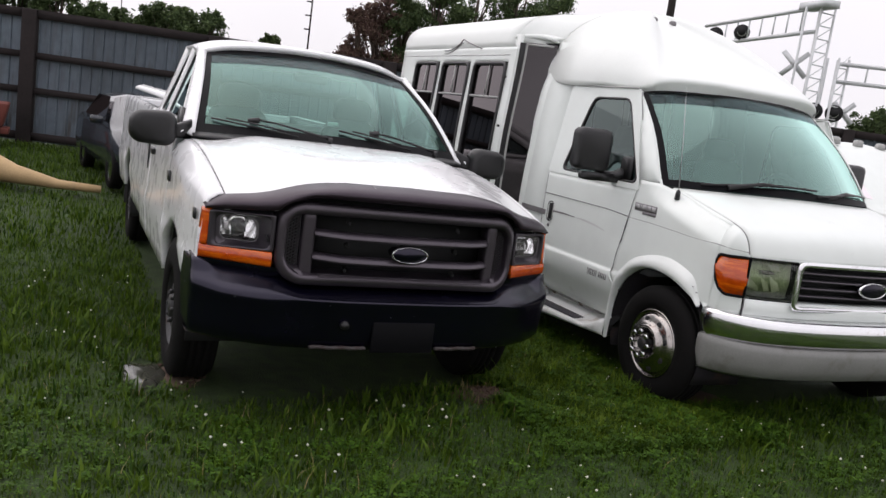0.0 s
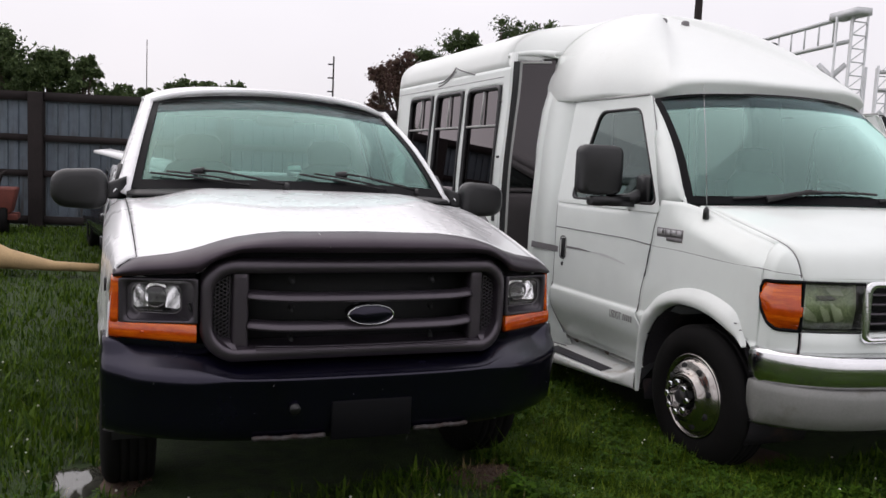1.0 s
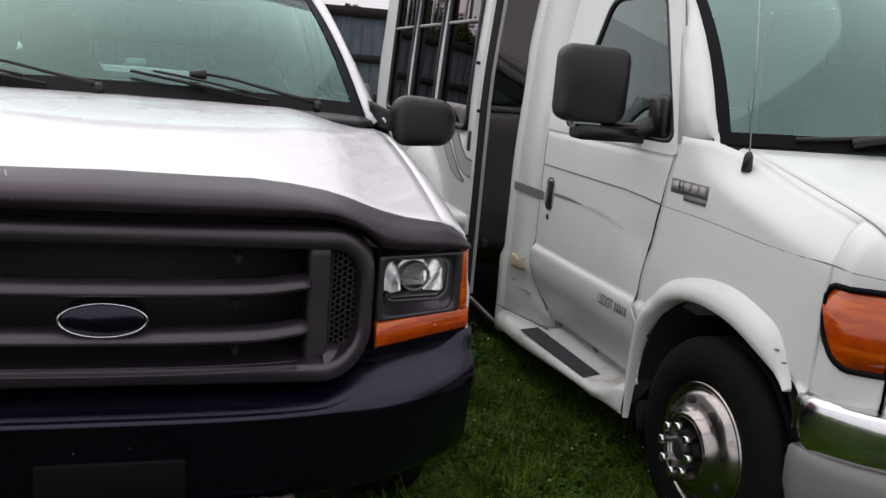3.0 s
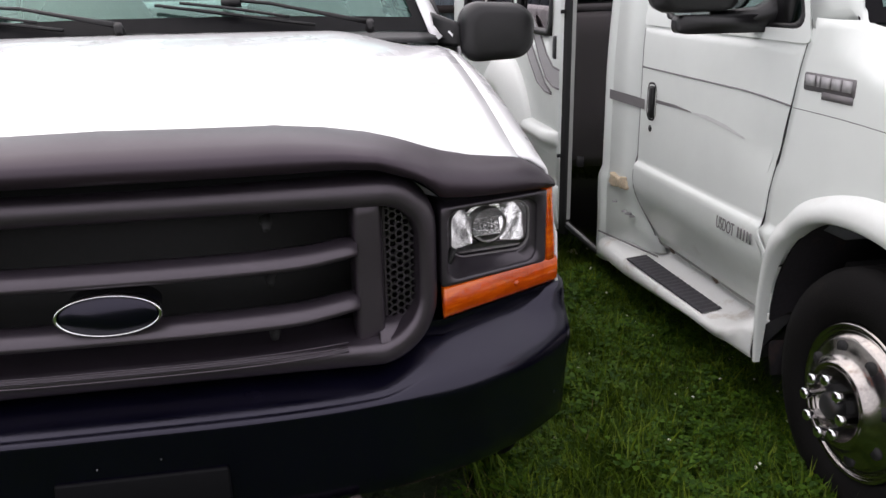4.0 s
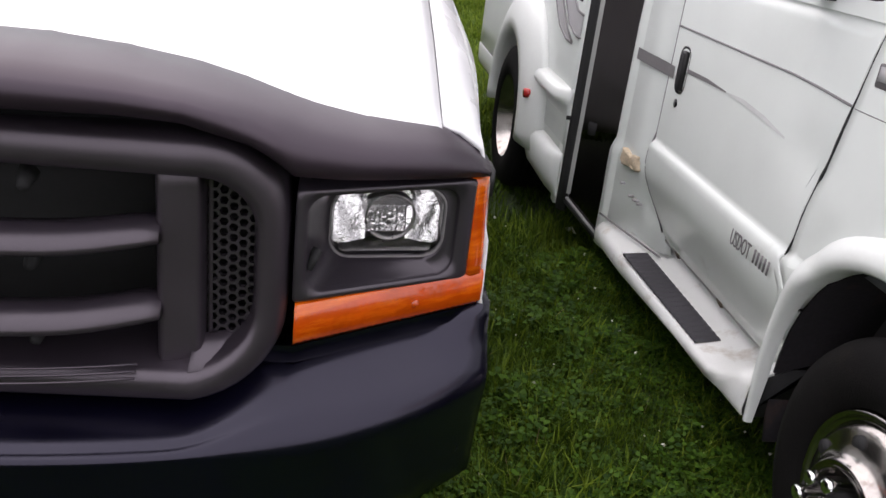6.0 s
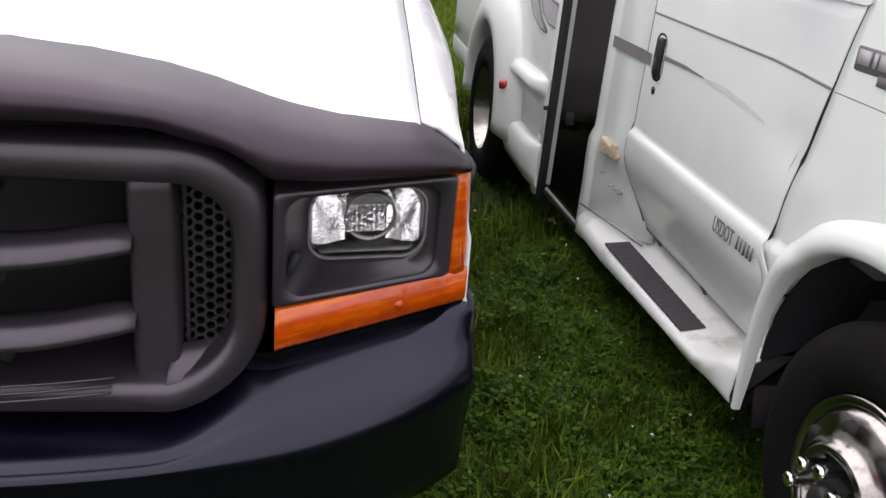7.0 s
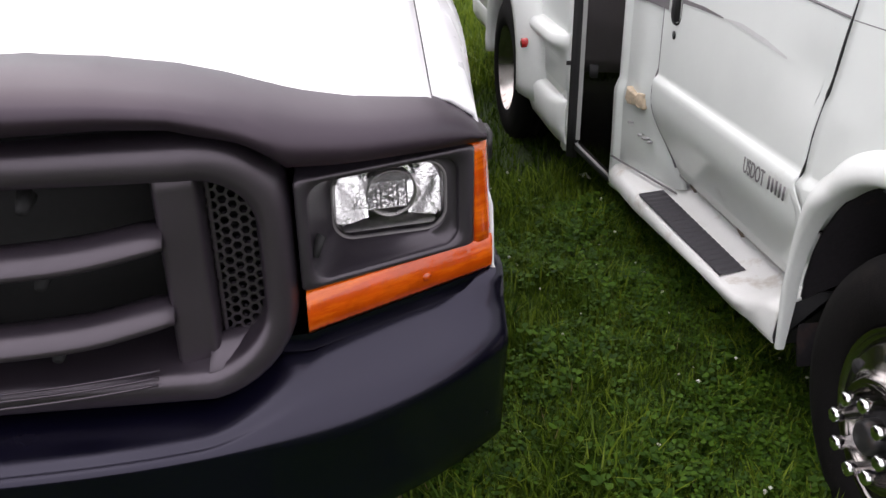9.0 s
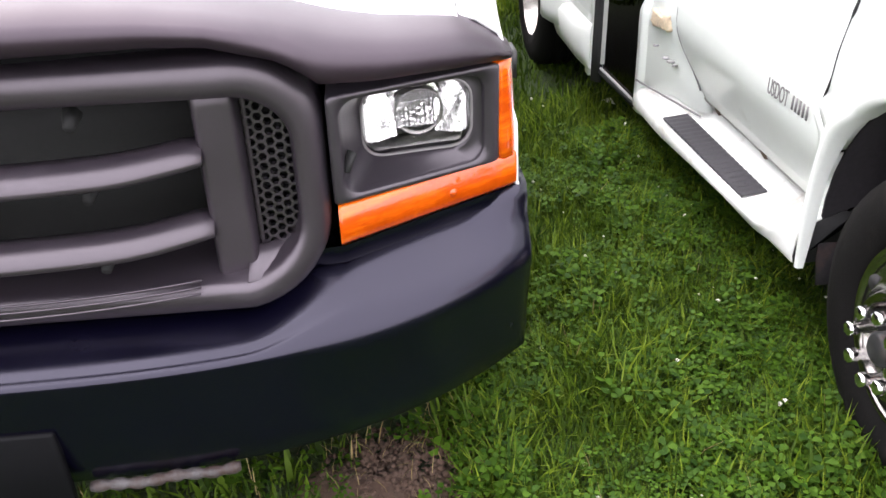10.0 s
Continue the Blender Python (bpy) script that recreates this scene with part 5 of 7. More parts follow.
for s in (1, -1):
    part("windscreen_pillar", grid([[tuple(Vector(bscreen(-s * 1.0, v)) + Vector(d)) for d in ((s * 0.005, -0.012, 0.005), (-s * (0.02 - 0.09 * ss(0.10, -0.06, v)), 0.02, 0.004), (-s * (0.035 - 0.10 * ss(0.10, -0.06, v)), 0.07, 0.0))] + [(BX - s * (cab_x(0.615 + 0.305 * v, 1.31 + 0.60 * v) - 0.10 * ss(0.0, -0.08, v)), 0.615 + 0.305 * v, 1.31 + 0.60 * v)] for v in [-0.10, -0.06, -0.03, 0.0, 0.03, 0.06] + frange(0.15, 1.02, 7)]), BUSWHITE, bus, thick=0.02)
for px in (BX - 0.62, BX + 0.12):
    w = part("wiper", tube([(px, 0.08 + 0.3 * ((px - BX) / 0.93) ** 2, 1.37), (px + 0.2, 0.13, 1.42), tuple(Vector(bscreen((px + 0.34 - BX) / 0.93, 0.09)) + Vector((0, -0.02, 0.01)))], [0.018, 0.012, 0.007], 6), PLASTIC, bus)
    part("wiper_blade", tube([Vector(bscreen((px + q - BX) / 0.935, 0.05 + 0.04 * math.sin(q * 3.5))) + Vector((0, -0.016, 0.01)) for q in frange(-0.12, 0.62, 9)], 0.008, 6), PLASTIC, w)
mount = part("antenna_mount", tube([(BX - 0.943, 0.292, 1.255), (BX - 0.944, 0.290, 1.304), (BX - 0.944, 0.290, 1.318)], [0.018, 0.015, 0.007], 10), PLASTIC, bus)
part("whip_antenna", tube([(BX - 0.944, 0.290, 1.32), (BX - 0.943, 0.33, 1.61), (BX - 0.942, 0.39, 1.95)], [0.0026, 0.0018, 0.0012], 5), STEEL, mount)

# moulded cap from the windscreen up to the body roof: upright sides, long sloping front
CAP_Y, CAP_TOP = 2.12, 2.65
rows = []
for k in range(73):
    a = math.pi * k / 72
    c, sn = math.cos(a), max(0.0, math.sin(a))
    py = CAP_Y - 1.38 * sn ** 0.40
    px = (0.925 - 0.090 * ss(0.15, 0.60, sn)) * math.copysign(abs(c) ** 0.25, c)
    fr = ss(0.25, 1.0, sn)
    zb = 1.935 + 0.012 * ss(0.3, 1.0, sn) + 0.03 * ss(0.06, 0.0, sn) - 0.036 * ss(0.25, 0.60, sn) * (abs(px) / 0.836) ** 6
    tuck = 0.004 + (0.045 + 0.02 * (1 - fr)) * ss(0.02, 0.16, sn)
    # the front edge keeps to the windscreen's top
    back = max(0.0, 0.68 + 0.29 * (px / 0.836) ** 2 - py)
    tuck *= 1.0 - 0.55 * fr
    py += back
    band = 0.050 * fr
    col = [(BX - px * (1 - tuck), py + tuck, zb - 0.004), (BX - px * (1 - tuck * 0.8), py + tuck * 0.8, zb + 0.003), (BX - px * (1 - tuck * 0.35), py + tuck * 0.35, zb + 0.010 + band), (BX - px, py, zb + 0.022 + band), (BX - px * 0.999, py + 0.003, zb + 0.036 + band)]
    n = 1.9 - 0.78 * fr
    for v in frange(5, 90, 16):
        q, h = math.cos(radians(v)) ** (2 / n), math.sin(radians(v)) ** (2 / n)
        yy = CAP_Y + (py - back * h - CAP_Y) * q
        col.append((BX - px * q, yy + 0.003, zb + 0.04 + band + (CAP_TOP - 0.11 * (CAP_Y - yy) - zb - 0.04 - band) * h))
    rows.append(col)
part("roof_cap", grid(rows), FIBRE, bus, "white moulded fibreglass roof cap", thick=0.012)
for dx in (-0.16, 0.03, 0.22):
    part("clearance_light", capped([[(BX + dx + u * q, 1.87 + v * q, z) for u, v in rounded(0.06, 0.04, 0.018)] for z, q in ((2.50, 1.0), (2.568, 1.0), (2.578, 0.7))]), DECAL, bus, "small roof clearance light")
for s in (1, -1):
    part("gutter", tube([(BX - s * (cab_x(y, 1.93) + 0.012), y, 1.935) for y in frange(0.92, 1.76, 6)], 0.008, 6), TRIM, bus)


# passenger body


def body_x(z):
    return 1.165 - 0.05 * ss(1.3, 2.2, z)


def body_section(y):
    pts = [(-body_x(z), z) for z in frange(0.50, 2.2, 12)]
    pts += [(-body_x(2.2) + 0.004, 2.25)]
    for k in range(1, 8):
        a = radians(90 * k / 8)
        pts.append((-(1.109 - 0.34 * (1 - math.cos(a))), 2.27 + 0.225 * math.sin(a)))
    pts += [(-0.7, 2.525), (-0.4, 2.56), (0, 2.58)]
    return pts


YB0, YB1 = 2.30, 4.82
wins = [(2.43, 3.05), (3.14, 3.74), (3.83, 4.42)]
def even(pts, m):
    """m points evenly along a line of points."""
    pts = [Vector(p) for p in pts]
    acc = [0.0]
    for p, q in zip(pts, pts[1:]):
        acc.append(acc[-1] + (q - p).length)
    out = []
    for k in range(m):
        d = acc[-1] * k / (m - 1)
        i = max(i for i in range(len(pts) - 1) if acc[i] <= d + 1e-9)
        out.append(pts[i].lerp(pts[i + 1], (d - acc[i]) / max(1e-9, acc[i + 1] - acc[i])))
    return out


# roof between the cap and the body
cap_rear = [(p[0], CAP_Y, p[2]) for p in rows[0][7:]] + [(p[0], CAP_Y, p[2]) for p in rows[-1][7:-1][::-1]]
half = [(x, z) for x, z in body_section(0) if z > 2.24]
body_front = [(BX + x, YB0 + 0.035, z) for x, z in half] + [(BX - x, YB0 + 0.035, z) for x, z in half[-2::-1]]
ra, rb = even(cap_rear, 41), even(body_front, 41)
part("roof_bridge", grid([[tuple(a.lerp(b, ss(0, 1, q) * 0.5 + q * 0.5)) for a, b in zip(ra, rb)] for q in frange(-0.02, 1.0, 8)]), FIBRE, bus, thick=0.012)
for s in (1, -1):
    rows = [[(BX + s * x, y, z) for x, z in body_section(y)[11:]] for y in frange(YB0 + 0.03, YB1, 14)]
    part("roof_side", grid(rows), FIBRE, bus, thick=0.015)
    # wall around the window openings
    bm = bmesh.new()
    ycuts = [YB0] + [v for w in wins for v in w] + [YB1]
    for i in range(len(ycuts) - 1):
        iswin = i % 2 == 1
        for z0, z1 in ((0.50, 1.18), (1.18, 2.08), (2.08, 2.2)):
            if iswin and z0 == 1.18:
                continue
            grid([[(BX - s * body_x(z), y, max(z, 0.80) if abs(y - REAR_Y) < 0.42 and z < 0.8 else z) for z in frange(z0, z1, 6)] for y in frange(ycuts[i], ycuts[i + 1], 6)], bm=bm)
    bmesh.ops.remove_doubles(bm, verts=bm.verts, dist=0.0005)
    part("side_wall", bm, BUSWHITE, bus, thick=0.02)
    for y0, y1 in wins:
        W = lambda y, z, d=0.0, s=s: (BX - s * (body_x(z) + d), y, z)  # noqa: E731
        o = quad_loop([W(y0, 1.18, 0.012), W(y1, 1.18, 0.012), W(y1, 2.08, 0.012), W(y0, 2.08, 0.012)], 0.07)
        i2 = quad_loop([W(y0 + 0.03, 1.21, 0.012), W(y1 - 0.03, 1.21, 0.012), W(y1 - 0.03, 2.05, 0.012), W(y0 + 0.03, 2.05, 0.012)], 0.055)
        win = part("side_window", face(quad_loop([W(y0, 1.18, 0), W(y1, 1.18, 0), W(y1, 2.08, 0), W(y0, 2.08, 0)], 0.05)), TINTED, bus, "dark tinted slider window in a black frame")
        part("window_frame", ring(o, i2), PLASTIC, win, thick=0.03)
        part("transom", tube([W(y0 + 0.02, 1.78, 0.012), W(y1 - 0.02, 1.78, 0.012)], 0.010, 6), TRIM, win)
        part("slider_post", tube([W((y0 + y1) / 2, 1.78, 0.012), W((y0 + y1) / 2, 2.06, 0.012)], 0.009, 6), TRIM, win)
    part("roof_rail", tube([(BX - s * (body_x(2.14) + 0.010), y, 2.135) for y in frange(YB0 + 0.12, YB1, 8)], 0.004, 6), DECAL_PALE, bus)
    part("lower_skirt", grid([[(BX - s * x, y, z) for x, z in ((1.166, 0.46), (1.17 + 0.03 * ss(2.28, 2.42, y), 0.445), (1.172 + 0.043 * ss(2.28, 2.42, y), 0.42), (1.172 + 0.033 * ss(2.28, 2.42, y), 0.33), (1.17 + 0.015 * ss(2.28, 2.42, y), 0.275), (1.10, 0.265))] for y in frange(YB0 - 0.005, REAR_Y - 0.45, 9)]), FIBRE, bus, thick=0.01)
    part("lower_skirt", grid([[(BX - s * x, y, z) for x, z in ((1.165, 0.52), (1.175, 0.49), (1.17, 0.40), (1.15, 0.36), (1.10, 0.36))] for y in frange(REAR_Y + 0.45, YB1, 5)]), FIBRE, bus, thick=0.01)
    # flared rear arch
    rows = []
    for k in range(31):
        a = radians(-5 + 190 * k / 30)
        c, sn = math.cos(a), math.sin(a)
        rows.append([(BX - s * d, REAR_Y + q * c, max(0.33, 0.40 + q * 1.02 * sn)) for q, d in ((0.40, 1.10), (0.405, 1.235), (0.42, 1.262), (0.47, 1.262), (0.55, 1.235), (0.60, 1.205), (0.635, 1.168))])
    flare = part("rear_wheel_flare", grid(rows), FIBRE, bus, "flared white moulding round the rear wheel", thick=0.01)
    part("side_marker", tube([(BX - s * 1.22, REAR_Y - 0.50, 0.60), (BX - s * 1.262, REAR_Y - 0.505, 0.60)], 0.022, 14), RED, flare, "round red marker lamp")
    rows = []
    for y in frange(YB0 - 0.005, REAR_Y - 0.50, 11):
        rows.append([(BX - s * (1.166 + d * ss(YB0 - 0.03, YB0 + 0.12, y)), y, z) for d, z in ((0, 0.735), (0.045, 0.715), (0.06, 0.69), (0.055, 0.672), (0.02, 0.655), (0.004, 0.60), (0.0, 0.45))])
    part("body_moulding", grid(rows), FIBRE, bus, thick=0.008)
part("roof_top", grid([[(BX + x, y, z) for x, z in ((-0.71, 2.525), (-0.4, 2.56), (0, 2.585), (0.4, 2.56), (0.71, 2.525))] for y in frange(YB0 + 0.03, YB1, 8)]), FIBRE, bus, thick=0.015)
part("rear_wall", face([(BX - x, YB1, z) for x, z in body_section(0)] + [(BX + x, YB1, z) for x, z in body_section(0)[::-1]][1:]), BUSWHITE, bus, thick=0.02)
part("rear_bumper", box((BX, YB1 + 0.10, 0.43), (2.3, 0.16, 0.14)), PLASTIC, bus, bevel=0.03)
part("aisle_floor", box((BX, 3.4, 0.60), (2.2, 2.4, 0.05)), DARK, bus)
for sx in (-0.75, 0.75):
    for sy in (2.9, 3.6, 4.3):
        part("passenger_seat", capped([[(BX + sx + u, sy + v * 0.5 + 0.1 * (z - 1.0), z) for u, v in rounded(0.5, 0.24, 0.08)] for z in (0.7, 1.0, 1.35, 1.42)]), GREY, bus)
for sx in (-0.45, 0.45):
    seat = part("seat_back", capped([[(BX + sx + u * w, 1.45 + v * 0.5 + 0.1 * (z - 1.0), z) for u, v in rounded(0.5, 0.24, 0.08)] for z, w in ((0.8, 1), (1.2, 1), (1.45, 0.9), (1.52, 0.6))]), GREY, bus)
    part("head_rest", capped([[(BX + sx + u * w, 1.52 + v * 0.5, z) for u, v in rounded(0.28, 0.2, 0.05)] for z, w in ((1.5, 0.9), (1.58, 1), (1.66, 0.9), (1.69, 0.5))]), GREY, seat)
part("dashboard", grid([[(BX + x, y + 0.3 * (x / 0.9) ** 2, z) for y, z in ((0.14, 1.32), (0.35, 1.335), (0.5, 1.30), (0.55, 1.2), (0.55, 0.9))] for x in frange(-0.9, 0.9, 13)]), DASH, bus, thick=0.02)
part("steering_wheel", grid([[(BX + 0.42 + (0.20 + 0.016 * math.cos(b)) * math.cos(a), 0.66 + 0.16 * math.sin(a), 1.34 + (0.13 + 0.014 * math.sin(b)) * math.sin(a) + 0.012 * math.sin(b)) for b in (0, 1.26, 2.5, 3.77, 5.0)] for a in (2 * math.pi * k / 28 for k in range(28))], close_u=True, close_v=True), PLASTIC, bus)

# entrance door between cab and body
part("door_jamb", grid([[(BX - x, y, z) for x, y in ((body_x(z) + 0.002, 2.36), (body_x(z) + 0.004, 2.305), (body_x(z) - 0.008, 2.295), (body_x(z) - 0.022, 2.290), (body_x(z) - 0.05, 2.32))] for z in frange(0.24, 2.30, 14)]), FIBRE, bus, thick=0.008)
hd = []
for q in frange(0, 1, 9):
    x, y, z = 1.118 - 0.235 * q, 2.36 - 0.27 * q, 2.275 + 0.02 * math.sin(math.pi * q)
    hd.append([(BX - x + dx, y, z + dz) for dx, dz in ((0.10, -0.014), (0.0, -0.012), (-0.012, -0.006), (-0.013, 0.006), (-0.004, 0.016), (0.06, 0.026))])
part("door_header", grid(hd), FIBRE, bus, thick=0.008)
D = lambda q, z, d=0.0: (BX - body_x(z) + 0.025 + (body_x(z) - 0.98 + 0.10 * ss(1.5, 2.25, z)) * q - d, 2.285 - 0.24 * q, z)  # noqa: E731
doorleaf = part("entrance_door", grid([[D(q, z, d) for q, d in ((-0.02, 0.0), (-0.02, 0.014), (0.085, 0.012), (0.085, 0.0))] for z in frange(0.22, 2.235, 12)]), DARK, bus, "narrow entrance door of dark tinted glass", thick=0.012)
def door_low(q):
    return 0.30 - 0.17 * q


part("door_pane", grid([[D(q, door_low(q) + (2.24 - door_low(q)) * k / 13) for q in (0.10, 0.35, 0.6, 0.86)] for k in range(14)]), TINTED, doorleaf)
part("door_strip", grid([[D(q, z, d) for q, d in ((0.09, 0.0), (0.095, 0.014), (0.12, 0.014), (0.125, 0.0))] for z in frange(0.30, 2.24, 14)]), TRIM, doorleaf)
# dark sheet added behind the pane in place of the unlit inside
part("dark_backing", grid([[D(q, door_low(q) + 0.005 + (2.25 - door_low(q)) * k / 11, -0.05) for q in (0.0, 1.0)] for k in range(12)]), DARK, doorleaf)
part("top_strip", tube([D(q, 2.225, 0.012) for q in (0.15, 0.5, 0.8)], 0.010, 6), TRIM, doorleaf)
part("sill_strip", tube([D(q, door_low(q), 0.010) for q in (0.1, 0.45, 0.86)], 0.006, 6), TRIM, doorleaf)
part("bottom_seal", tube([D(q, door_low(q) - 0.018, 0.004) for q in (0.08, 0.45, 0.88)], 0.014, 6), PLASTIC, doorleaf)
for y, z, w in ((1.925, 0.566, 0.12), (1.85, 0.577, 0.075)):
    part("filler_patch", capped([[(BX - 1.012 - 0.06 * (y + u - 1.90) - d, y + u * q * (1 + 0.2 * math.sin(v * 300)), z + v * q * (1 + 0.25 * math.sin(u * 170))) for u, v in rounded(w, 0.05, 0.014, 4)] for d, q in ((-0.02, 1.0), (0.010, 1.0), (0.013, 0.8))]), PATCHY, bus, "tan bare filler on the panel")
for k, (y, z) in enumerate(((1.93, 0.47), (1.88, 0.435), (1.855, 0.43), (1.84, 0.432), (1.82, 0.425))):
    part("paint_chip", box((BX - cab_x(1.7, z) - 0.6 * 0.034 - 0.17 * (y - 1.74), y, z), (0.02, 0.012 + 0.004 * (k % 2), 0.007)), DECAL_PALE, bus)
part("split_paper", face([(1.80, 2.52, 0.03), (1.83, 2.43, 0.05), (1.80, 2.42, 0.09), (1.785, 2.50, 0.05)]), PAPER, bus)

# writing and graphics


plate = part("model_plate", capped([[(BX - cab_x(0.48, 1.16) - d, 0.498 + u, 1.162 + v) for u, v in rounded(0.225, 0.05, 0.006)] for d in (-0.01, 0.006)]), DECAL, bus, "grey model plate with pale bars")
for a, b in ((0.0, 0.038), (0.05, 0.06), (0.068, 0.104), (0.112, 0.148), (0.156, 0.19)):
    part("plate_bar", box((BX - cab_x(0.48, 1.16) - 0.008, 0.600 - (a + b) * 0.53, 1.166), (0.004, (b - a) * 1.06, 0.030)), DECAL_PALE, plate)
part("lower_plate", box((BX - cab_x(0.42, 1.12) - 0.003, 0.455, 1.130), (0.012, 0.13, 0.020)), DECAL, bus)
bpy_text = bpy.data.curves.new("lettering", "FONT")
bpy_text.body, bpy_text.size, bpy_text.extrude = "USDOT", 0.062, 0.0008
txt = new("lettering", bpy_text)
tm = Matrix(((0, 0, -1), (-1, 0, 0), (0, 1, 0))).to_4x4()
bpy.context.view_layer.update()
me = bpy.data.meshes.new_from_object(txt.evaluated_get(bpy.context.evaluated_depsgraph_get()))
bpy.data.objects.remove(txt)
bm = bmesh.new()
bm.from_mesh(me)
bmesh.ops.scale(bm, vec=(0.58, 1, 1), verts=bm.verts)
bmesh.ops.transform(bm, matrix=Matrix.Translation((BX - cab_x(0.9, 0.62) - 0.012, 0.990, 0.618)) @ tm, verts=bm.verts)
part("lettering", bm, DECAL, bus, "small dark lettering and plain number bars on the door", smooth=False)
for k in range(5):
    part("number_bar", box((BX - cab_x(0.9, 0.62) - 0.012, 0.845 - 0.0195 * k, 0.640), (0.003, 0.0065, 0.036)), DECAL, bus)
part("door_stripe", grid([[(BX - cab_x(y, 0.95) - 0.0075, y, z0 + h) for h in (-w, w)] for y, z0, w in ((1.80, 0.945, 0.021), (1.70, 0.945, 0.02), (1.69, 0.945, 0.02))]), DECAL, bus)
part("door_stripe", grid([[(BX - 1.0 - 0.012 * (y - 1.745) / 0.345 - 0.008, y, 0.945 + h) for h in (-0.021, 0.021)] for y in (2.05, 1.88, 1.75)]), DECAL, bus)
part("door_stripe", grid([[(BX - cab_x(y, 0.95) - 0.0075, y, z0 + h) for h in (-w, w)] for y, z0, w in ((1.585, 0.972, 0.007), (1.42, 0.975, 0.006), (1.28, 0.972, 0.002))]), DECAL, bus)
part("faded_stripe", grid([[(BX - cab_x(y, 0.95) - 0.0075, y, z0 + h) for h in (-w, w)] for y, z0, w in ((1.27, 0.972, 0.002), (1.16, 0.972, 0.007), (1.02, 0.960, 0.007), (0.90, 0.942, 0.003))]), FADED, bus)
B = lambda y, z: (BX - body_x(z) - 0.013, y, z)  # noqa: E731
SW = (((2.305, 0.985, 0.045), (2.40, 0.99, 0.047), (2.50, 1.03, 0.058), (2.62, 1.12, 0.062), (2.72, 1.20, 0.04), (2.80, 1.27, 0.006)), ((2.42, 0.905, 0.003), (2.52, 0.925, 0.02), (2.66, 0.99, 0.05), (2.80, 1.09, 0.055), (2.95, 1.19, 0.03), (3.05, 1.25, 0.004)))
for line in SW:
    part("swoosh", grid([[B(y, z0 + h) for h in (-w, 0, w)] for y, z0, w in line]), DECAL_PALE, bus, "grey swoosh graphic")
    for e in (-1, 1):
        part("swoosh_line", tube([B(y, z0 + e * w) for y, z0, w in line], 0.005, 5), DECAL, bus)
wave = [B(y, 2.09 + 0.105 + 0.075 * math.exp(-abs(y - 3.35) * 7) + 0.02 * math.sin((y - 3.0) * 7)) for y in frange(2.95, 3.75, 25)]
part("wave_graphic", tube(wave, 0.005, 5), DECAL, bus)
part("wave_graphic", tube([(x, y + 0.03, z - 0.028) for x, y, z in wave[11:24]], 0.004, 5), DECAL, bus)
part("body_handle", box((BX - 1.172, 2.385, 1.13), (0.02, 0.05, 0.11)), PLASTIC, bus, bevel=0.008)
for y, z in ((2.36, 1.55), (2.36, 1.95), (2.285, 0.62), (2.285, 1.3)):
    part("screw", tube([(BX - 1.165, y, z), (BX - 1.182, y, z)], 0.009, 8), DARK, bus)

# ---- ground ----
def ground_material():
    m = bpy.data.materials.new("turf")
    m.use_nodes = True
    n, l = m.node_tree.nodes, m.node_tree.links
    p = n["Principled BSDF"]
    tc = n.new("ShaderNodeTexCoord")
    a, b, c = (n.new("ShaderNodeTexNoise") for _ in range(3))
    for t, sc in ((a, 0.6), (b, 9.0), (c, 70.0)):
        t.inputs["Scale"].default_value, t.inputs["Detail"].default_value = sc, 8
        l.new(tc.outputs["Object"], t.inputs["Vector"])
    r1, r2 = n.new("ShaderNodeValToRGB"), n.new("ShaderNodeValToRGB")
    for r, lo, hi in ((r1, (0.012, 0.026, 0.005, 1), (0.036, 0.072, 0.012, 1)), (r2, (0.015, 0.023, 0.006, 1), (0.044, 0.08, 0.015, 1))):
        r.color_ramp.elements[0].position, r.color_ramp.elements[1].position = 0.35, 0.68
        r.color_ramp.elements[0].color, r.color_ramp.elements[1].color = lo, hi
    l.new(a.outputs["Fac"], r1.inputs[0])
    l.new(b.outputs["Fac"], r2.inputs[0])
    mx = n.new("ShaderNodeMix")
    mx.data_type = "RGBA"
    mx.inputs[0].default_value = 0.5
    l.new(r1.outputs[0], mx.inputs[6])
    l.new(r2.outputs[0], mx.inputs[7])
    l.new(mx.outputs[2], p.inputs["Base Color"])
    p.inputs["Roughness"].default_value = 0.9
    bp = n.new("ShaderNodeBump")
    bp.inputs["Strength"].default_value, bp.inputs["Distance"].default_value = 0.8, 0.03
    l.new(c.outputs["Fac"], bp.inputs["Height"])
    l.new(bp.outputs["Normal"], p.inputs["Normal"])
    return m


TURF = ground_material()
xs = sorted(set([-900, -400, -150, -60, -25] + frange(-12, 16, 57) + frange(-2.6, 1.5, 42) + [30, 60, 150, 400, 900]))
ys = sorted(set([-600, -200, -60, -20] + frange(-8, 20, 57) + frange(-1.2, 3.0, 43) + [30, 60, 150, 400, 900]))


def sunk(x, y):
    """How far the soft ground lies lower beside and under the pickup."""
    def ramp(a, b, v):
        q = np.clip((v - a) / (b - a), 0.0, 1.0)
        return q * q * (3 - 2 * q)
    left = ramp(0.55, -0.45, x) * ramp(-0.9, 0.35, y) * ramp(-5.0, -2.4, x)
    under = ramp(1.20, 0.92, x) * ramp(0.30, 0.75, y) * ramp(-5.0, -2.4, x)
    return 0.095 * np.maximum(left, under) * ramp(11.0, 6.5, y)


def ground_z(x, y):
    return -float(sunk(x, y)) + 0.018 * noise.noise(Vector((x * 0.8, y * 0.8, 0.3))) - 0.008 if abs(x) < 13 and -9 < y < 21 else -0.01


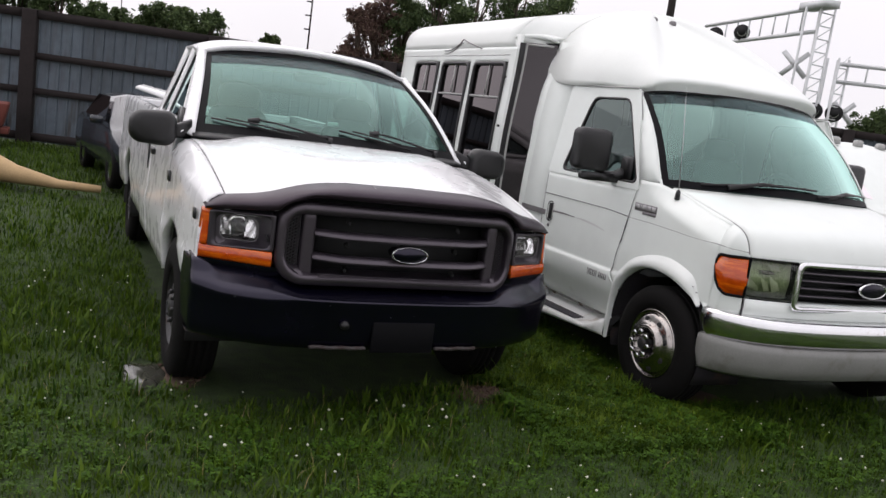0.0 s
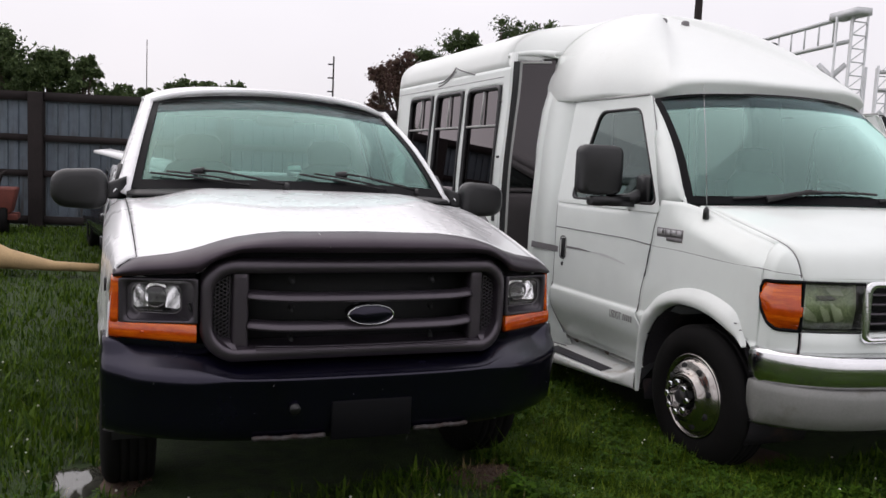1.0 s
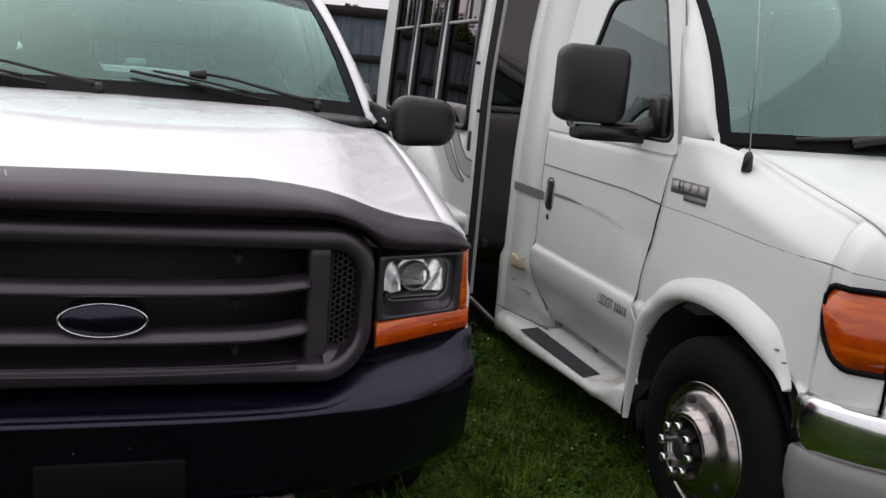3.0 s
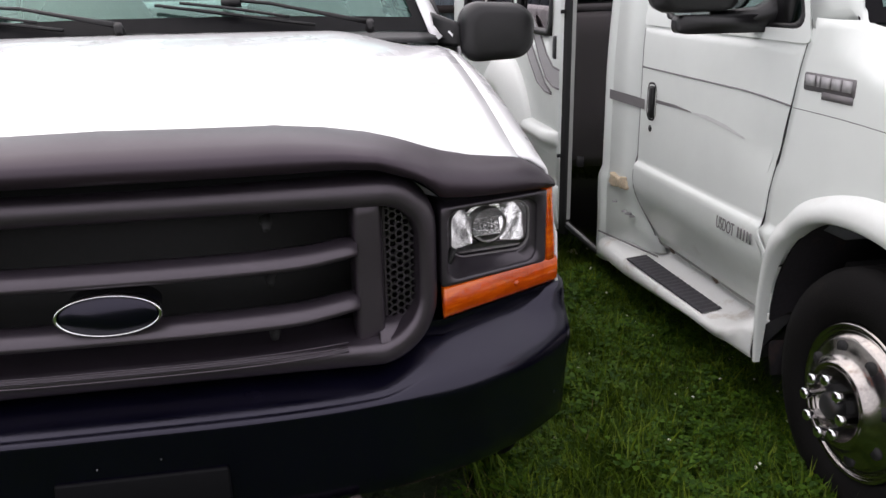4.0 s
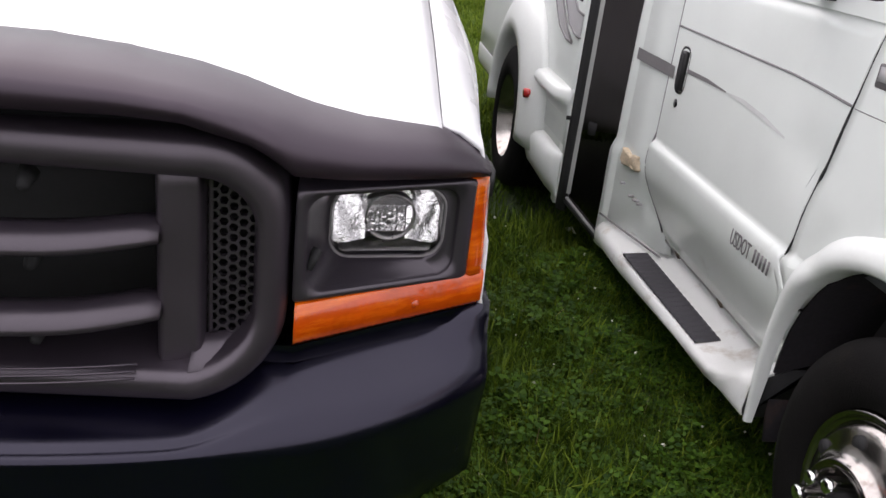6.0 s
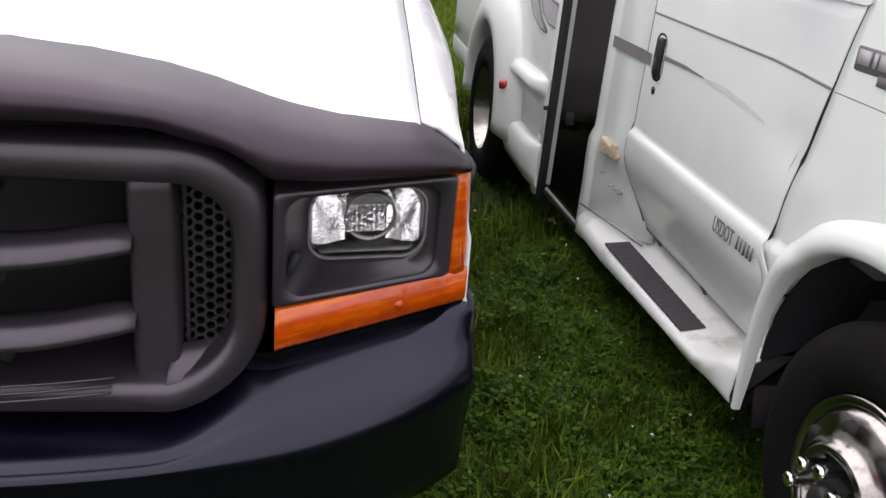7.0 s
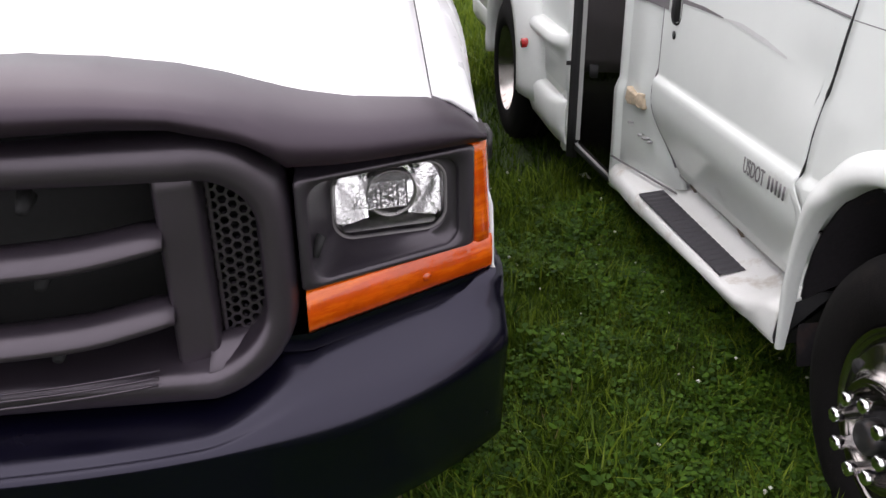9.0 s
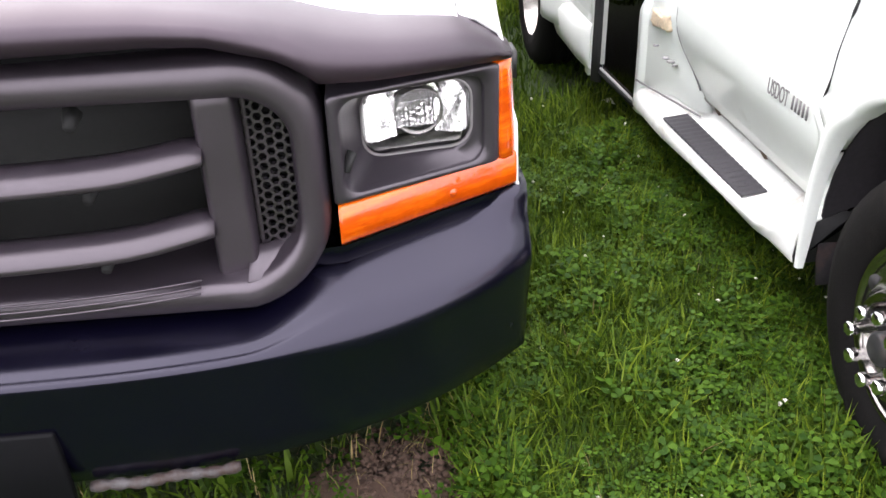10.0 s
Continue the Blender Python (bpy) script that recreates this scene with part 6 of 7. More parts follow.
xs, ys = sorted({round(v, 2) for v in xs}), sorted({round(v, 2) for v in ys})
xs, ys = ([a for a, b in zip(q, q[1:] + [1e4]) if b - a > 0.04] for q in (xs, ys))
ground = part("ground", grid([[(x, y, ground_z(x, y)) for y in ys] for x in xs]), TURF)
tagged(ground, "lawn of short green grass and clover", "ground", kind="structure")


def patch(name, c, rx, ry, mat, label, z=0.012, seed=0):
    rnd = random.Random(seed)
    ph = [rnd.uniform(0, 6) for _ in range(3)]
    out = []
    for k in range(40):
        a = 2 * math.pi * k / 40
        q = 1 + 0.22 * math.sin(2 * a + ph[0]) + 0.12 * math.sin(3 * a + ph[1]) + 0.08 * math.sin(7 * a + ph[2])
        out.append((c[0] + rx * q * math.cos(a), c[1] + ry * q * math.sin(a)))
    rows = [[(c[0] + (x - c[0]) * f, c[1] + (y - c[1]) * f, ground_z(x, y) + z - 0.02 * (f > 0.9)) for x, y in out] for f in (1.0, 0.8, 0.45, 0.02)]
    ob = part(name, grid(rows, close_v=True), mat)
    return tagged(ob, label, "soil" if mat is SOIL else "puddle", kind="structure")


patch("soil_patch", (0.74, 0.30), 0.20, 0.20, SOIL, "bare brown soil patch under the bumper", 0.014, 1)
patch("soil_patch", (-0.92, 0.95), 0.13, 0.24, SOIL, "bare brown wheel rut soil", 0.012, 2)
patch("soil_patch", (0.1, -1.4), 0.35, 0.16, SOIL, "thin worn patch of soil", 0.012, 5)
patch("soil_patch", (2.0, 0.2), 0.35, 0.5, SOIL, "bare soil round a tyre", 0.012, 3)
patch("puddle", (-1.12, 0.92), 0.10, 0.26, WATER, "small rain puddle beside the tyre", 0.02, 4)


def scatter(name, count, area, make, mat, label, category, seed, skip=None):
    """Many small pieces over an area, joined into one mesh: make(rng, n) gives vertices (n, k, 3) about 0 and faces."""
    rng = np.random.default_rng(seed)
    x0, x1, y0, y1 = area
    px, py = rng.uniform(x0, x1, count), rng.uniform(y0, y1, count)
    if (x1 - x0) > 4:
        rim = np.minimum(np.minimum(px - x0, x1 - px), np.minimum(py - y0, y1 - py))
        keep = rng.uniform(0, 1, count) < np.clip(rim / 1.1, 0, 1)
        px, py = px[keep], py[keep]
    if skip:
        keep = ~skip(px, py, rng)
        px, py = px[keep], py[keep]
    n = len(px)
    verts, faces = make(rng, n)
    pz = -sunk(px, py)
    field = np.sin(px * 7.3 + 1.9 * np.sin(py * 4.1)) * np.sin(py * 6.7 + 1.6 * np.sin(px * 5.3)) + 0.6 * np.sin(px * 17 + 2.1 * np.sin(py * 11)) * np.sin(py * 19 + 1.4 * np.sin(px * 13))
    verts = verts * (1.0 + 0.34 * field)[:, None, None]
    verts = verts + np.stack([px, py, pz], 1)[:, None, :]
    k = verts.shape[1]
    me = bpy.data.meshes.new(name)
    nf, fs = len(faces), len(faces[0])
    me.vertices.add(n * k)
    me.vertices.foreach_set("co", verts.reshape(-1))
    idx = (np.arange(n)[:, None, None] * k + np.array(faces)[None]).reshape(-1)
    me.loops.add(len(idx))
    me.loops.foreach_set("vertex_index", idx)
    me.polygons.add(n * nf)
    me.polygons.foreach_set("loop_start", np.arange(0, len(idx), fs))
    me.update(calc_edges=True)
    me.materials.append(mat)
    return tagged(new(name, me), label, category, kind="stuff")


def blades(height, width):
    def make(rng, n):
        a, lean = rng.uniform(0, 2 * np.pi, n), rng.uniform(0.1, 0.9, n)
        h = height * rng.uniform(0.45, 1.25, n)
        w = width * rng.uniform(0.6, 1.3, n)
        dx, dy = np.cos(a), np.sin(a)
        v = np.zeros((n, 5, 3))
        for i, (f, ww) in enumerate(((0, 1), (0, -1), (0.55, 0.8), (0.55, -0.8), (1.0, 0))):
            out = lean * h * f ** 1.8
            v[:, i, 0] = dx * out - dy * w * ww / 2
            v[:, i, 1] = dy * out + dx * w * ww / 2
            v[:, i, 2] = h * f * (1 - 0.25 * lean * f) - 0.01
        return v, [(0, 1, 3), (0, 3, 2), (2, 3, 4)]
    return make


def clovers(size, height):
    def make(rng, n):
        h, a0, sc = height * rng.uniform(0.3, 1.0, n), rng.uniform(0, 2 * np.pi, n), size * rng.uniform(0.6, 1.25, n)
        tilt = rng.uniform(-0.35, 0.35, (n, 2))
        v = np.zeros((n, 15, 3))
        for leaf in range(3):
            a = a0 + leaf * 2 * np.pi / 3
            for i, (r, t) in enumerate(((0.05, 0), (0.55, 0.52), (1.0, 0.28), (1.0, -0.28), (0.55, -0.52))):
                x, y = sc * (np.cos(a) * r - np.sin(a) * t), sc * (np.sin(a) * r + np.cos(a) * t)
                v[:, leaf * 5 + i, 0], v[:, leaf * 5 + i, 1] = x, y
                v[:, leaf * 5 + i, 2] = h + tilt[:, 0] * x + tilt[:, 1] * y + 0.15 * sc * abs(t)
        return v, [(5 * k, 5 * k + 1, 5 * k + 2, 5 * k + 3) for k in range(3)]
    return make


def flowers(size, height):
    def make(rng, n):
        h = height * rng.uniform(0.6, 1.2, n)
        sc = size * rng.uniform(0.6, 1.2, n)
        base = np.array([(1, 0, 0), (-0.5, 0.87, 0), (-0.5, -0.87, 0), (0, 0, 0.9), (0, 0, -0.7)])
        v = base[None] * sc[:, None, None]
        v[:, :, 2] += h[:, None]
        return v, [(0, 1, 3), (1, 2, 3), (2, 0, 3), (1, 0, 4), (2, 1, 4), (0, 2, 4)]
    return make


def bare(px, py, rng):
    """Where grass does not grow: tyre marks, soil patches and the deep shade under the vehicles."""
    out = (np.hypot((px - 0.74) / 0.19, (py - 0.30) / 0.19) < rng.uniform(0.5, 1.1, len(px))) | (np.hypot((px + 0.92) / 0.13, (py - 0.98) / 0.26) < 1)
    out |= np.hypot((px + 1.12) / 0.11, (py - 0.92) / 0.27) < 1
    out |= (np.abs(px) < 0.95 - 0.1 * rng.uniform(0, 1, len(px))) & (py > 0.30 + 0.25 * rng.uniform(0, 1, len(px))) & (py < 5.6)
    out |= (px > 2.05) & (px < 3.9) & (py > 0) & (py < 4.6)
    thin = np.hypot((px - 0.1) / 0.35, (py + 1.4) / 0.16) < 1
    return out | (thin & (rng.uniform(0, 1, len(px)) < 0.8))


grassy = lambda px, py, rng: bare(px, py, rng) | (rng.uniform(0, 1, len(px)) > 0.55 + 0.45 * np.sin(px * 5.1 + 2 * np.sin(py * 3.3)) * np.sin(py * 4.3 + 1.7 * np.sin(px * 2.9)))  # noqa: E731
leafyz = lambda px, py, rng: bare(px, py, rng) | (rng.uniform(0, 1, len(px)) < 0.5 + 0.5 * np.sin(px * 5.1 + 2 * np.sin(py * 3.3)) * np.sin(py * 4.3 + 1.7 * np.sin(px * 2.9)))  # noqa: E731
scatter("grass", 90000, (0.75, 2.3, -0.6, 2.6), blades(0.075, 0.0052), BLADE, "short green grass blades between the vehicles", "grass", 1, grassy)
scatter("grass", 230000, (-3.6, 4.4, -4.2, 5.0), blades(0.052, 0.006), BLADE, "short green lawn grass", "grass", 2, bare)
scatter("grass", 125000, (-8, 7, -1.0, 14.5), blades(0.085, 0.014), BLADE, "uncut green lawn grass farther off", "grass", 3, bare)
scatter("tall_grass", 15000, (0.85, 2.1, -0.5, 2.6), blades(0.095, 0.0050), BLADE_PALE, "longer pale grass blades among the clover", "grass", 16, bare)
# sunlit lawn at the back: the brightness comes from paler blades
scatter("grass", 42000, (0.9, 3.6, 4.2, 12.0), blades(0.10, 0.013), BLADE_PALE, "grass behind the vehicles, sunlight put into its paler yellow-green", "grass", 15, bare)
scatter("clover", 26000, (0.7, 2.3, -0.6, 2.2), clovers(0.0185, 0.062), CLOVER, "low clover leaves among the grass", "clover", 4, leafyz)
scatter("clover", 90000, (-3.6, 4.2, -4.2, 1.4), clovers(0.015, 0.045), CLOVER, "low clover leaves in the lawn", "clover", 5, leafyz)
scatter("clover_flowers", 45, (0.9, 2.2, -0.5, 2.2), flowers(0.008, 0.05), PETAL, "small white clover flowers", "flowers", 6, bare)
scatter("clover_flowers", 520, (-3, 3.6, -3.3, 4), flowers(0.009, 0.055), PETAL, "small white clover flowers in the lawn", "flowers", 7, bare)
scatter("dry_stems", 900, (-2, 2.4, -1.5, 2.5), blades(0.09, 0.003), STRAW, "thin dry straw stems", "grass", 8, bare)
scatter("tall_grass", 260, (0.82, 1.02, 0.15, 2.5), blades(0.15, 0.005), BLADE, "taller uncut grass beside the truck tyres", "grass", 9)



def clods(size):
    def make(rng, n):
        sc = size * rng.uniform(0.3, 1.3, n) ** 1.5
        base = np.array([(1, 0, 0), (0, 1, 0), (-1, 0, 0), (0, -1, 0), (0, 0, 0.8), (0, 0, -0.5)])
        v = base[None] * (sc[:, None, None] * rng.uniform(0.5, 1.2, (n, 6, 1)))
        return v + np.array([0, 0, 0.006]), [(0, 1, 4), (1, 2, 4), (2, 3, 4), (3, 0, 4), (1, 0, 5), (2, 1, 5), (3, 2, 5), (0, 3, 5)]
    return make


scatter("soil_crumbs", 2600, (0.55, 0.95, 0.06, 0.55), clods(0.010), SOIL, "crumbs of bare brown soil", "soil", 12, lambda px, py, rng: np.hypot((px - 0.74) / 0.2, (py - 0.30) / 0.22) > rng.uniform(0.6, 1.1, len(px)))
scatter("soil_crumbs", 2600, (-1.2, -0.7, 0.3, 1.1), clods(0.011), SOIL, "crumbs of soil in the wheel rut", "soil", 13, lambda px, py, rng: np.hypot((px + 0.92) / 0.14, (py - 0.95) / 0.26) > rng.uniform(0.6, 1.1, len(px)))
scatter("dry_stems", 160, (0.55, 1.0, 0.05, 0.55), blades(0.07, 0.0028), STRAW, "dry straw on the bare soil", "grass", 14)

# ---- fence ----
F0, FD = Vector((-2.2, 13.66, 0)), Vector((0.9623, -0.272, 0))
FN = Vector((0.272, 0.9623, 0))
fence = thing("sheet_fence", F0, "tall grey-blue corrugated metal fence with dark timber posts and rails", "fence")
turn = Matrix.Rotation(math.atan2(FD.y, FD.x), 3, "Z")
BAY = 3.3
sheet_me = None
for b in range(-5, 6):
    o = F0 + FD * (b * BAY)
    part("post", box(o + Vector((0, 0, 1.22)), (0.26, 0.2, 2.44), rot=turn), TIMBER, fence, bevel=0.02)
    for z, h in ((2.36, 0.16), (1.62, 0.12), (0.98, 0.12), (0.14, 0.14)):
        part("rail", box(o + FD * BAY / 2 + Vector((0, 0, z)) - FN * 0.02, (BAY - 0.27, 0.06, h), rot=turn), TIMBER, fence)
    for k in range(4):
        c = o + FD * (0.15 + (k + 0.5) * (BAY - 0.3) / 4) + FN * 0.05
        w = (BAY - 0.3) / 4 - 0.01
        if sheet_me is None:
            bm = bmesh.new()
            prof = []
            for i in range(5):
                x0 = -w / 2 + i * w / 4
                prof += [(x0 - 0.02, 0.0), (x0 - 0.008, -0.03), (x0 + 0.008, -0.03), (x0 + 0.02, 0.0)]
            grid([[(x, y, z) for z in (0.04, 2.3)] for x, y in prof if abs(x) <= w / 2 + 0.03], bm=bm)
            sheet_me = bpy.data.meshes.new("sheet")
            bm.to_mesh(sheet_me)
            bm.free()
            sheet_me.materials.append(SHEET)
        sh = new("sheet", sheet_me)
        sh.parent = fence
        sh.matrix_basis = Matrix.Translation(c - F0) @ turn.to_4x4()

# ---- dark car behind the pickup ----
car = thing("dark_sedan", (-0.1, 9.1, 0), "dark blue parked sedan beside the metal fence", "car")
car.rotation_euler, car.scale = (0, 0, radians(7)), (0.87, 0.87, 0.87)
rows = []
prof = [(0.0, 0.62, 0.42), (0.04, 0.72, 0.66), (0.9, 0.84, 0.92), (1.15, 0.86, 0.98), (1.75, 0.70, 1.38), (2.9, 0.68, 1.40), (3.6, 0.80, 1.05), (4.3, 0.80, 0.98), (4.45, 0.72, 0.6)]
for y, hw, zt in prof:
    zb = 0.30
    hw0 = 0.86 if 0.1 < y < 4.4 else 0.76
    rows.append([(-0.1 + x, 7.6 + y, z) for x, z in ((-hw0 + 0.03, zb), (-hw0, 0.5), (-hw0 + 0.02, min(zt, 0.86)), (-hw + 0.04, zt - 0.03), (-hw * 0.6, zt + 0.03), (0, zt + 0.04), (hw * 0.6, zt + 0.03), (hw - 0.04, zt - 0.03), (hw0 - 0.02, min(zt, 0.86)), (hw0, 0.5), (hw0 - 0.03, zb))])
part("body", capped(rows), CARDARK, car)
part("windscreen", face([(-0.1 - 0.68, 8.82, 1.02), (-0.1 + 0.68, 8.82, 1.02), (-0.1 + 0.58, 9.36, 1.38), (-0.1 - 0.58, 9.36, 1.38)]), TINTED, car)
for sx in (-1, 1):
    part("side_window", face([(-0.1 + sx * 0.875, 8.85, 0.98), (-0.1 + sx * 0.875, 10.8, 1.0), (-0.1 + sx * 0.72, 10.5, 1.36), (-0.1 + sx * 0.725, 9.4, 1.36)]), TINTED, car)
    m = part("door_mirror", capped([[(-0.1 + sx * (0.98 + u), y, 1.0 + v) for u, v in rounded(0.2, 0.12, 0.04)] for y in (8.95, 9.05)]), CARDARK, car)
    part("head_lamp", capped([[(-0.1 + sx * (0.62 + u), y + 0.06 * abs(u + 0.1), 0.66 + v) for u, v in rounded(0.26, 0.12, 0.04)] for y in (7.66, 7.60)]), CLEAR, car)
    for wy in (8.4, 11.05):
        c = (-0.1 + sx * 0.84, wy, 0.31)
        wheel = part("wheel", lathe([(0.2, 0.0), (0.29, 0.01), (0.315, -0.02), (0.315, -0.17), (0.2, -0.18)], c, sx, 32), RUBBER, car)
        part("alloy_rim", lathe([(0.21, 0.0), (0.19, -0.02), (0.05, 0.0), (0.002, 0.005)], c, sx, 20), CHROME, wheel)

car.location = (-0.332, 8.9, 0)

# ---- tan canvas roll and red machinery by the fence ----
roll = [(-3.9, 8.6, 0.2), (-3.2, 8.3, 0.32), (-2.6, 8.1, 0.29), (-2.1, 7.9, 0.15), (-1.6, 7.7, 0.075), (-1.1, 7.6, 0.06)]
cv = part("canvas_roll", tube([(x, y, r * 0.8) for x, y, r in roll], [r for *_, r in roll], 14, flat=0.8), CANVAS)
tagged(cv, "long tan canvas roll lying on the grass", "canvas roll")
mach = thing("farm_implement", (-2.95, 12.6, 0), "rusty dark red machine standing before the fence", "machine")
part("hopper", box((-2.95, 12.6, 0.55), (0.9, 0.6, 0.42), taper=1.2), RUST, mach, bevel=0.03)
part("frame", box((-2.95, 12.6, 0.28), (1.1, 0.5, 0.10)), RUST, mach, bevel=0.01)
for sx in (-0.4, 0.4):
    part("wheel", lathe([(0.08, 0), (0.22, 0.01), (0.24, -0.03), (0.24, -0.12), (0.08, -0.13)], (-2.95 + sx, 12.4, 0.23), 1 if sx > 0 else -1, 24), RUBBER, mach)
part("lever", tube([(-2.7, 12.4, 0.7), (-2.62, 12.3, 1.0), (-2.55, 12.3, 1.05)], 0.025, 6), TIMBER, mach)

# ---- white van beyond the bus ----
van = thing("white_van", (7.55, 4.0, 0), "white van with roof marker lamps parked beyond the bus", "van")
rows = []
for y, hw, zt in ((1.8, 0.9, 0.95), (1.9, 0.96, 1.10), (2.7, 0.98, 1.20), (2.75, 0.97, 1.25), (3.4, 0.82, 1.80), (3.7, 0.85, 1.88), (6.8, 0.88, 1.90), (6.9, 0.86, 1.75)):
    rows.append([(7.55 + x, y, z) for x, z in ((-0.98, 0.4), (-1.0, 0.8), (-0.98, min(zt, 1.2)), (-hw, zt - 0.08), (-hw + 0.1, zt), (0, zt + 0.05), (hw - 0.1, zt), (hw, zt - 0.08), (0.98, min(zt, 1.2)), (1.0, 0.8), (0.98, 0.4))])
part("body", capped(rows), BUSWHITE, van)
part("windscreen", face(quad_loop([(7.55 - 0.88, 2.80, 1.30), (7.55 + 0.88, 2.80, 1.30), (7.55 + 0.74, 3.37, 1.775), (7.55 - 0.74, 3.37, 1.775)], 0.06)), TINTED, van)
for x in (-0.6, -0.2, 0.2, 0.6):
    part("marker_lamp", capped([[(7.55 + x + u * q, 3.6 + v * q, z) for u, v in rounded(0.14, 0.08, 0.03)] for z, q in ((1.88, 1), (1.95, 0.9), (1.965, 0.5))]), TRIM, van)
for sx in (-1, 1):
    part("door_mirror", capped([[(7.55 + sx * (1.1 + u), y, 1.4 + v) for u, v in rounded(0.2, 0.3, 0.04)] for y in (3.0, 3.1)]), PLASTIC, van)
    for wy in (2.5, 5.8):
        part("wheel", lathe([(0.02, -0.02), (0.2, 0.0), (0.35, 0.0), (0.37, -0.03), (0.37, -0.2), (0.2, -0.22)], (7.55 + sx * 0.98, wy, 0.37), sx, 28), RUBBER, van)

# ---- railway crossing signals ----


def lattice(owner, x, y, h, w=0.3):
    for dx, dy in ((-w, -w), (w, -w), (w, w), (-w, w)):
        part("leg", tube([(x + dx, y + dy, 0), (x + dx, y + dy, h)], 0.04, 6), GALV, owner)
    for k in range(int(h / 0.4)):
        z = 0.3 + k * 0.4
        part("rung", box((x, y - w, z), (2 * w, 0.03, 0.035)), GALV, owner)
        part("brace", tube([(x - w, y - w, z), (x + w, y - w, z + 0.4)], 0.018, 4), GALV, owner)


def arm(owner, a, b, drop, n):
    """A two-beam cantilever arm with upright struts."""
    a, b, d = Vector(a), Vector(b), Vector((0, 0, drop))
    part("arm_beam", tube([a, b], 0.07, 6), GALV, owner)
    part("arm_beam", tube([a - d, b - d], 0.07, 6), GALV, owner)
    for k in range(1, n):
        p = a.lerp(b, k / n)
        part("strut", tube([p, p - d], 0.03, 5), GALV, owner)


def flasher(owner, c, r=0.30):
    """A round black signal target with its hooded lamp, facing the lawn."""
    u = Vector((-0.72, -0.69, 0))
    c = Vector(c)
    disc = part("signal_target", tube([c, c + u * 0.04], r, 24), DARK, owner)
    part("signal_lens", tube([c + u * 0.05, c + u * 0.07], r * 0.55, 18), TRIM, disc)
    part("signal_hood", tube([c + u * 0.04 + Vector((0, 0, 0.02)), c + u * 0.26 + Vector((0, 0, 0.02))], r * 0.5, 16), DARK, disc)


def crossbuck(owner, c, size=1.0):
    for a in (45, -45):
        part("crossbuck_blade", box(c, (size, 0.04, 0.16), rot=(Matrix.Rotation(radians(-44), 3, "Z") @ Matrix.Rotation(radians(a), 3, "Y"))), GALV, owner)


sig = thing("crossing_signal", (20.0, 16.5, 0), "galvanised railway crossing signal mast with cantilever arm", "railway signal")
lattice(sig, 20.0, 16.5, 6.5)
arm(sig, (19.9, 16.5, 6.5), (21.0, 22.9, 6.35), 0.75, 9)
part("cap_beam", box((19.9, 16.5, 6.55), (1.3, 0.5, 0.22), rot=Matrix.Rotation(radians(80), 3, "Z")), GALV, sig)
flasher(sig, (20.75, 22.0, 5.95), 0.28)
flasher(sig, (20.55, 20.4, 5.95), 0.28)
crossbuck(sig, (19.75, 16.9, 4.7), 1.1)
sig = thing("crossing_signal", (20.65, 16.0, 0), "galvanised crossing signal mast with round flashers and arm", "railway signal")
lattice(sig, 20.65, 16.0, 5.0, 0.22)
arm(sig, (20.65, 16.0, 4.85), (25.2, 10.6, 4.75), 0.55, 8)
flasher(sig, (20.75, 15.85, 3.3), 0.27)
flasher(sig, (20.3, 16.25, 3.3), 0.27)
crossbuck(sig, (21.0, 15.75, 3.35), 0.9)


def pole(at, h, r, label, arms=True):
    p = thing("utility_pole", at, label, "utility pole")
    part("shaft", tube([at, (at[0], at[1], h)], [r, r * 0.7], 10), TIMBER, p)
    if arms:
        for k in range(3):
            part("insulator_arm", box((at[0] - 0.14, at[1] - 0.05, h * (0.94 - 0.10 * k)), (0.26, 0.05, 0.06)), TIMBER, p)
    return p


pole((8.55, 35.0, 0), 6.15, 0.05, "thin dark wooden utility pole beyond the fence")
pole((0.5, 35.5, 0), 6.2, 0.025, "thin pale radio mast beyond the fence", False)
pole((28.6, 35.0, 0), 14.0, 0.27, "thick dark wooden pole behind the bus", False)


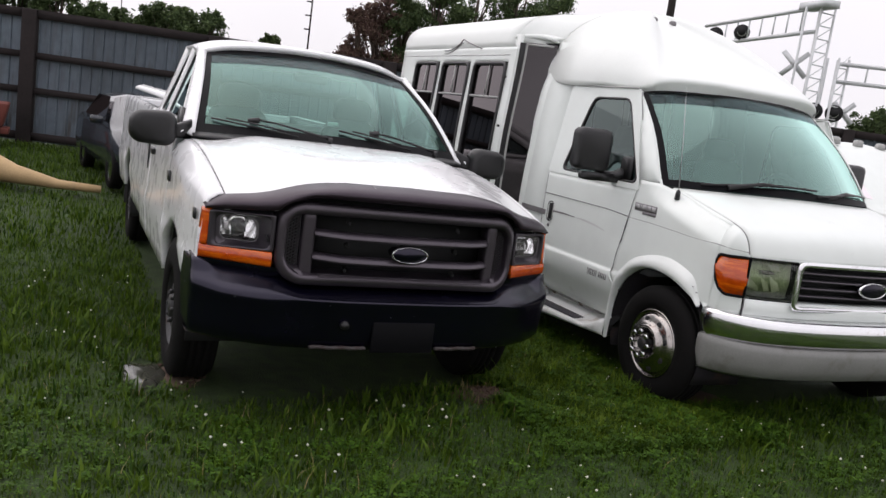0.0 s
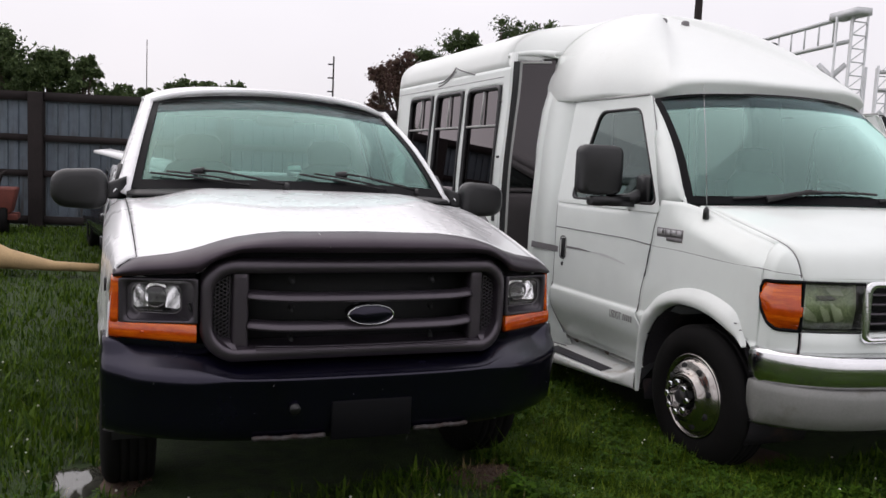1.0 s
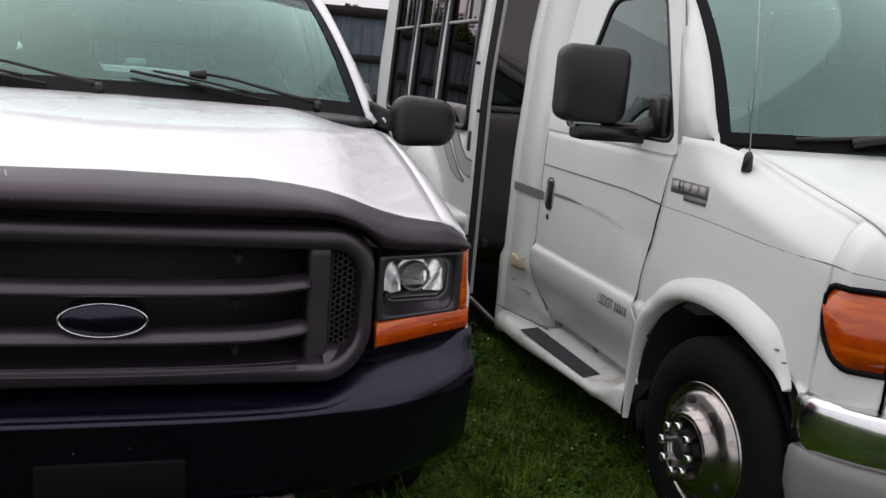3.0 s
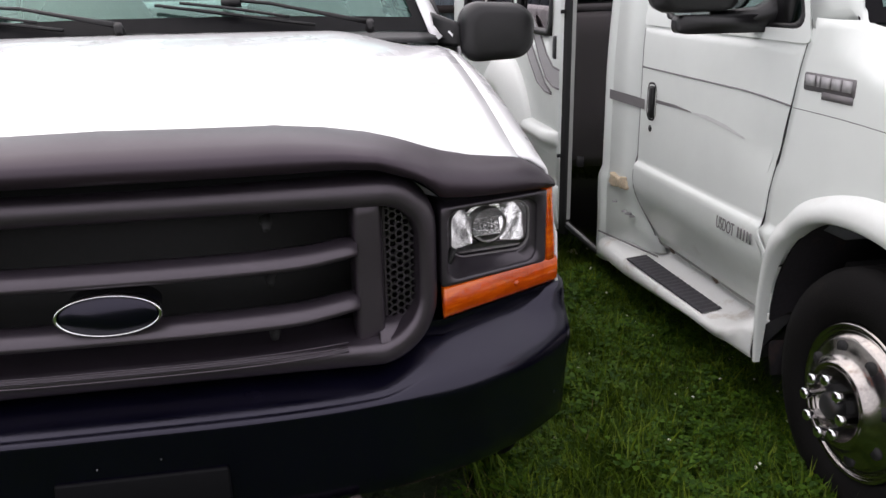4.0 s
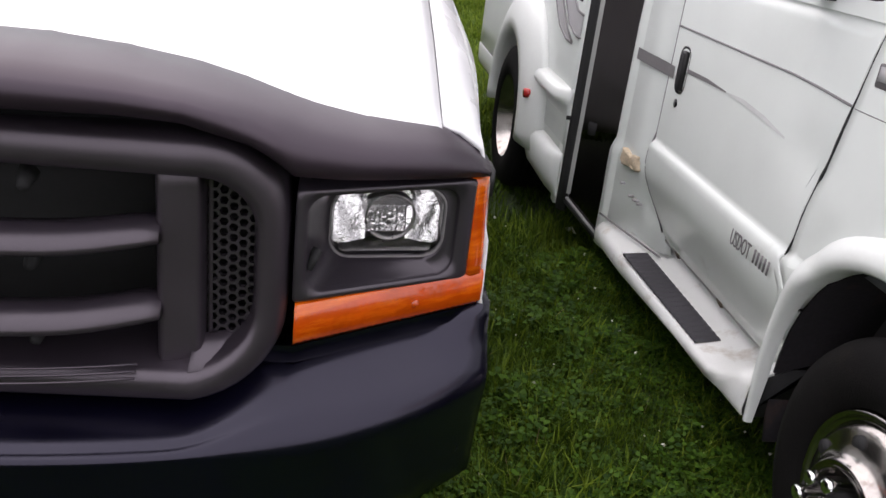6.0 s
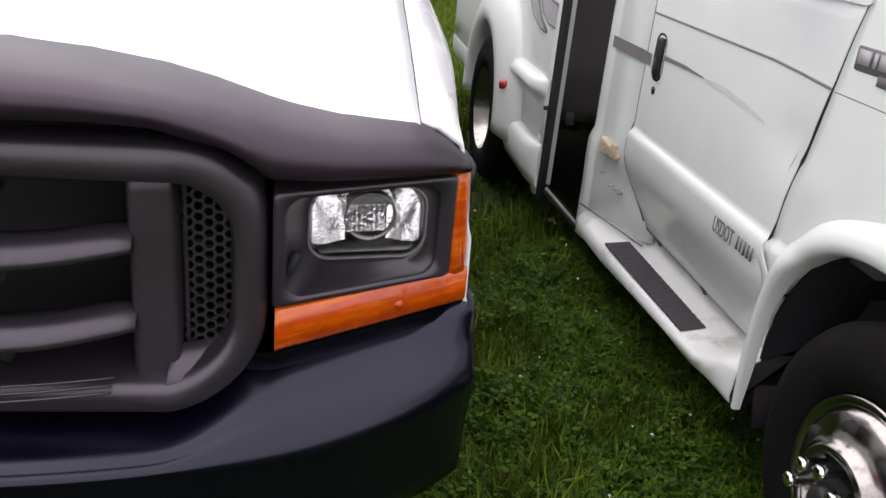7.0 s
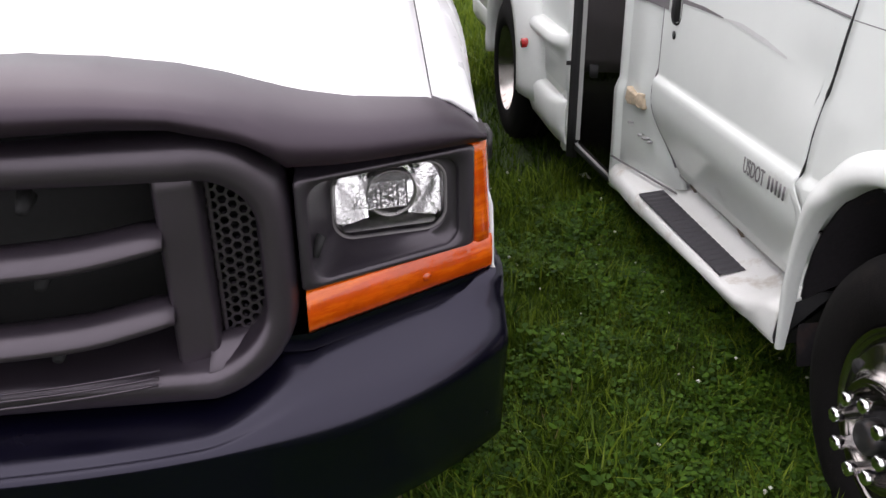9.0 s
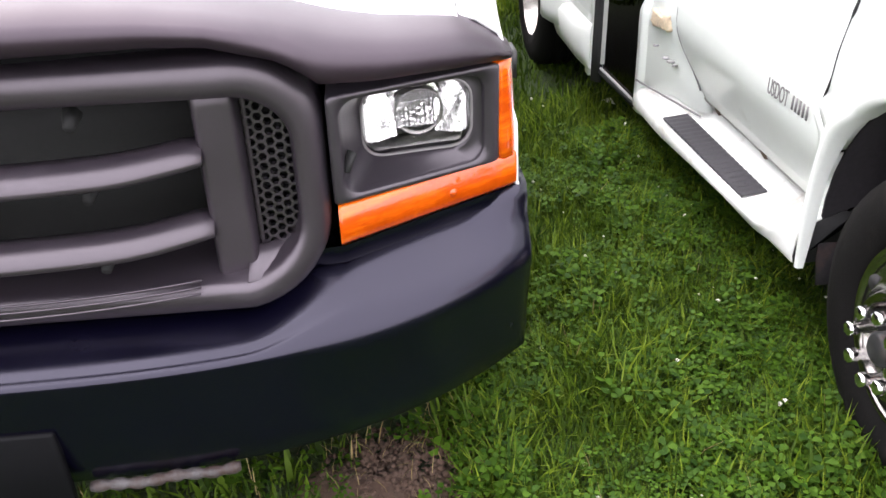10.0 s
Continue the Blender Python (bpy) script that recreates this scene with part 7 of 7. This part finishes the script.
# ---- trees ----
def tree(at, h, r, seed, mat, label, sparse=1.0):
    """A broadleaf tree: tapered trunk, forking limbs and a crown of many small leaves held in uneven clumps."""
    rnd = random.Random(seed)
    rng = np.random.default_rng(seed)
    t = thing("tree", at, label, "tree", "trees behind the fence")
    base = Vector(at)
    top = base + Vector((rnd.uniform(-.3, .3), 0, h * 0.9))
    bm = tube([base, base + Vector((rnd.uniform(-.15, .15), 0, h * 0.3)), base.lerp(top, 0.66), top], [h * 0.026, h * 0.02, h * 0.012, h * 0.003], 8)
    clumps = []
    for k in range(44):
        a, u = rnd.uniform(0, 6.283), rnd.uniform(-0.95, 1.0)
        ring = math.sqrt(max(0.0, 1 - abs(u) ** 2.2))
        q = rnd.uniform(0.45, 1.0) * ring
        tip = base + Vector((math.cos(a) * q * r, math.sin(a) * q * r, h * 0.52 + u * h * 0.40))
        fork = base + Vector((0, 0, max(h * 0.16, (tip.z - at[2]) * rnd.uniform(0.55, 0.72))))
        mid = fork.lerp(tip, 0.55) + Vector((0, 0, 0.04 * h * rnd.uniform(-0.3, 1)))
        tube([fork, mid, tip], [h * 0.008, h * 0.005, h * 0.0015], 5, bm=bm)
        clumps.append((tip, r * rnd.uniform(0.26, 0.50)))
        for _ in range(2):
            clumps.append((tip + Vector((rnd.uniform(-1, 1), rnd.uniform(-1, 1), rnd.uniform(-0.4, 0.9))) * r * 0.42, r * rnd.uniform(0.10, 0.22)))
    part("trunk", bm, BARK, t)
    vs = []
    for c, size in clumps:
        n = int(sparse * 270 * (1.0 if size > 0.3 * r else 0.4) * min(1.6, 0.55 + 0.4 * r))
        d = rng.normal(0, 1, (n, 3))
        d /= np.linalg.norm(d, axis=1)[:, None]
        vs.append(np.array(c) + d * (rng.uniform(0.15, 1.0, (n, 1)) ** 0.75 * rng.choice((1.0, 1.0, 1.0, 1.45), (n, 1))) * size * np.array((1.0, 1.0, 0.8)))
    c = np.concatenate(vs) - np.array(at)
    n = len(c)
    size = 0.085 * rng.uniform(0.6, 1.4, n)
    u, w = rng.normal(0, 1, (n, 3)), rng.normal(0, 1, (n, 3))
    u /= np.linalg.norm(u, axis=1)[:, None]
    w /= np.linalg.norm(w, axis=1)[:, None]
    quad = np.stack([c - u * size[:, None], c + w * size[:, None] * 0.6, c + u * size[:, None], c - w * size[:, None] * 0.6], 1)
    me = bpy.data.meshes.new("crown")
    me.from_pydata(quad.reshape(-1, 3).tolist(), [], np.arange(n * 4).reshape(-1, 4).tolist())
    me.materials.append(mat)
    ob = new("crown", me)
    ob.parent = t
    return t


for i, (x, y, h, r) in enumerate(((-5.2, 35, 6.2, 1.7), (-3.4, 36, 5.6, 1.3), (-2.0, 35, 5.3, 0.95), (-0.7, 35.5, 4.1, 1.2), (0.7, 36, 4.0, 1.2), (2.0, 35, 4.85, 1.1), (4.1, 35.5, 4.7, 1.15), (3.1, 36.5, 4.6, 1.2), (7.05, 36, 4.25, 0.6), (-7.8, 38, 6.0, 2.2))):
    tree((x, y, 0), h, r, 20 + i, LEAF, "dense green broadleaf tree beyond the fence")
for i, (x, y, h, r, m) in enumerate(((10.9, 35, 6.0, 1.0, LEAF_RED), (12.2, 36, 6.7, 1.2, LEAF_RED), (13.6, 36.5, 7.3, 1.2, LEAF), (15.2, 36, 8.2, 1.4, LEAF), (17.6, 37, 9.6, 1.5, LEAF), (19.8, 36, 9.6, 1.5, LEAF), (22.4, 37, 9.2, 1.6, LEAF))):
    tree((x, y, 0), h * 1.03, r * 1.05, 50 + i, m, "tree with russet leaves behind the bus" if m is LEAF_RED else "tall green tree behind the bus", 0.5 if m is LEAF_RED else 0.8)
for i, (x, y, h, r) in enumerate(((46.5, 35, 5.6, 1.7), (43.5, 37, 4.1, 1.8), (50.5, 35, 4.4, 2.2), (55, 33, 5.4, 2.4), (60, 30, 5.0, 2.6))):
    tree((x, y, 0), h, r, 80 + i, LEAF, "distant green tree beyond the crossing")
